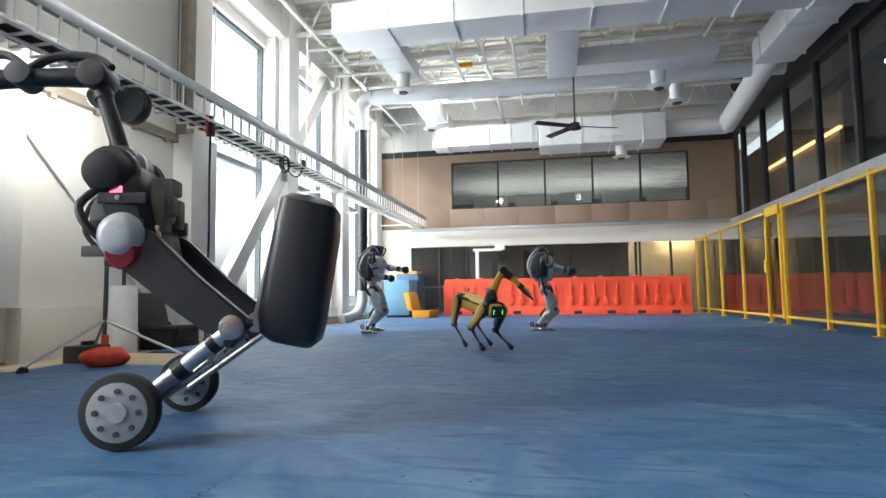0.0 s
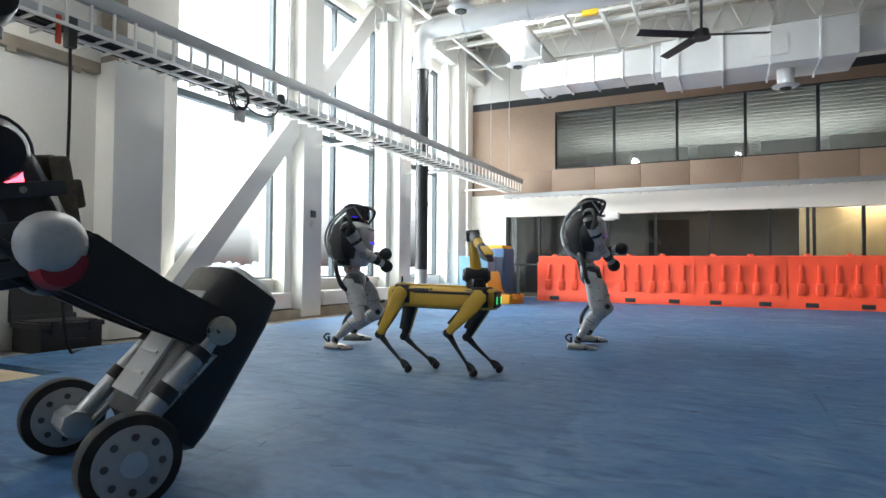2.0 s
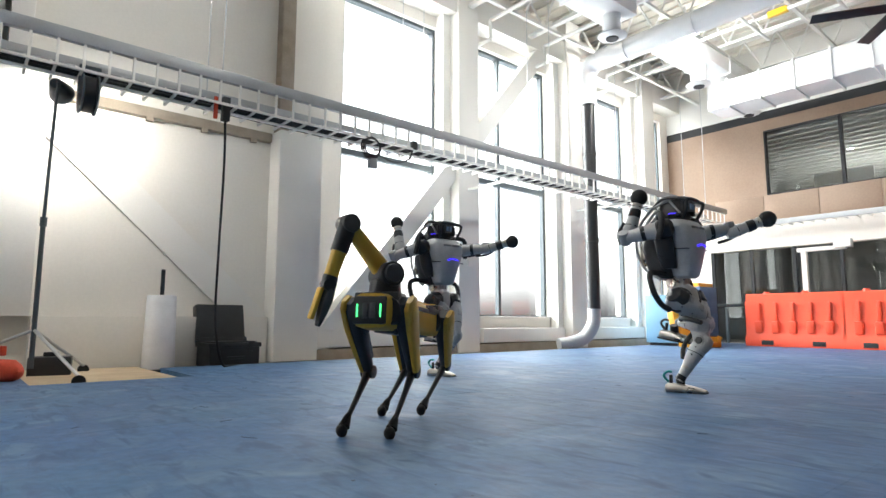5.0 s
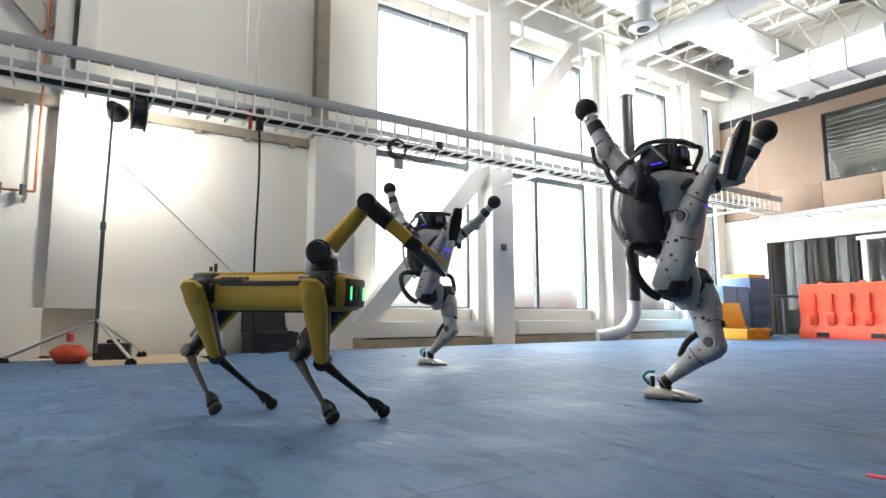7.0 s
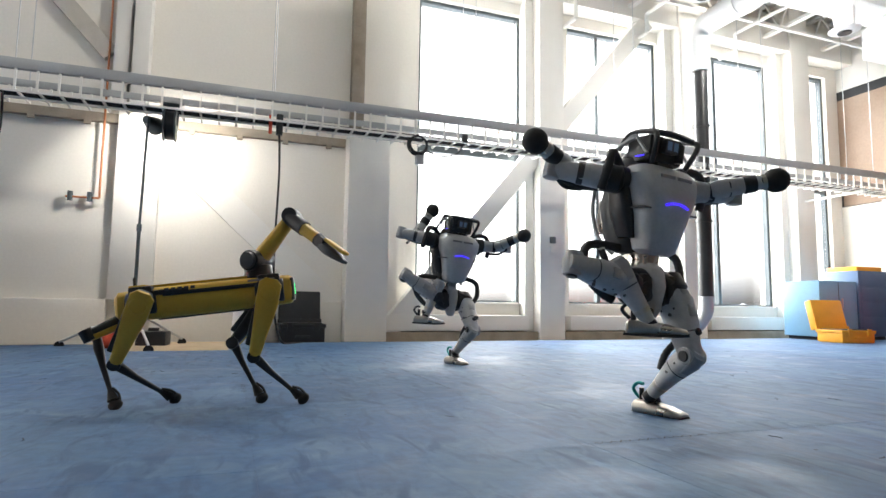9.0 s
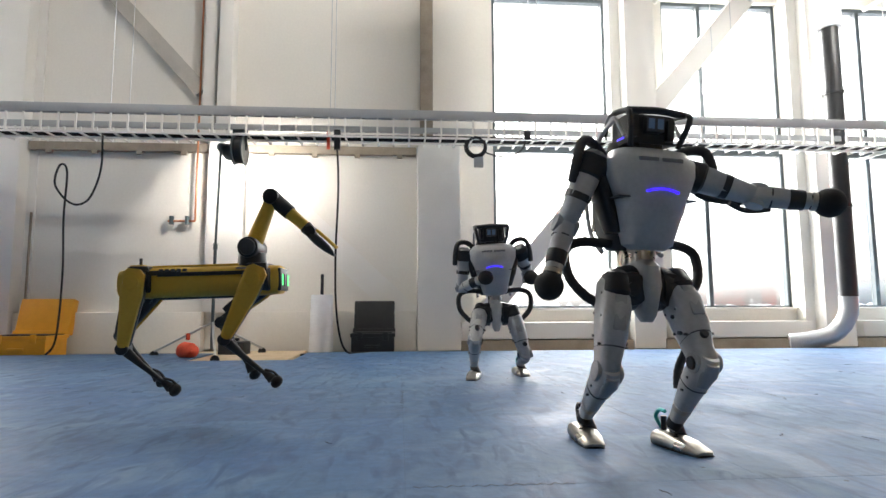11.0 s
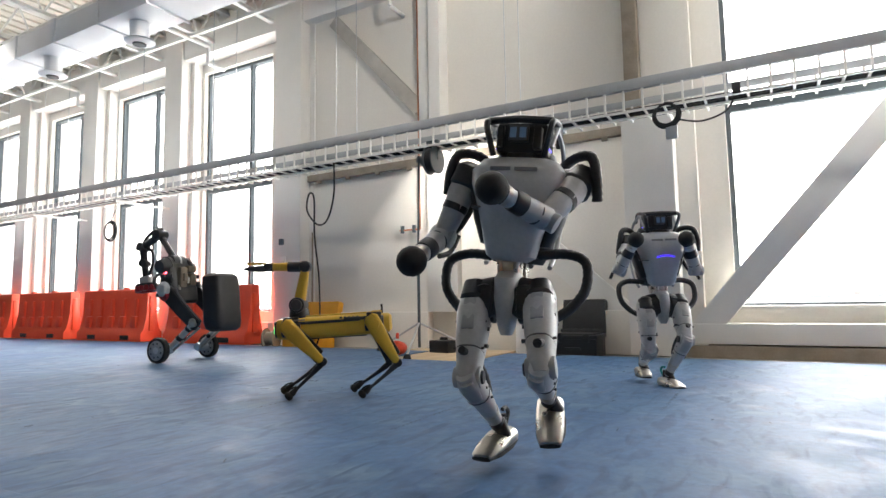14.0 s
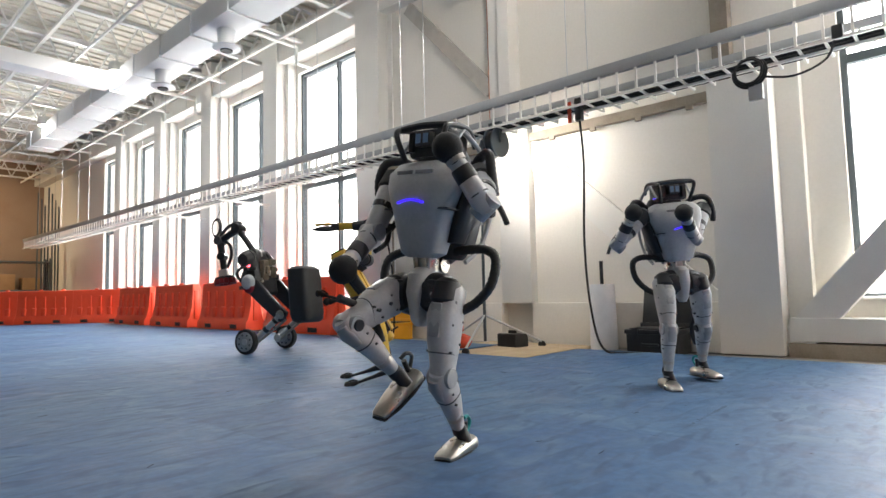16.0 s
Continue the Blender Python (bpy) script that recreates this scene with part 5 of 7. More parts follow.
        mid = (Vector((0, 0, 1)) * 0.6 + up * 0.4).normalized()
        poses["pelvis"] = bone(p, p + mid, ahead)
        tm, pm = poses["torso"], poses["pelvis"]
        for side, s, f, h in (("left", 1, lf, lh), ("right", -1, rf, rh)):
            hip = pm @ Vector((0.02, s * (HIP + 0.02), -0.03))
            f = Vector(f)
            high = f.z > 0.5
            ank = f + Vector((0, 0, ANKLE)) - ahead * (0.05 if not high else 0.02)
            knee, ank = two_bones(hip, ank, THIGH, SHANK, Vector((0, 0, 1)) + 0.4 * ahead if high else ahead + s * 0.12 * left)
            poses["thigh" + side] = bone(hip, knee, ahead - Vector((0, 0, 1)) * 0.001 + up * 0.3)
            poses["shank" + side] = bone(knee, ank, ahead + Vector((0, 0, 0.2)))
            # foot: its z runs to the toe, its x points up
            toe = ahead + s * 0.15 * left
            if high and f.z < 0.95:
                toe = (ahead * 0.4 - s * left).normalized()
                top = Vector((0, 0, 1))
            elif high:
                toe = (toe * 0.35 + Vector((0, 0, 0.95))).normalized()
                top = -ahead + Vector((0, 0, 0.35))
            else:
                off = max(0.0, f.z - 0.05)
                toe = (toe - Vector((0, 0, min(0.9, off * 3)))).normalized()
                top = Vector((0, 0, 1)) + ahead * min(0.9, off * 3)
            poses["foot" + side] = bone(ank, ank + toe, top)
            sho = tm @ Vector((-0.01, s * SHOULDER_Y, SHOULDER_Z))
            h = Vector(h)
            out = left * s
            hint = out * 0.45 - ahead * 0.5 - Vector((0, 0, 1)) * 1.0
            elb, end = two_bones(sho, h, UPPER, FORE - 0.025, hint)
            poses["upper" + side] = bone(sho, elb, ahead + out * 0.01 + up * 0.05)
            poses["fore" + side] = bone(elb, end, ahead + up * 0.3)
        mv.put(t, base, poses)

    mv.key = key
    return mv


near_dancer = biped("biped_robot", "grey two-legged robot with blue chest light, dancing in front")
far_dancer = biped("biped_robot", "grey two-legged robot with blue chest light, dancing near the windows")

# -- four-legged robot --
ULEG, LLEG = 0.33, 0.35


def four_legged():
    r = thing("quadruped_robot", "yellow and black four-legged robot with an arm on its back", "robot")
    mv = Mover(r)
    P = mv.parts
    body = bmesh.new()
    for prof in ([(-0.43, 0.055, 0.05), (-0.41, 0.085, 0.07), (-0.28, 0.1, 0.08), (0.26, 0.1, 0.08), (0.34, 0.092, 0.078), (0.4, 0.082, 0.074), (0.415, 0.07, 0.06)],):
        loft(body, [[(x, y, z) for y, z, _ in oval(0, 0.0, x, ry, rz, 20, 4.0)] for x, ry, rz in prof])
    b = part("body", body, M_SPOTY, r)
    part("top_panel", boxes(((-0.28, -0.05, 0.08), (0.22, 0.05, 0.09), 0.004), ((-0.36, -0.07, 0.075), (-0.28, 0.07, 0.095), 0.008)), M_SPOTY, b)
    for s in (-1, 1):
        part("side_stripe", boxes(((-0.2, s * 0.098, 0.028), (0.36, s * 0.104, 0.048), 0.002), ((-0.26, s * 0.098, 0.035), (-0.08, s * 0.105, 0.06), 0.003)), M_BLACK, b, "black slot with vents")
        part("lettering", boxes(((0.2, s * 0.1, 0.055), (0.33, s * 0.1035, 0.066))), M_INK, b, "faint printed bar")
        for x in (-0.3, 0.3):
            part("hip_housing", rods(((x - 0.07, s * 0.06, 0.0), (x + 0.07, s * 0.06, 0.0), 0.062, 0.062, 18, 0.01)), M_JOINT, b)
    part("face", boxes(((0.4, -0.075, -0.06), (0.422, 0.075, 0.06), 0.012)), M_BLACK, b)
    for y in (-0.053, 0.053):
        part("face_light", boxes(((0.423, y - 0.003, -0.03), (0.426, y + 0.003, 0.025))), M_GREEN, b, "green light bar")
    part("face_camera", boxes(((0.42, -0.03, -0.035), (0.428, -0.005, 0.03), 0.002), ((0.42, 0.005, -0.035), (0.428, 0.03, 0.03), 0.002)), M_DKGREY, b)
    for x in (-0.3, 0.3):
        part("hip_band", boxes(((x - 0.055, -0.103, -0.02), (x + 0.055, 0.103, 0.086), 0.012)), M_BLACK, b, "black band over the hips")
    for s in (-1, 1):
        part("vent", boxes(*[((-0.19 + 0.03 * k, s * 0.1, 0.052), (-0.17 + 0.03 * k, s * 0.1065, 0.066)) for k in range(5)]), M_DKGREY, b)
    part("antenna", rods(((-0.36, 0.05, 0.075), (-0.36, 0.05, 0.14), 0.008)), M_BLACK, b)
    part("belly", boxes(((-0.24, -0.05, -0.086), (0.24, 0.05, -0.07), 0.006)), M_BLACK, b)
    P["body"] = b
    for end, x in (("front", 0.3), ("rear", -0.3)):
        for side, s in (("left", 1), ("right", -1)):
            up = part("upper_leg", shaped([(-0.06, 0.032, 0.026, 0, 0), (-0.03, 0.052, 0.036, 0, 0), (0.06, 0.05, 0.034, 0.003, 0), (0.2, 0.036, 0.028, 0.003, 0), (0.31, 0.028, 0.024, 0, 0), (0.35, 0.018, 0.018, 0, 0)], power=3.2), M_JOINT, r)
            part("shell", shaped([(-0.07, 0.03, 0.012, 0, -s * 0.036), (-0.045, 0.056, 0.018, 0, -s * 0.034), (0.06, 0.056, 0.018, 0.004, -s * 0.032), (0.2, 0.04, 0.016, 0.004, -s * 0.026), (0.31, 0.029, 0.014, 0.002, -s * 0.02), (0.34, 0.018, 0.01, 0.002, -s * 0.016)], power=3.2), M_SPOTY, up, "yellow outer shell")
            part("inner_frame", boxes(((-0.055, -0.016, 0.02), (-0.02, 0.016, 0.28), 0.008), ((-0.04, s * 0.05, -0.05), (0.04, s * 0.03, 0.1), 0.01)), M_JOINT, up)
            part("hip_disc", rods(((0, -s * 0.03, 0), (0, -s * 0.054, 0), 0.05, 0.04, 18, 0.01)), M_SPOTY, up)
            part("knee", rods(((0, -0.03, ULEG), (0, 0.03, ULEG), 0.032, 0.032, 14, 0.004)), M_JOINT, up)
            lo = part("lower_leg", shaped([(-0.02, 0.02, 0.016, 0, 0), (0.03, 0.024, 0.017, -0.004, 0), (0.12, 0.015, 0.012, -0.006, 0), (0.24, 0.011, 0.01, -0.002, 0), (0.33, 0.011, 0.01, 0, 0)]), M_JOINT, r)
            shoe = bmesh.new()
            ball(shoe, (0.004, 0, 0.335), 0.029, (1.15, 0.85, 0.9), 14, 8)
            tube(shoe, [(0.012, 0, 0.25), (0.03, 0, 0.29), (0.028, 0, 0.325)], 0.006, 6, 4)
            rod(shoe, (0, 0, 0.26), (0, 0, 0.31), 0.014, 0.026, 12)
            part("rubber_foot", shoe, M_RUBBER, lo)
            P[end + side + "u"], P[end + side + "l"] = up, lo
    tur = part("arm_base", rods(((0, 0, -0.02), (0, 0, 0.06), 0.075, 0.07, 22, 0.01), ((0, -0.085, 0.085), (0, 0.085, 0.085), 0.055, 0.058, 20, 0.012), ((0, 0, 0.05), (0, 0, 0.1), 0.05, 0.05, 16)), M_JOINT, r)
    for y in (-0.1, 0.1):
        part("motor_cap", rods(((0, y * 0.84, 0.085), (0, y, 0.085), 0.045, 0.04, 16)), M_DKGREY, tur)
    a1 = part("upper_link", shaped([(0.0, 0.04, 0.04, 0, 0), (0.05, 0.042, 0.042, 0, 0), (0.2, 0.035, 0.035, 0, 0), (0.28, 0.03, 0.03, 0, 0)]), M_SPOTY, r)
    part("elbow", rods(((0, -0.05, 0.29), (0, 0.05, 0.29), 0.042, 0.042, 18, 0.008)), M_JOINT, a1)
    a2 = part("fore_link", shaped([(-0.02, 0.035, 0.035, 0, 0), (0.05, 0.036, 0.036, 0, 0), (0.2, 0.03, 0.03, 0, 0), (0.26, 0.03, 0.03, 0, 0)]), M_SPOTY, r)
    part("link_sleeve", rods(((0, 0, -0.01), (0, 0, 0.13), 0.041, 0.039, 18)), M_JOINT, a2)
    part("wrist", rods(((0, 0, 0.24), (0, 0, 0.3), 0.035, 0.03, 16), ((0, -0.035, 0.28), (0, 0.035, 0.28), 0.028, 0.028, 14)), M_JOINT, a2)
    jaw = bmesh.new()
    loft(jaw, [oval(0.012, 0, z, rx, ry, 12, 3) for z, rx, ry in ((0.29, 0.022, 0.035), (0.34, 0.026, 0.045), (0.4, 0.02, 0.04), (0.46, 0.008, 0.025))])
    part("upper_jaw", jaw, M_DKGREY, a2)
    jaw = boxes(((-0.035, -0.03, 0.3), (-0.018, 0.03, 0.44), 0.006))
    part("lower_jaw", jaw, M_SPOTY, a2)
    P["arm_base"], P["a1"], P["a2"] = tur, a1, a2

    def key(t, f, b_, fl, fr, rl, rr, elbow, hand_end):
        f, b_ = Vector(f), Vector(b_)
        way = (f - b_).normalized()
        mid = (f + b_) / 2
        yaw = math.degrees(math.atan2(way.y, way.x))
        feet = [Vector(q) for q in (fl, fr, rl, rr)]
        base = Matrix.Translation((mid.x, mid.y, 0)) @ pose(0, 0, 0, 0, 0, yaw)
        flat = Vector((math.cos(radians(yaw)), math.sin(radians(yaw)), 0))
        up = Vector((0, 0, 1)) - way * way.z
        up = up.normalized() if up.length > 0.05 else -flat
        y = up.cross(way)
        bm_ = Matrix((way, y, up)).transposed().to_4x4()
        bm_.translation = mid
        poses = {"body": bm_}
        for (end, x), pair in zip((("front", 0.3), ("rear", -0.3)), (feet[:2], feet[2:])):
            for (side, s), foot in zip((("left", 1), ("right", -1)), pair):
                hip = bm_ @ Vector((x, s * 0.115, 0.0))
                knee, low = two_bones(hip, foot, ULEG, LLEG - 0.02, -way if abs(way.z) < 0.5 else (-flat - Vector((0, 0, 0.6)) if end == "rear" else -flat * 0.2 - Vector((0, 0, 1))))
                poses[end + side + "u"] = bone(hip, knee, way)
                poses[end + side + "l"] = bone(knee, low, way)
        sho = bm_ @ Vector((0.25, 0, 0.085))
        arm0 = bm_ @ Vector((0.25, 0, 0.17))
        e, h = Vector(elbow), Vector(hand_end)
        e = arm0 + (e - arm0).normalized() * 0.29
        h = e + (h - e).normalized() * 0.38
        spin = e + h - 2 * arm0
        spin = spin - up * spin.dot(up)
        spin = spin.normalized() if spin.length > 0.05 else way
        bx = Matrix((spin, up.cross(spin), up)).transposed().to_4x4()
        bx.translation = sho
        poses["arm_base"] = bx
        poses["a1"] = bone(arm0, e, up.cross(spin).cross(e - arm0))
        poses["a2"] = bone(e, h, up.cross(spin).cross(h - e))
        mv.put(t, base, poses)

    mv.key = key
    return mv


quadruped = four_legged()


# -- wheeled box-handling robot --
def wheeled():
    r = thing("wheeled_cargo_robot", "black two-wheeled robot with a counterweight case and a suction arm", "robot")
    mv = Mover(r)
    P = mv.parts
    RAD = 0.155
    ROOTS = {}
    for s in (-1, 1):
        wh = part("wheel", rods(((0, -0.035, 0), (0, 0.035, 0), RAD, RAD, 36, 0.014)), M_RUBBER, r)
        part("rim", rods(((0, -0.038, 0), (0, 0.038, 0), RAD * 0.78, RAD * 0.78, 32, 0.006)), M_LIMB, wh)
        part("hub", rods(((0, -0.045, 0), (0, 0.045, 0), 0.04, 0.04, 18)), M_STEEL, wh)
        for k in range(8):
            a = math.tau * k / 8
            part("hub_bolt", rods(((0.085 * math.cos(a), -0.043, 0.085 * math.sin(a)), (0.085 * math.cos(a), 0.043, 0.085 * math.sin(a)), 0.012, 0.012, 8)), M_DKGREY, wh)
        P["wheel%d" % s] = wh
        leg = part("leg", rods(((0, s * 0.25, RAD), (0.4, s * 0.24, 0.48), 0.034, 0.04, 16), ((0, s * 0.2, RAD), (0, s * 0.36, RAD), 0.055, 0.055, 8, 0.008)), M_STEEL, r)
        part("strut", rods(((0.05, s * 0.22, RAD - 0.01), (0.44, s * 0.2, 0.42), 0.016)), M_METAL, leg)
        part("leg_clamp", rods(((0.16, s * 0.246, RAD + 0.13), (0.2, s * 0.245, RAD + 0.162), 0.044, 0.044, 16), ((0.3, s * 0.242, RAD + 0.244), (0.33, s * 0.242, RAD + 0.268), 0.046, 0.046, 16)), M_JOINT, leg)
        P["leg%d" % s] = leg
        th = bmesh.new()
        loft(th, [[(x + c * px_, y, z + c * pz_) for c, y in ((-1, s * 0.2), (1, s * 0.2), (1, s * 0.27), (-1, s * 0.27))] for x, z, px_, pz_ in ((0.44, 0.44, 0.05, 0.06), (0.2, 0.63, 0.055, 0.07), (-0.02, 0.83, 0.065, 0.08), (-0.1, 0.9, 0.04, 0.05))])
        bmesh.ops.bevel(th, geom=list(th.edges), offset=0.012, segments=2, affect="EDGES", clamp_overlap=True)
        thigh = part("thigh", th, M_BLACK, r)
        part("hip_pivot", rods(((0.4, s * 0.19, 0.48), (0.4, s * 0.29, 0.48), 0.055, 0.055, 20, 0.01)), M_METAL, thigh)
        part("side_dome", rods(((-0.08, s * 0.265, 0.89), (-0.08, s * 0.325, 0.89), 0.11, 0.07, 24, 0.02)), M_SHELL, thigh, "pale rounded side cover")
        part("red_patch", rods(((-0.07, s * 0.265, 0.82), (-0.07, s * 0.3, 0.81), 0.085, 0.06, 20)), M_REDPAD, thigh)
        P["thigh%d" % s] = thigh
    case = bmesh.new()
    loft(case, [oval(0.61 + dx, 0, 0.71 + (z - 0.71) * 1.12, rx * 0.98, ry, 20, 5) for z, rx, ry, dx in ((0.4, 0.1, 0.14, 0.02), (0.43, 0.14, 0.19, 0.01), (0.5, 0.155, 0.205, 0.0), (0.9, 0.15, 0.205, -0.02), (1.0, 0.14, 0.2, -0.03), (1.03, 0.1, 0.16, -0.03))])
    cs = part("counterweight_case", case, M_BLACK, r)
    part("case_rib", boxes(((0.5, -0.188, 0.55), (0.53, 0.188, 0.95), 0.008), ((0.67, -0.19, 0.48), (0.7, 0.19, 0.98), 0.01)), M_DKGREY, cs)
    part("case_panel", boxes(((0.44, -0.12, 0.46), (0.48, 0.12, 0.92), 0.008)), M_RAIL, cs, "grey end panel")
    for k in range(4):
        part("panel_slot", boxes(((0.434, -0.08, 0.54 + k * 0.09), (0.44, 0.1, 0.552 + k * 0.09))), M_SHELL, cs)
    part("case_foot", boxes(((0.55, -0.08, 0.385), (0.7, 0.08, 0.405), 0.006)), M_DKGREY, cs)
    P["case"] = cs
    tr = part("torso", shaped([(0.72, 0.07, 0.16, -0.03, 0), (0.76, 0.1, 0.2, -0.04, 0), (0.9, 0.11, 0.21, -0.08, 0), (1.06, 0.11, 0.21, -0.12, 0), (1.18, 0.1, 0.2, -0.15, 0), (1.24, 0.07, 0.16, -0.16, 0)], power=4), M_JOINT, r)
    for y in (-0.1, 0.1):
        part("back_drum", rods(((-0.16, y - 0.045, 1.0), (-0.16, y + 0.045, 1.0), 0.12, 0.12, 24, 0.012)), M_DKGREY, tr)
    part("back_sensor", boxes(((-0.3, -0.035, 0.93), (-0.23, 0.035, 1.09), 0.01)), M_JOINT, tr)
    part("turret", rods(((-0.18, -0.1, 1.25), (-0.18, 0.1, 1.25), 0.09, 0.09, 24, 0.012), ((-0.18, 0, 1.16), (-0.18, 0, 1.3), 0.06, 0.06, 20)), M_DKGREY, tr)
    for k in range(7):
        part("fitting", boxes(((-0.02 - 0.02 * (k % 3), -0.2 + 0.06 * k, 0.84 + 0.045 * (k % 4)), (0.05 - 0.02 * (k % 3), -0.165 + 0.06 * k, 0.9 + 0.05 * (k % 4)), 0.008)), M_METAL if k % 2 else M_DKGREY, tr)
    part("electronics", boxes(((-0.02, -0.13, 0.92), (0.05, -0.02, 1.18), 0.02), ((-0.01, 0.02, 0.95), (0.06, 0.12, 1.1), 0.02), ((0.0, -0.1, 1.0), (0.08, -0.04, 1.1), 0.012), ((-0.04, 0.0, 1.12), (0.04, 0.13, 1.2), 0.015)), M_TAN, tr, "tan exposed electronics")
    for s in (-1, 1):
        part("status_light", boxes(((-0.16, s * 0.19, 1.08), (-0.11, s * 0.218, 1.16), 0.006)), M_REDLED, tr)
    for s in (-1, 1):
        part("torso_motor", rods(((-0.18, s * 0.11, 1.2), (-0.18, s * 0.27, 1.18), 0.125, 0.085, 22, 0.03)), M_JOINT, tr)
        part("torso_hose", hose([(-0.2, s * 0.2, 1.12), (-0.27, s * 0.25, 1.02), (-0.2, s * 0.25, 0.9), (-0.05, s * 0.2, 0.82)], 0.018, ribs=0.1), M_HOSE, tr)
    for s in (-1, 1):
        for k in range(3):
            part("rib_plate", boxes(((-0.27 + 0.03 * k, s * 0.205, 0.8 + 0.12 * k), (-0.02 + 0.01 * k, s * 0.222, 0.85 + 0.12 * k), 0.006)), M_DKGREY, tr)
            part("bolt", rods(((-0.12, s * 0.22, 0.825 + 0.12 * k), (-0.12, s * 0.23, 0.825 + 0.12 * k), 0.011, 0.011, 10)), M_METAL, tr)
        part("back_cable", hose([(-0.22, s * 0.06, 1.14), (-0.3, s * 0.09, 1.05), (-0.29, s * 0.15, 0.92), (-0.2, s * 0.17, 0.82), (-0.12, s * 0.14, 0.75)], 0.011), M_RUBBER, tr)
        part("back_plate", boxes(((-0.215, s * 0.03, 0.76), (-0.13, s * 0.13, 0.86), 0.01)), M_JOINT, tr)
        part("drum_band", rods(((-0.18, s * 0.15, 1.195), (-0.18, s * 0.165, 1.193), 0.124, 0.121, 22)), M_DKGREY, tr)
        part("label_mark", boxes(((-0.285, s * 0.1 - 0.02, 0.985), (-0.279, s * 0.1 + 0.02, 1.005))), M_SHELL, tr)
    part("turret_ring", rods(((-0.18, -0.012, 1.25), (-0.18, 0.012, 1.25), 0.095, 0.095, 24)), M_STEEL, tr)
    part("tag", boxes(((-0.306, -0.032, 0.94), (-0.3, 0.032, 0.98))), M_SHELL, tr, "small square marker")
    P["torso"] = tr
    mast = part("mast", rods(((0, 0, 0.0), (0, 0, 0.44), 0.042, 0.036, 18), ((0, 0, 0.34), (0, 0, 0.37), 0.046, 0.046, 18)), M_BLACK, r)
    part("mast_joint", rods(((0, -0.08, 0.45), (0, 0.08, 0.45), 0.07, 0.07, 20, 0.012)), M_JOINT, mast)
    arm = part("arm", rods(((0, 0, 0), (0, 0, 0.2), 0.05, 0.045, 16), ((0, 0, 0.2), (0, 0, 0.42), 0.045, 0.04, 16), ((0, -0.06, 0.22), (0, 0.06, 0.22), 0.055, 0.055, 16, 0.008)), M_JOINT, r)
    part("arm_hose", hose([(0.05, 0, 0.0), (0.14, 0.02, 0.1), (0.13, 0.02, 0.25), (0.05, 0, 0.38)], 0.02, ribs=0.1), M_HOSE, arm)
    part("wrist_plate", boxes(((-0.06, -0.06, 0.4), (0.06, 0.06, 0.5), 0.012)), M_RAIL, arm)
    pad = rods(((0, 0, 0.5), (0, 0, 0.53), 0.13, 0.14, 20, 0.006))
    part("gripper_plate", pad, M_BLACK, arm)
    for k in range(12):
        a = math.tau * k / 12
        part("suction_cup", rods(((0.115 * math.cos(a), 0.115 * math.sin(a), 0.525), (0.115 * math.cos(a), 0.115 * math.sin(a), 0.6), 0.026, 0.032, 12, 0.004)), M_REDPAD, arm)
    link = part("link", rods(((0, 0, 0), (0, 0, 0.34), 0.05, 0.042, 16)), M_JOINT, r)
    part("link_hose", hose([(0.05, 0, -0.06), (0.12, 0.02, 0.05), (0.12, 0.02, 0.22), (0.04, 0, 0.33)], 0.022, ribs=0.1), M_HOSE, link)
    part("link_elbow", rods(((0, -0.07, 0.34), (0, 0.07, 0.34), 0.06, 0.06, 18, 0.01)), M_DKGREY, link)
    P["mast"], P["arm"], P["link"] = mast, arm, link
    state = {"spin": 0.0, "at": None}

    def key(t, x, y, yaw, leg, thigh, case, torso, top=(-0.33, 0.0, 1.7), start=(-0.7, 0.0, 1.69), end=(-1.3, 0.0, 1.62), case_at=(0.0, 0.0)):
        base = Matrix.Translation((x, y, 0)) @ pose(0, 0, 0, 0, 0, yaw)
        def swing(at, turn):
            at = Vector(at)
            return Matrix.Translation(at) @ pose(0, 0, 0, 0, turn, 0) @ Matrix.Translation(-at)
        m_leg = swing((0, 0, RAD), leg)
        m_thigh = m_leg @ swing((0.4, 0, 0.48), thigh - leg)
        m_case = m_leg @ swing((0.4, 0, 0.48), case - leg)
        tip = m_thigh @ swing((-0.08, 0, 0.88), torso - thigh)
        poses = {"case": base @ Matrix.Translation((case_at[0], 0, case_at[1])) @ m_case, "torso": base @ tip}
        for s in (-1, 1):
            poses["leg%d" % s], poses["thigh%d" % s] = base @ m_leg, base @ m_thigh
        if state["at"] is not None:
            d = Vector((x, y)) - state["at"]
            state["spin"] += max(-80.0, min(80.0, math.degrees(d.dot(Vector((math.cos(radians(yaw)), math.sin(radians(yaw))))) / RAD)))
        state["at"] = Vector((x, y))
        for s in (-1, 1):
            poses["wheel%d" % s] = base @ Matrix.Translation((0, s * 0.4, RAD)) @ pose(0, 0, 0, 0, state["spin"], 0)
        foot = tip @ Vector((-0.19, 0, 1.27))
        head = Vector(top)
        head = foot + (head - foot).normalized() * 0.45
        tipend = Vector(end)
        poses["mast"] = base @ bone(foot, head, (1, 0, 0))
        wrist = head + (Vector(start) - head).normalized() * 0.34
        poses["link"] = base @ bone(head, wrist, (0.2, 0.1, 1))
        poses["arm"] = base @ bone(wrist, tipend, (0.2, 0.1, 1))
        mv.put(t, base, poses)

    mv.key = key
    return mv


cargo_robot = wheeled()


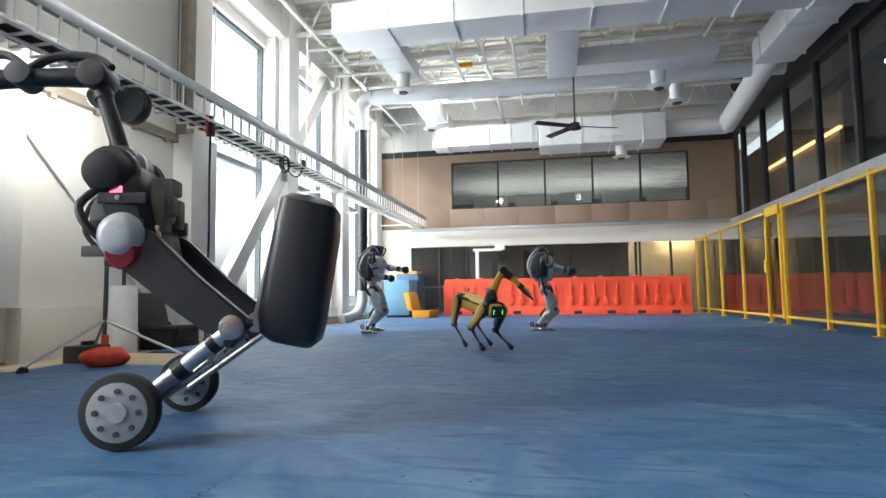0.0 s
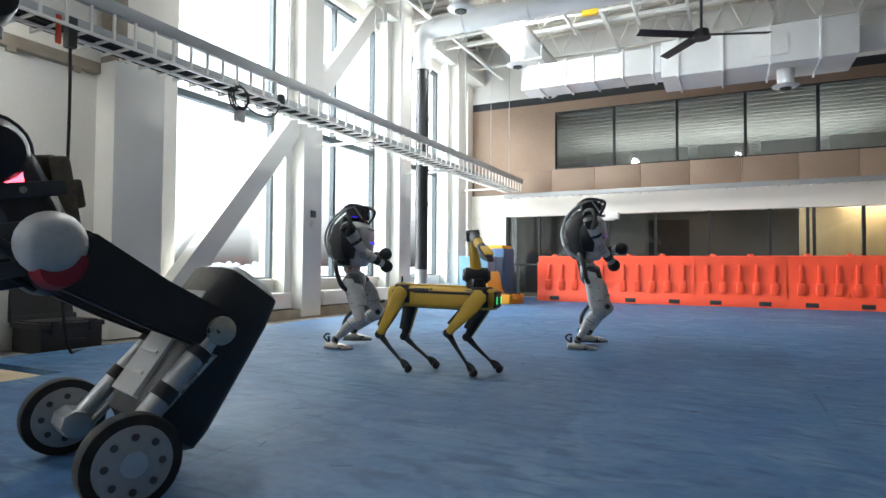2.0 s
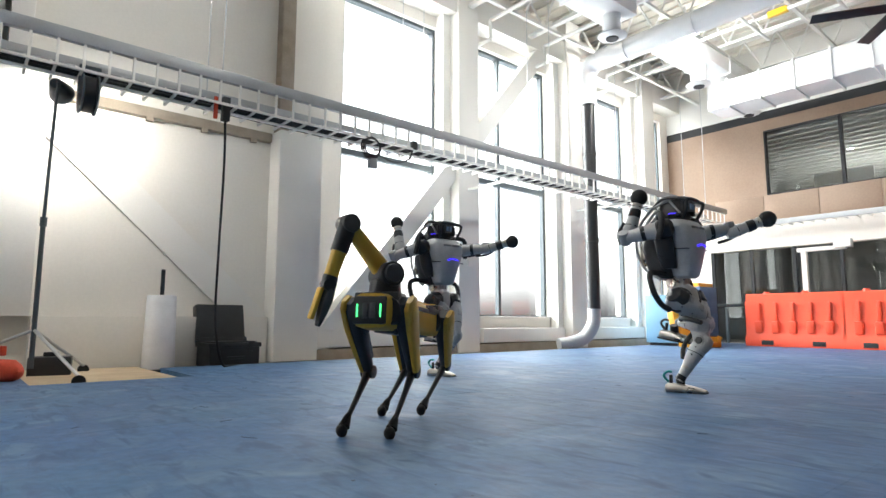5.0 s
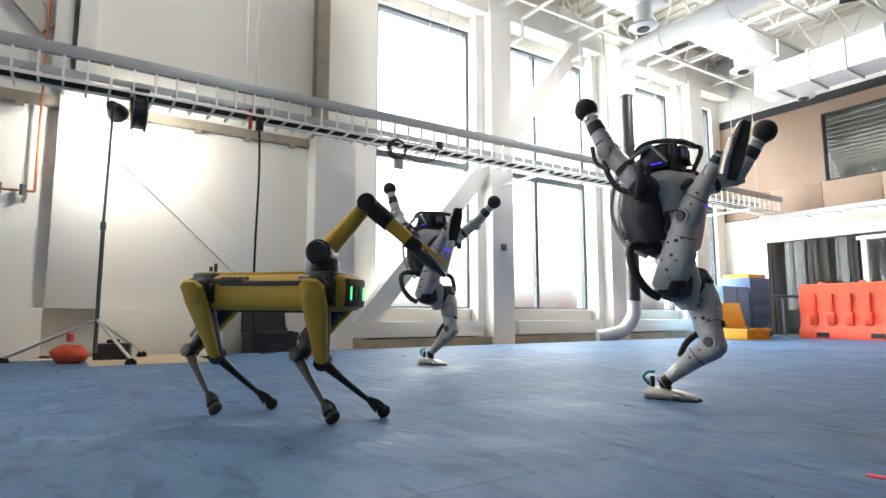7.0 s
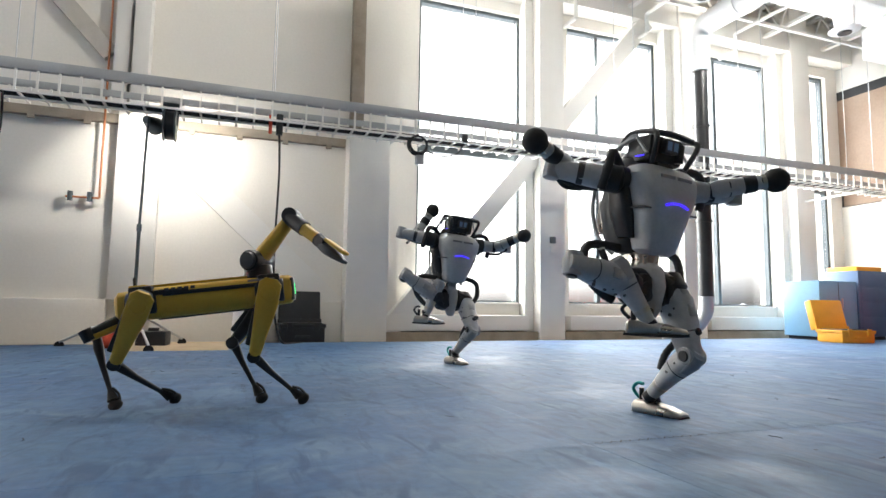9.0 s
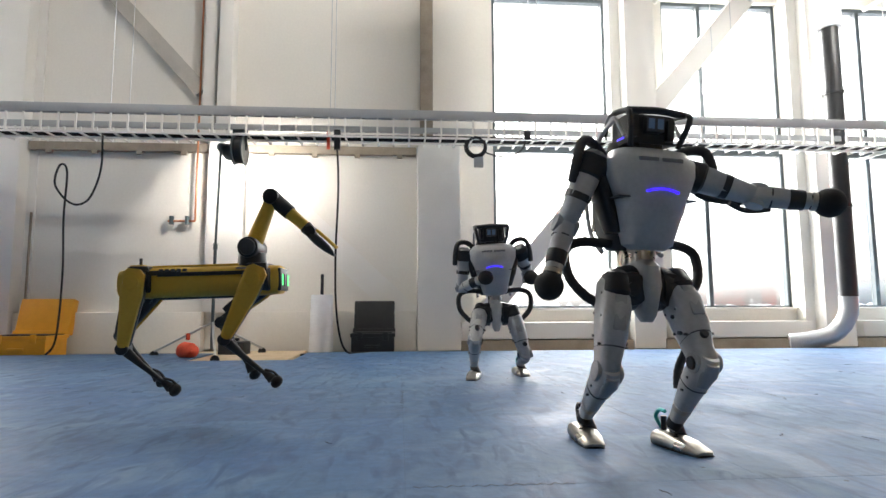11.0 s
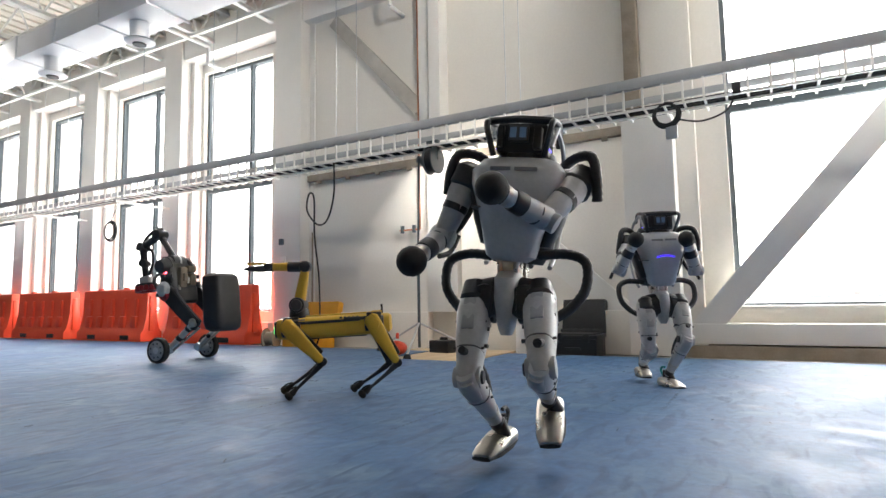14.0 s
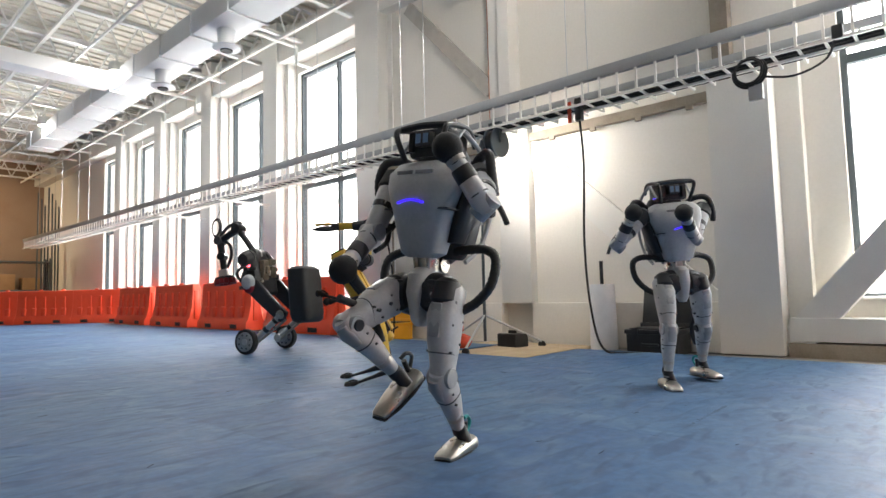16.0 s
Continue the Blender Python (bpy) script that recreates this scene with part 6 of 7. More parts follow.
# ---- mat tiles, last ----
for i in range(8):
    for j in range(28):
        x, y = -7.35 + TILE * i, -18.3 + TILE * j
        if x + TILE > EAST:
            continue
        t = new("mat_tile", TILE_MESH)
        t.parent = mats
        t.location = (x, y, random.uniform(-0.0007, 0.0))
for j in range(28):
    t = new("mat_tile", EDGE_MESH)
    t.parent = mats
    y = -18.3 + TILE * j
    if 0.9 < y < 2.4:
        continue
    t.location = (-7.354 - 1.1, y, random.uniform(-0.0007, 0.0))

# zigzag interlocks showing along some joints, and specks of dirt
bm = bmesh.new()
for k in range(60):
    i, j = random.randrange(8), random.randrange(11, 26)
    along = random.random() < 0.5
    n = random.randrange(8, 34)
    a = random.uniform(0, 0.5)
    last = None
    for q in range(n):
        u, w = a + q * 0.021, (0.011 if q % 2 else -0.011) + random.uniform(-0.004, 0.004)
        p = Vector((-7.35 + TILE * i + (u if along else w), -18.3 + TILE * j + (w if along else u), 0.0012))
        if last is not None and random.random() < 0.9:
            d = (p - last).normalized().cross(Vector((0, 0, 1))) * random.uniform(0.001, 0.003)
            bm.faces.new([bm.verts.new(v) for v in (last - d, p - d, p + d, last + d)])
        last = p
tagged(part("mat_joint_marks", bm, M_INKMAT), "dark zigzag interlock lines between mats", "mat joints", "", "stuff")
bm = bmesh.new()
for k in range(420):
    x, y, r = random.uniform(-7.5, 0.4), random.uniform(-4, 13), random.uniform(0.002, 0.011)
    a = random.uniform(0, 6.3)
    bm.faces.new([bm.verts.new((x + r * c * math.cos(a + b), y + r * math.sin(a + b), 0.0015)) for c, b in ((1.0, 0), (0.7, 1.4), (1.2, 2.9), (0.8, 4.4))])
tagged(part("floor_specks", bm, M_INKMAT), "small dark scuffs and crumbs on the mats", "dirt", "", "stuff")


# ---- dance ----
def motions():
    near_dancer.key(0.0, 6, (-4.02, 7.07, 0.68), (-4.03, 7.06, 1.35), (-3.99, 7.06, 0.00), (-4.12, 7.06, 0.00), (-3.46, 7.18, 0.95), (-3.59, 7.15, 0.95))
    near_dancer.key(0.5, 8, (-4.20, 6.81, 0.67), (-4.20, 6.81, 1.35), (-4.14, 6.91, 0.00), (-4.27, 6.70, 0.00), (-3.57, 6.95, 0.72), (-3.61, 6.95, 0.75))
    near_dancer.key(1.0, 7, (-4.25, 7.98, 0.71), (-4.25, 7.99, 1.37), (-4.16, 8.15, 0.02), (-4.28, 7.82, 0.00), (-3.78, 8.12, 0.80), (-3.83, 8.11, 0.76))
    near_dancer.key(1.5, 12, (-4.30, 7.94, 0.81), (-4.34, 7.93, 1.45), (-4.33, 8.13, 0.00), (-4.41, 7.70, 0.00), (-3.90, 8.11, 1.10), (-4.05, 8.04, 1.07))
    near_dancer.key(2.0, 16, (-4.27, 6.51, 0.73), (-4.25, 6.54, 1.31), (-4.25, 6.69, 0.04), (-4.28, 6.32, 0.00), (-3.97, 6.67, 0.97), (-4.04, 6.63, 0.80))
    near_dancer.key(2.5, 15, (-4.40, 7.34, 0.77), (-4.43, 7.31, 1.40), (-4.43, 7.61, 0.00), (-4.38, 7.07, 0.00), (-3.84, 7.67, 1.05), (-4.33, 7.38, 0.92))
    near_dancer.key(3.0, 21, (-4.06, 5.86, 0.69), (-4.03, 5.87, 1.24), (-4.04, 5.88, 0.07), (-4.08, 5.85, 0.06), (-3.72, 6.11, 0.77), (-3.81, 6.03, 0.82))
    near_dancer.key(3.5, 5, (-4.40, 6.83, 0.72), (-4.36, 6.84, 1.35), (-4.40, 6.82, 0.00), (-4.49, 6.78, 0.00), (-3.99, 7.20, 0.82), (-4.42, 6.81, 0.77))
    near_dancer.key(4.0, 4, (-4.04, 5.80, 0.72), (-4.00, 5.81, 1.24), (-4.07, 6.05, 0.00), (-4.08, 5.50, 0.00), (-3.66, 6.18, 0.85), (-4.25, 5.60, 0.67))
    near_dancer.key(4.5, 2, (-4.16, 5.82, 0.70), (-4.13, 5.82, 1.29), (-4.08, 5.69, 0.00), (-4.27, 5.92, 0.16), (-3.62, 6.41, 1.16), (-4.31, 5.65, 1.31))
    near_dancer.key(7.0, 6, (-3.18, 4.57, 0.63), (-3.17, 4.53, 1.16), (-3.21, 4.54, 0.00), (-2.81, 4.48, 1.15), (-2.89, 5.00, 1.43), (-3.45, 4.15, 1.62))
    near_dancer.key(7.5, 9, (-3.18, 4.79, 0.64), (-3.18, 4.75, 1.16), (-3.23, 4.74, 0.00), (-2.83, 4.69, 1.16), (-2.93, 5.21, 1.46), (-3.46, 4.31, 1.63))
    near_dancer.key(8.0, 2, (-2.99, 4.88, 0.59), (-2.96, 4.87, 1.17), (-3.01, 4.85, 0.00), (-2.73, 4.88, 0.68), (-2.71, 5.43, 1.50), (-3.23, 4.40, 1.63))
    near_dancer.key(10.5, 11, (-2.95, 5.47, 0.73), (-2.90, 5.55, 1.33), (-2.97, 5.72, 0.00), (-2.91, 5.22, -0.00), (-2.72, 5.91, 0.73), (-2.78, 5.19, 0.92))
    near_dancer.key(11.0, 5, (-3.03, 5.50, 0.68), (-3.00, 5.53, 1.26), (-2.95, 5.61, 0.00), (-3.13, 5.29, 0.00), (-2.87, 6.29, 0.99), (-2.97, 5.09, 0.66))
    near_dancer.key(11.5, 37, (-2.69, 5.45, 0.60), (-2.66, 5.54, 1.13), (-2.71, 5.49, 0.00), (-2.65, 5.30, 0.00), (-2.60, 5.92, 0.72), (-2.58, 5.28, 0.82))
    near_dancer.key(12.0, 5, (-3.06, 5.87, 0.58), (-3.01, 5.79, 1.10), (-3.07, 5.95, 0.00), (-3.05, 5.80, 0.00), (-3.03, 6.29, 0.89), (-2.86, 5.55, 0.78))
    near_dancer.key(12.5, 17, (-3.87, 5.96, 0.68), (-3.82, 5.95, 1.31), (-3.74, 6.10, 0.00), (-4.01, 5.78, 0.00), (-3.68, 6.22, 1.14), (-3.52, 5.73, 1.13))
    near_dancer.key(13.0, 30, (-3.86, 5.71, 0.65), (-3.84, 5.76, 1.27), (-4.01, 5.88, 0.00), (-3.71, 5.48, 0.00), (-3.81, 6.11, 0.79), (-3.55, 5.60, 0.87))
    near_dancer.key(13.5, 20, (-3.64, 5.49, 0.69), (-3.64, 5.58, 1.25), (-3.69, 5.59, 0.00), (-3.56, 5.31, 0.26), (-3.57, 5.92, 1.17), (-3.44, 5.28, 0.80))
    near_dancer.key(14.0, 9, (-3.64, 5.37, 0.71), (-3.65, 5.44, 1.27), (-3.62, 5.52, 0.19), (-3.61, 5.30, 0.08), (-3.26, 5.47, 1.08), (-3.32, 5.09, 0.84))
    near_dancer.key(14.5, -17, (-4.14, 5.32, 0.78), (-4.06, 5.24, 1.40), (-4.12, 5.51, 0.00), (-4.15, 5.11, 0.00), (-3.94, 5.38, 0.89), (-3.73, 4.88, 1.10))
    near_dancer.key(15.0, 11, (-3.85, 5.55, 0.71), (-3.80, 5.53, 1.27), (-3.94, 5.65, 0.00), (-3.85, 5.54, 0.15), (-3.66, 5.74, 1.11), (-3.53, 5.34, 1.11))
    near_dancer.key(15.5, 11, (-3.99, 5.38, 0.81), (-3.93, 5.34, 1.38), (-3.99, 5.37, 0.12), (-3.77, 5.10, 0.17), (-3.98, 5.60, 0.93), (-3.68, 5.13, 0.95))
    near_dancer.key(16.0, 7, (-4.06, 5.01, 0.73), (-4.08, 5.06, 1.37), (-4.13, 5.08, 0.00), (-3.87, 4.96, 0.27), (-3.85, 5.33, 1.27), (-3.71, 4.85, 0.81))
    far_dancer.key(0.0, 6, (-6.82, 6.52, 0.71), (-6.75, 6.53, 1.39), (-6.82, 6.68, 0.03), (-6.82, 6.36, 0.00), (-6.17, 6.64, 0.99), (-6.52, 6.57, 0.89))
    far_dancer.key(0.5, 8, (-6.78, 6.18, 0.69), (-6.69, 6.21, 1.37), (-6.74, 6.19, 0.00), (-6.80, 6.19, 0.00), (-6.10, 6.35, 0.77), (-6.14, 6.34, 0.78))
    far_dancer.key(1.0, 7, (-6.86, 7.00, 0.64), (-6.84, 7.01, 1.35), (-6.86, 7.08, 0.00), (-6.84, 6.92, 0.00), (-6.39, 7.15, 0.76), (-6.41, 7.15, 0.78))
    far_dancer.key(1.5, 12, (-6.77, 6.82, 0.75), (-6.77, 6.81, 1.41), (-6.81, 6.99, 0.00), (-6.85, 6.59, 0.00), (-6.34, 6.98, 1.02), (-6.52, 6.91, 1.04))
    far_dancer.key(2.0, 17, (-6.32, 5.44, 0.65), (-6.28, 5.46, 1.25), (-6.35, 5.58, 0.05), (-6.33, 5.24, 0.00), (-6.04, 5.58, 0.90), (-6.03, 5.58, 0.78))
    far_dancer.key(2.5, 15, (-6.58, 5.97, 0.70), (-6.55, 5.98, 1.31), (-6.40, 5.78, 0.00), (-6.77, 6.16, 0.00), (-6.17, 6.21, 0.97), (-6.46, 6.03, 0.89))
    far_dancer.key(3.0, 22, (-6.20, 5.23, 0.64), (-6.13, 5.27, 1.24), (-6.21, 5.36, 0.00), (-6.14, 5.15, 0.00), (-5.97, 5.40, 0.74), (-6.06, 5.34, 0.71))
    far_dancer.key(3.5, 5, (-6.53, 5.78, 0.67), (-6.49, 5.78, 1.26), (-6.41, 5.72, 0.00), (-6.65, 5.85, 0.00), (-6.10, 6.14, 0.79), (-6.73, 5.60, 0.72))
    far_dancer.key(4.0, 5, (-5.86, 5.03, 0.63), (-5.83, 5.02, 1.18), (-5.94, 5.23, 0.00), (-5.85, 4.75, 0.00), (-5.50, 5.37, 0.78), (-5.99, 4.90, 0.67))
    far_dancer.key(4.5, 3, (-6.16, 5.15, 0.70), (-6.13, 5.15, 1.26), (-6.03, 5.07, 0.00), (-6.31, 5.22, 0.12), (-5.64, 5.72, 1.09), (-6.42, 4.87, 1.27))
    far_dancer.key(7.0, 7, (-5.78, 4.69, 0.66), (-5.75, 4.67, 1.25), (-5.78, 4.69, 0.00), (-5.32, 4.62, 1.22), (-5.44, 5.18, 1.51), (-6.02, 4.30, 1.74))
    far_dancer.key(7.5, 10, (-5.78, 4.85, 0.67), (-5.75, 4.82, 1.25), (-5.79, 4.83, 0.00), (-5.34, 4.77, 1.21), (-5.46, 5.35, 1.52), (-6.01, 4.42, 1.73))
    far_dancer.key(8.0, -2, (-5.59, 4.82, 0.64), (-5.53, 4.86, 1.23), (-5.57, 4.85, 0.00), (-5.38, 4.58, 0.63), (-5.27, 5.43, 1.51), (-5.77, 4.42, 1.73))
    far_dancer.key(10.5, 11, (-5.52, 5.47, 0.56), (-5.49, 5.53, 1.06), (-5.42, 5.54, 0.00), (-5.66, 5.19, 0.00), (-5.31, 5.91, 0.80), (-5.35, 5.35, 0.81))
    far_dancer.key(11.0, -5, (-5.49, 5.29, 0.55), (-5.46, 5.26, 1.09), (-5.61, 5.52, 0.00), (-5.38, 5.09, 0.00), (-5.37, 5.57, 0.82), (-5.35, 5.19, 0.82))
    far_dancer.key(11.5, 12, (-4.99, 5.25, 0.57), (-4.96, 5.18, 1.09), (-5.15, 5.48, 0.06), (-4.84, 5.19, 0.00), (-4.90, 5.52, 0.87), (-4.88, 5.00, 0.78))
    far_dancer.key(12.0, 370, (-5.46, 5.43, 0.57), (-5.42, 5.42, 1.12), (-5.60, 5.70, 0.03), (-5.28, 5.31, 0.00), (-5.41, 5.77, 0.91), (-5.31, 5.18, 0.69))
    far_dancer.key(12.5, 17, (-6.50, 5.57, 0.68), (-6.48, 5.63, 1.34), (-6.59, 5.80, 0.07), (-6.47, 5.40, 0.05), (-6.49, 5.92, 0.99), (-6.32, 5.36, 0.98))
    far_dancer.key(13.0, 27, (-6.62, 5.51, 0.68), (-6.60, 5.57, 1.28), (-6.90, 5.58, 0.00), (-6.35, 5.41, 0.00), (-6.50, 5.79, 1.12), (-6.41, 5.29, 0.88))
    far_dancer.key(13.5, 24, (-5.75, 5.56, 0.64), (-5.74, 5.62, 1.22), (-5.83, 5.72, 0.09), (-5.72, 5.47, 0.04), (-5.66, 5.82, 1.07), (-5.52, 5.54, 1.08))
    far_dancer.key(14.0, 29, (-6.34, 5.54, 0.65), (-6.30, 5.55, 1.20), (-6.21, 5.61, 0.00), (-6.41, 5.38, 0.05), (-6.19, 5.78, 1.13), (-5.99, 5.44, 1.13))
    far_dancer.key(14.5, 33, (-6.56, 5.40, 0.72), (-6.51, 5.39, 1.28), (-6.81, 5.48, 0.00), (-6.31, 5.32, 0.00), (-6.41, 5.63, 1.14), (-6.29, 5.18, 1.15))
    far_dancer.key(15.0, 41, (-6.46, 5.39, 0.64), (-6.41, 5.39, 1.19), (-6.27, 5.57, 0.00), (-6.63, 5.16, 0.00), (-6.48, 5.66, 1.01), (-6.14, 5.19, 1.11))
    far_dancer.key(15.5, 44, (-6.74, 5.20, 0.72), (-6.70, 5.21, 1.33), (-6.93, 5.35, 0.00), (-6.56, 5.08, 0.00), (-6.63, 5.47, 1.22), (-6.42, 5.03, 1.16))
    far_dancer.key(16.0, 47, (-6.52, 5.22, 0.77), (-6.47, 5.21, 1.32), (-6.81, 5.29, 0.00), (-6.28, 5.23, 0.00), (-6.26, 5.38, 1.22), (-6.12, 5.08, 1.24))
    quadruped.key(0.0, (-4.53, 3.60, 0.44), (-4.88, 4.07, 0.54), (-4.34, 3.68, 0.03), (-4.63, 3.53, 0.03), (-4.62, 4.17, 0.03), (-4.89, 4.00, 0.03), (-4.41, 3.61, 0.87), (-4.17, 3.66, 0.64))
    quadruped.key(0.5, (-4.69, 4.51, 0.52), (-5.08, 5.10, 0.55), (-4.56, 4.67, 0.03), (-4.76, 4.35, 0.03), (-4.82, 5.08, 0.03), (-5.22, 5.16, 0.03), (-4.62, 4.52, 1.07), (-4.53, 4.55, 0.84))
    quadruped.key(1.0, (-4.72, 5.01, 0.53), (-5.12, 5.53, 0.52), (-4.62, 5.18, 0.03), (-4.81, 4.87, 0.03), (-4.84, 5.53, 0.03), (-5.22, 5.51, 0.03), (-4.75, 5.00, 1.05), (-4.40, 5.11, 0.89))
    quadruped.key(1.5, (-5.06, 6.12, 0.64), (-5.31, 6.32, 0.70), (-4.94, 6.60, 0.03), (-5.11, 5.66, 0.03), (-5.03, 6.15, 0.03), (-5.59, 6.48, 0.03), (-5.04, 6.13, 1.24), (-4.89, 6.18, 0.95))
    quadruped.key(2.0, (-4.68, 4.62, 0.55), (-5.17, 4.57, 0.56), (-4.55, 4.76, 0.03), (-4.66, 4.53, 0.03), (-5.04, 4.70, 0.03), (-5.15, 4.46, 0.03), (-4.69, 4.62, 0.88), (-4.63, 4.53, 0.96))
    quadruped.key(2.5, (-4.80, 4.13, 0.61), (-4.81, 4.69, 0.64), (-4.75, 4.11, 0.03), (-4.98, 4.09, 0.03), (-4.64, 4.71, 0.03), (-4.90, 4.70, 0.03), (-4.55, 4.27, 0.96), (-4.56, 4.28, 0.73))
    quadruped.key(3.0, (-4.14, 3.29, 0.75), (-4.46, 3.73, 0.78), (-4.09, 3.33, 0.26), (-4.24, 3.22, 0.26), (-4.31, 3.84, 0.24), (-4.46, 3.73, 0.24), (-4.14, 3.30, 1.04), (-4.08, 3.23, 1.15))
    quadruped.key(3.5, (-4.47, 3.72, 0.49), (-4.92, 3.81, 0.56), (-4.35, 3.95, 0.03), (-4.60, 3.48, 0.03), (-4.64, 4.19, 0.03), (-4.91, 3.70, 0.03), (-4.27, 3.89, 0.88), (-3.98, 4.14, 0.62))
    quadruped.key(4.0, (-4.09, 3.12, 0.52), (-4.42, 3.61, 0.54), (-4.02, 3.21, 0.03), (-4.17, 3.02, 0.03), (-4.29, 3.73, 0.03), (-4.49, 3.55, 0.03), (-3.99, 3.22, 0.93), (-3.79, 3.43, 0.79))
    quadruped.key(4.5, (-4.14, 3.10, 0.53), (-4.41, 3.64, 0.48), (-4.07, 3.14, 0.03), (-4.29, 3.00, 0.03), (-4.37, 3.63, 0.03), (-4.59, 3.48, 0.03), (-4.23, 2.99, 0.90), (-4.30, 2.93, 0.58))
    quadruped.key(7.0, (-3.62, 2.82, 0.53), (-4.11, 2.45, 0.54), (-3.54, 2.79, 0.03), (-3.56, 3.03, 0.03), (-4.05, 2.45, 0.03), (-4.05, 2.70, 0.03), (-3.53, 2.97, 0.95), (-3.38, 3.19, 0.65))
    quadruped.key(7.5, (-3.71, 3.11, 0.54), (-4.03, 2.58, 0.54), (-3.63, 3.06, 0.03), (-3.70, 3.29, 0.03), (-3.94, 2.56, 0.03), (-4.06, 2.83, 0.03), (-3.65, 3.21, 0.98), (-3.56, 3.36, 0.85))
    quadruped.key(8.0, (-3.73, 3.27, 0.57), (-3.75, 2.66, 0.56), (-3.66, 3.23, 0.03), (-3.72, 3.41, 0.03), (-3.60, 2.62, 0.03), (-3.86, 2.82, 0.03), (-3.67, 3.38, 0.90), (-3.40, 3.44, 0.70))
    quadruped.key(10.5, (-3.91, 3.76, 0.61), (-4.17, 2.90, 0.35), (-4.03, 3.58, 0.03), (-3.81, 3.82, 0.03), (-4.24, 2.94, 0.03), (-4.05, 3.20, 0.03), (-3.94, 3.59, 1.14), (-3.87, 4.01, 1.02))
    quadruped.key(11.0, (-3.74, 3.81, 0.72), (-3.79, 3.11, 0.70), (-3.88, 3.70, 0.22), (-3.61, 3.87, 0.21), (-3.92, 3.20, 0.18), (-3.65, 3.37, 0.17), (-3.74, 3.82, 1.21), (-3.72, 4.12, 0.88))
    quadruped.key(11.5, (-3.31, 4.05, 0.44), (-3.27, 3.45, 0.47), (-3.61, 4.03, 0.03), (-3.01, 4.13, 0.03), (-3.56, 3.51, 0.03), (-2.99, 3.60, 0.03), (-3.31, 3.95, 0.89), (-3.32, 4.48, 0.89))
    quadruped.key(12.0, (-3.49, 4.15, 0.44), (-3.90, 3.51, 0.48), (-3.62, 4.21, 0.03), (-3.35, 4.08, 0.03), (-4.07, 3.73, 0.03), (-3.83, 3.60, 0.03), (-3.47, 4.01, 0.80), (-3.53, 4.33, 0.83))
    quadruped.key(12.5, (-4.04, 3.81, 0.41), (-4.66, 3.75, 0.62), (-4.03, 4.12, 0.03), (-4.00, 3.54, 0.03), (-4.74, 3.99, 0.03), (-4.65, 3.44, 0.03), (-4.07, 3.92, 0.74), (-4.06, 3.89, 0.87))
    quadruped.key(13.0, (-4.33, 3.51, 0.70), (-4.53, 4.03, 0.72), (-4.23, 3.59, 0.15), (-4.39, 3.29, 0.16), (-4.42, 4.08, 0.18), (-4.59, 3.78, 0.19), (-4.34, 3.56, 1.27), (-4.15, 3.07, 1.44))
    quadruped.key(13.5, (-3.90, 3.82, 0.57), (-4.11, 4.29, 0.60), (-3.76, 3.79, 0.19), (-3.94, 3.61, 0.20), (-3.97, 4.26, 0.13), (-4.15, 4.07, 0.12), (-3.94, 3.91, 1.04), (-3.74, 3.48, 0.94))
    quadruped.key(14.0, (-4.61, 3.20, 0.50), (-4.98, 3.73, 0.53), (-4.52, 3.29, 0.03), (-4.71, 3.06, 0.03), (-4.81, 3.72, 0.03), (-5.01, 3.49, 0.03), (-4.68, 3.32, 1.10), (-4.37, 2.76, 0.96))
    quadruped.key(14.5, (-5.14, 3.25, 0.96), (-5.34, 3.56, 0.31), (-4.78, 2.89, 0.48), (-4.89, 2.69, 0.51), (-5.08, 3.46, 0.00), (-5.30, 3.21, 0.00), (-5.36, 3.60, 1.31), (-5.01, 3.06, 1.26))
    quadruped.key(15.0, (-5.34, 3.12, 1.02), (-5.54, 3.37, 0.38), (-4.97, 2.76, 0.79), (-5.07, 2.58, 0.81), (-5.21, 3.25, 0.00), (-5.47, 2.92, 0.00), (-5.57, 3.43, 1.43), (-5.24, 2.96, 1.22))
    quadruped.key(15.5, (-5.36, 2.92, 1.00), (-5.58, 3.18, 0.37), (-5.19, 2.86, 0.66), (-5.12, 2.45, 0.90), (-5.27, 3.05, 0.00), (-5.46, 2.79, 0.00), (-5.60, 3.23, 1.46), (-5.22, 2.75, 1.23))
    quadruped.key(16.0, (-5.17, 2.98, 1.01), (-5.39, 3.24, 0.37), (-5.02, 2.98, 0.65), (-5.11, 2.75, 0.72), (-5.06, 3.19, 0.00), (-5.31, 2.82, 0.00), (-5.33, 3.16, 1.44), (-5.00, 2.79, 1.26))
    cargo_robot.key(0.0, -5.71, -0.21, 16, 0, 0, 12, 0, case_at=(0.02, 0.07))
    cargo_robot.key(0.5, -6.52, 0.3, 2, 0, 2, 12, 0, case_at=(0.1, 0.1))
    cargo_robot.key(1.0, -6.46, 1.30, 17, 0, 0, 28, 0)
    cargo_robot.key(1.5, -6.24, 2.41, 44, -5, -8, 50, -5, case_at=(-0.28, -0.19))
    cargo_robot.key(2.0, -5.12, 2.08, 72, -8, -11, 35, -10, case_at=(-0.28, -0.19))
    cargo_robot.key(2.5, -4.76, 2.24, -254, 0, -14, 10, 0, (-0.2, 0.0, 1.72), (-0.2, -0.3, 2.0), (-0.2, -0.5, 1.9), case_at=(-0.05, -0.14))
    cargo_robot.key(3.0, -4.80, 2.04, -204, 0, 0, 0, 0, (-0.3, 0.08, 1.75), (-0.45, 0.1, 2.15), (-0.55, 0.1, 1.3), case_at=(-0.05, -0.28))
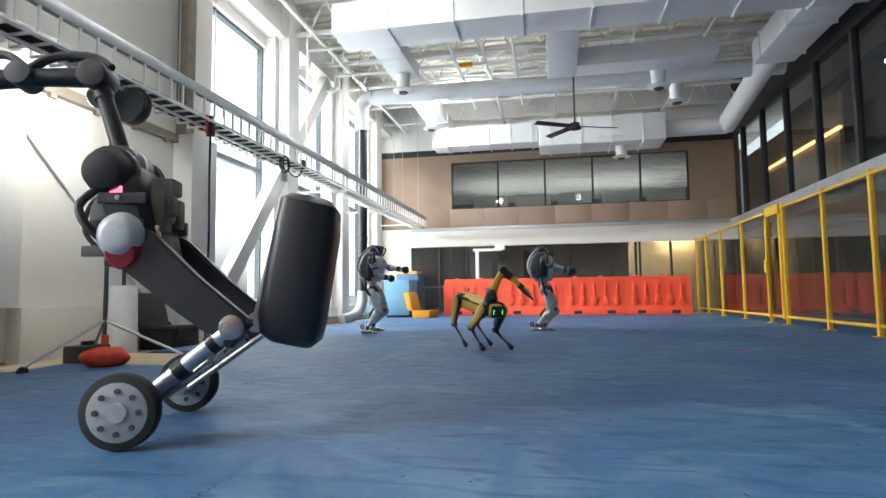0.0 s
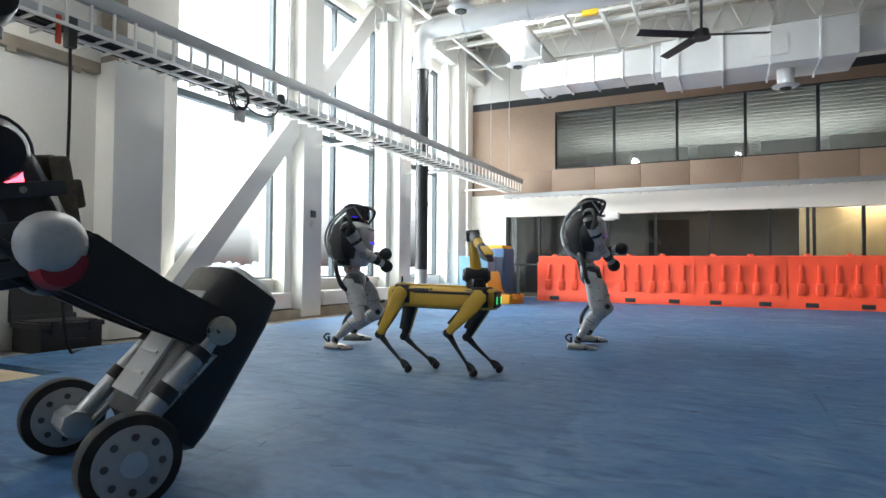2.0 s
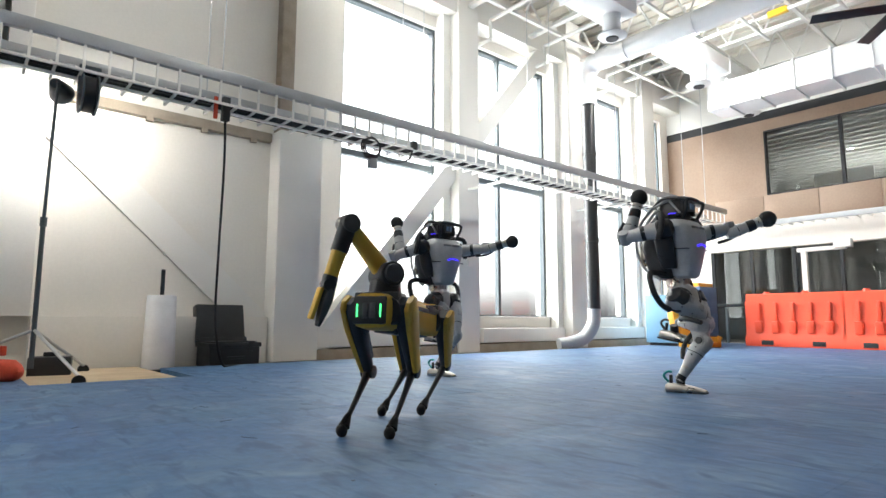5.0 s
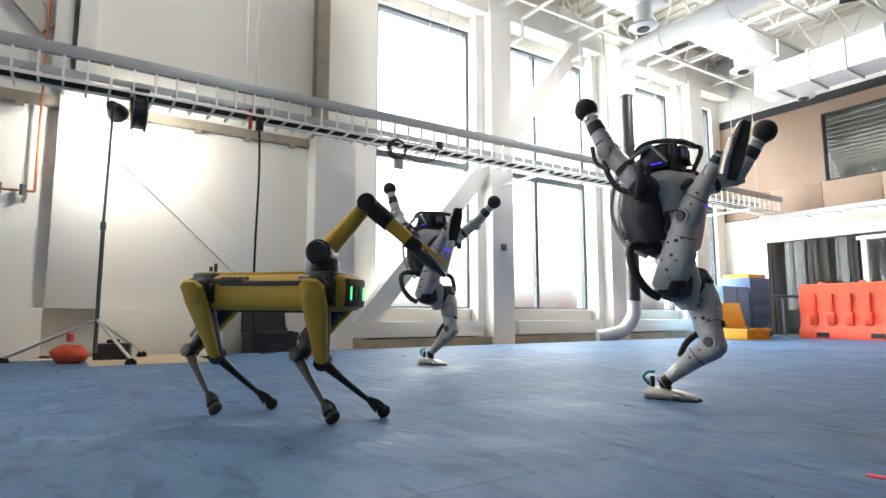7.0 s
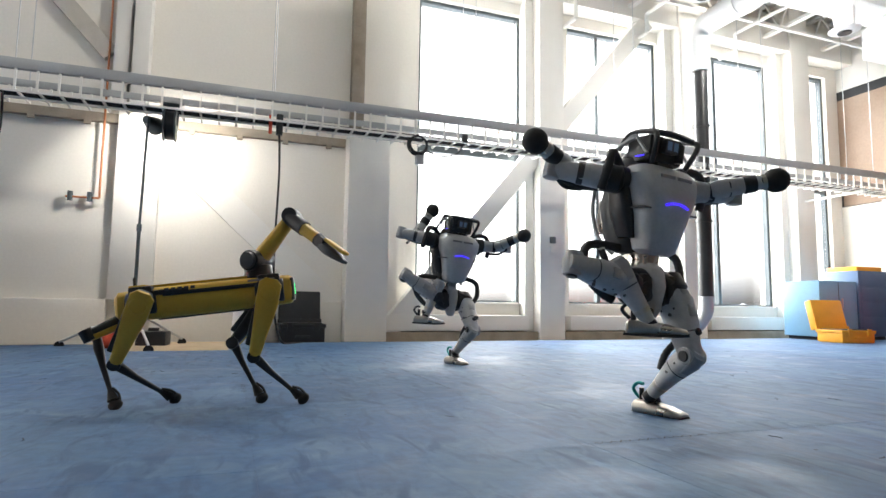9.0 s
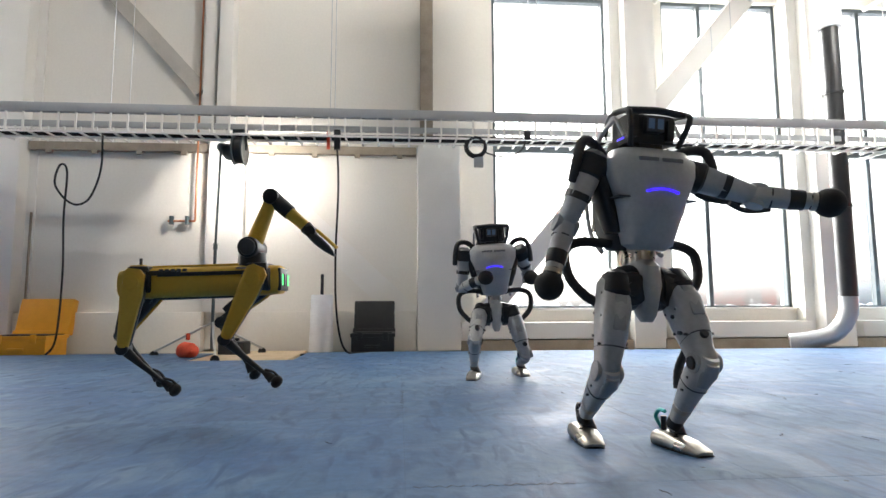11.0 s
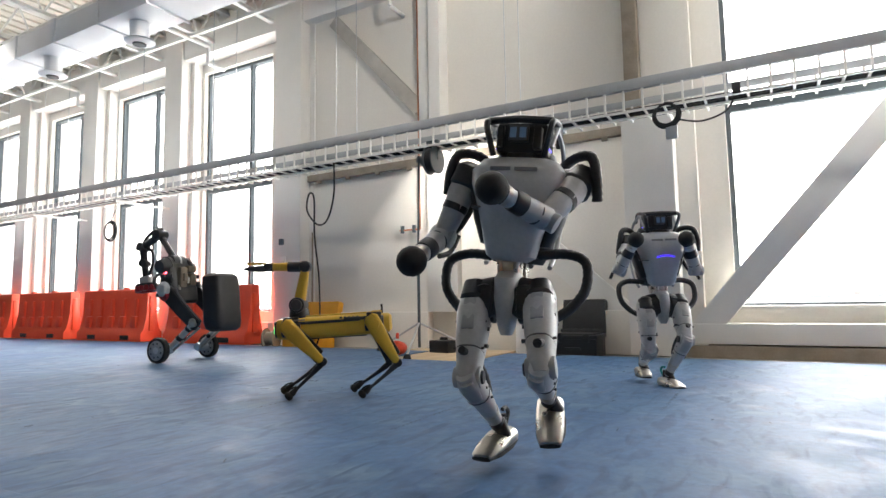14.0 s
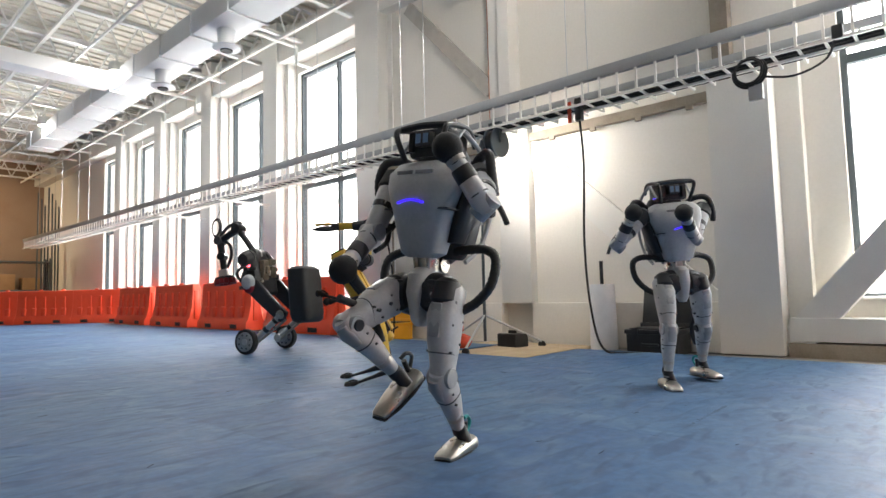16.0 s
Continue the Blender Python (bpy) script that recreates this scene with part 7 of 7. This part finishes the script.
    cargo_robot.key(3.5, -5.42, 1.90, 205, 0, 0, 0, 0, (-0.23, 0.04, 1.75), (-0.55, 0.09, 1.59), (-1.0, 0.14, 1.34))
    cargo_robot.key(4.0, -5.60, 1.10, 215, 0, 0, 0, 0, (-0.73, -0.05, 1.46), (-0.92, -0.35, 1.4), (-0.94, -0.42, 1.07))
    cargo_robot.key(4.5, -5.85, 0.10, 222, 0, 0, 0, 0, (-0.45, 0.0, 1.6), (-0.62, 0.0, 1.55), (-0.66, 0.0, 0.8))
    cargo_robot.key(5.5, -5.50, -2.50, 150, 0, 0, 0, 0, (-0.45, 0.0, 1.6), (-0.62, 0.0, 1.55), (-0.66, 0.0, 0.8))
    cargo_robot.key(6.5, -5.50, -6.00, 150, 0, 0, 0, 0, (-0.45, 0.0, 1.6), (-0.62, 0.0, 1.55), (-0.66, 0.0, 0.8))
    cargo_robot.key(10.3, -5.50, -5.00, 150, 0, 0, 0, 0, (-0.45, 0.0, 1.6), (-0.62, 0.0, 1.55), (-0.66, 0.0, 0.8))
    cargo_robot.key(11.3, -4.60, -0.80, 150, 0, 0, 0, 0, (-0.45, 0.0, 1.6), (-0.62, 0.0, 1.55), (-0.66, 0.0, 0.8))
    cargo_robot.key(12.0, -5.00, 0.29, 79, 0, 0, -2, 0, (-0.45, 0.0, 1.6), (-0.62, 0.0, 1.55), (-0.66, 0.0, 0.8))
    cargo_robot.key(12.5, -5.41, 0.72, 85, -4, 0, 6, 4, (-0.45, 0.0, 1.6), (-0.62, 0.0, 1.55), (-0.66, 0.0, 0.8))
    cargo_robot.key(13.0, -5.85, 0.24, 90, 0, 0, -2, 0, (-0.45, 0.0, 1.6), (-0.62, 0.0, 1.55), (-0.66, 0.0, 0.8))
    cargo_robot.key(13.5, -5.85, 0.23, 93, -4, 0, 6, 4, (-0.45, 0.0, 1.6), (-0.62, 0.0, 1.55), (-0.66, 0.0, 0.8))
    cargo_robot.key(14.0, -6.27, -0.20, 97, 0, 0, -2, 0, (-0.45, 0.0, 1.6), (-0.62, 0.0, 1.55), (-0.66, 0.0, 0.8))
    cargo_robot.key(14.5, -6.36, -0.17, 102, -4, 0, 6, 4, (-0.45, 0.0, 1.6), (-0.62, 0.0, 1.55), (-0.66, 0.0, 0.8))
    cargo_robot.key(15.0, -6.46, -0.15, 104, 0, 0, -2, 0, (-0.45, 0.0, 1.6), (-0.62, 0.0, 1.55), (-0.66, 0.0, 0.8))
    cargo_robot.key(15.5, -6.56, -0.35, 107, -4, 0, 6, 4, (-0.45, 0.0, 1.6), (-0.62, 0.0, 1.55), (-0.66, 0.0, 0.8))
    cargo_robot.key(16.0, -6.28, 0.01, 111, 0, 0, -2, 0, (-0.45, 0.0, 1.6), (-0.62, 0.0, 1.55), (-0.66, 0.0, 0.8))
    for robot in (near_dancer, far_dancer, quadruped, cargo_robot):
        robot.finish()


motions()
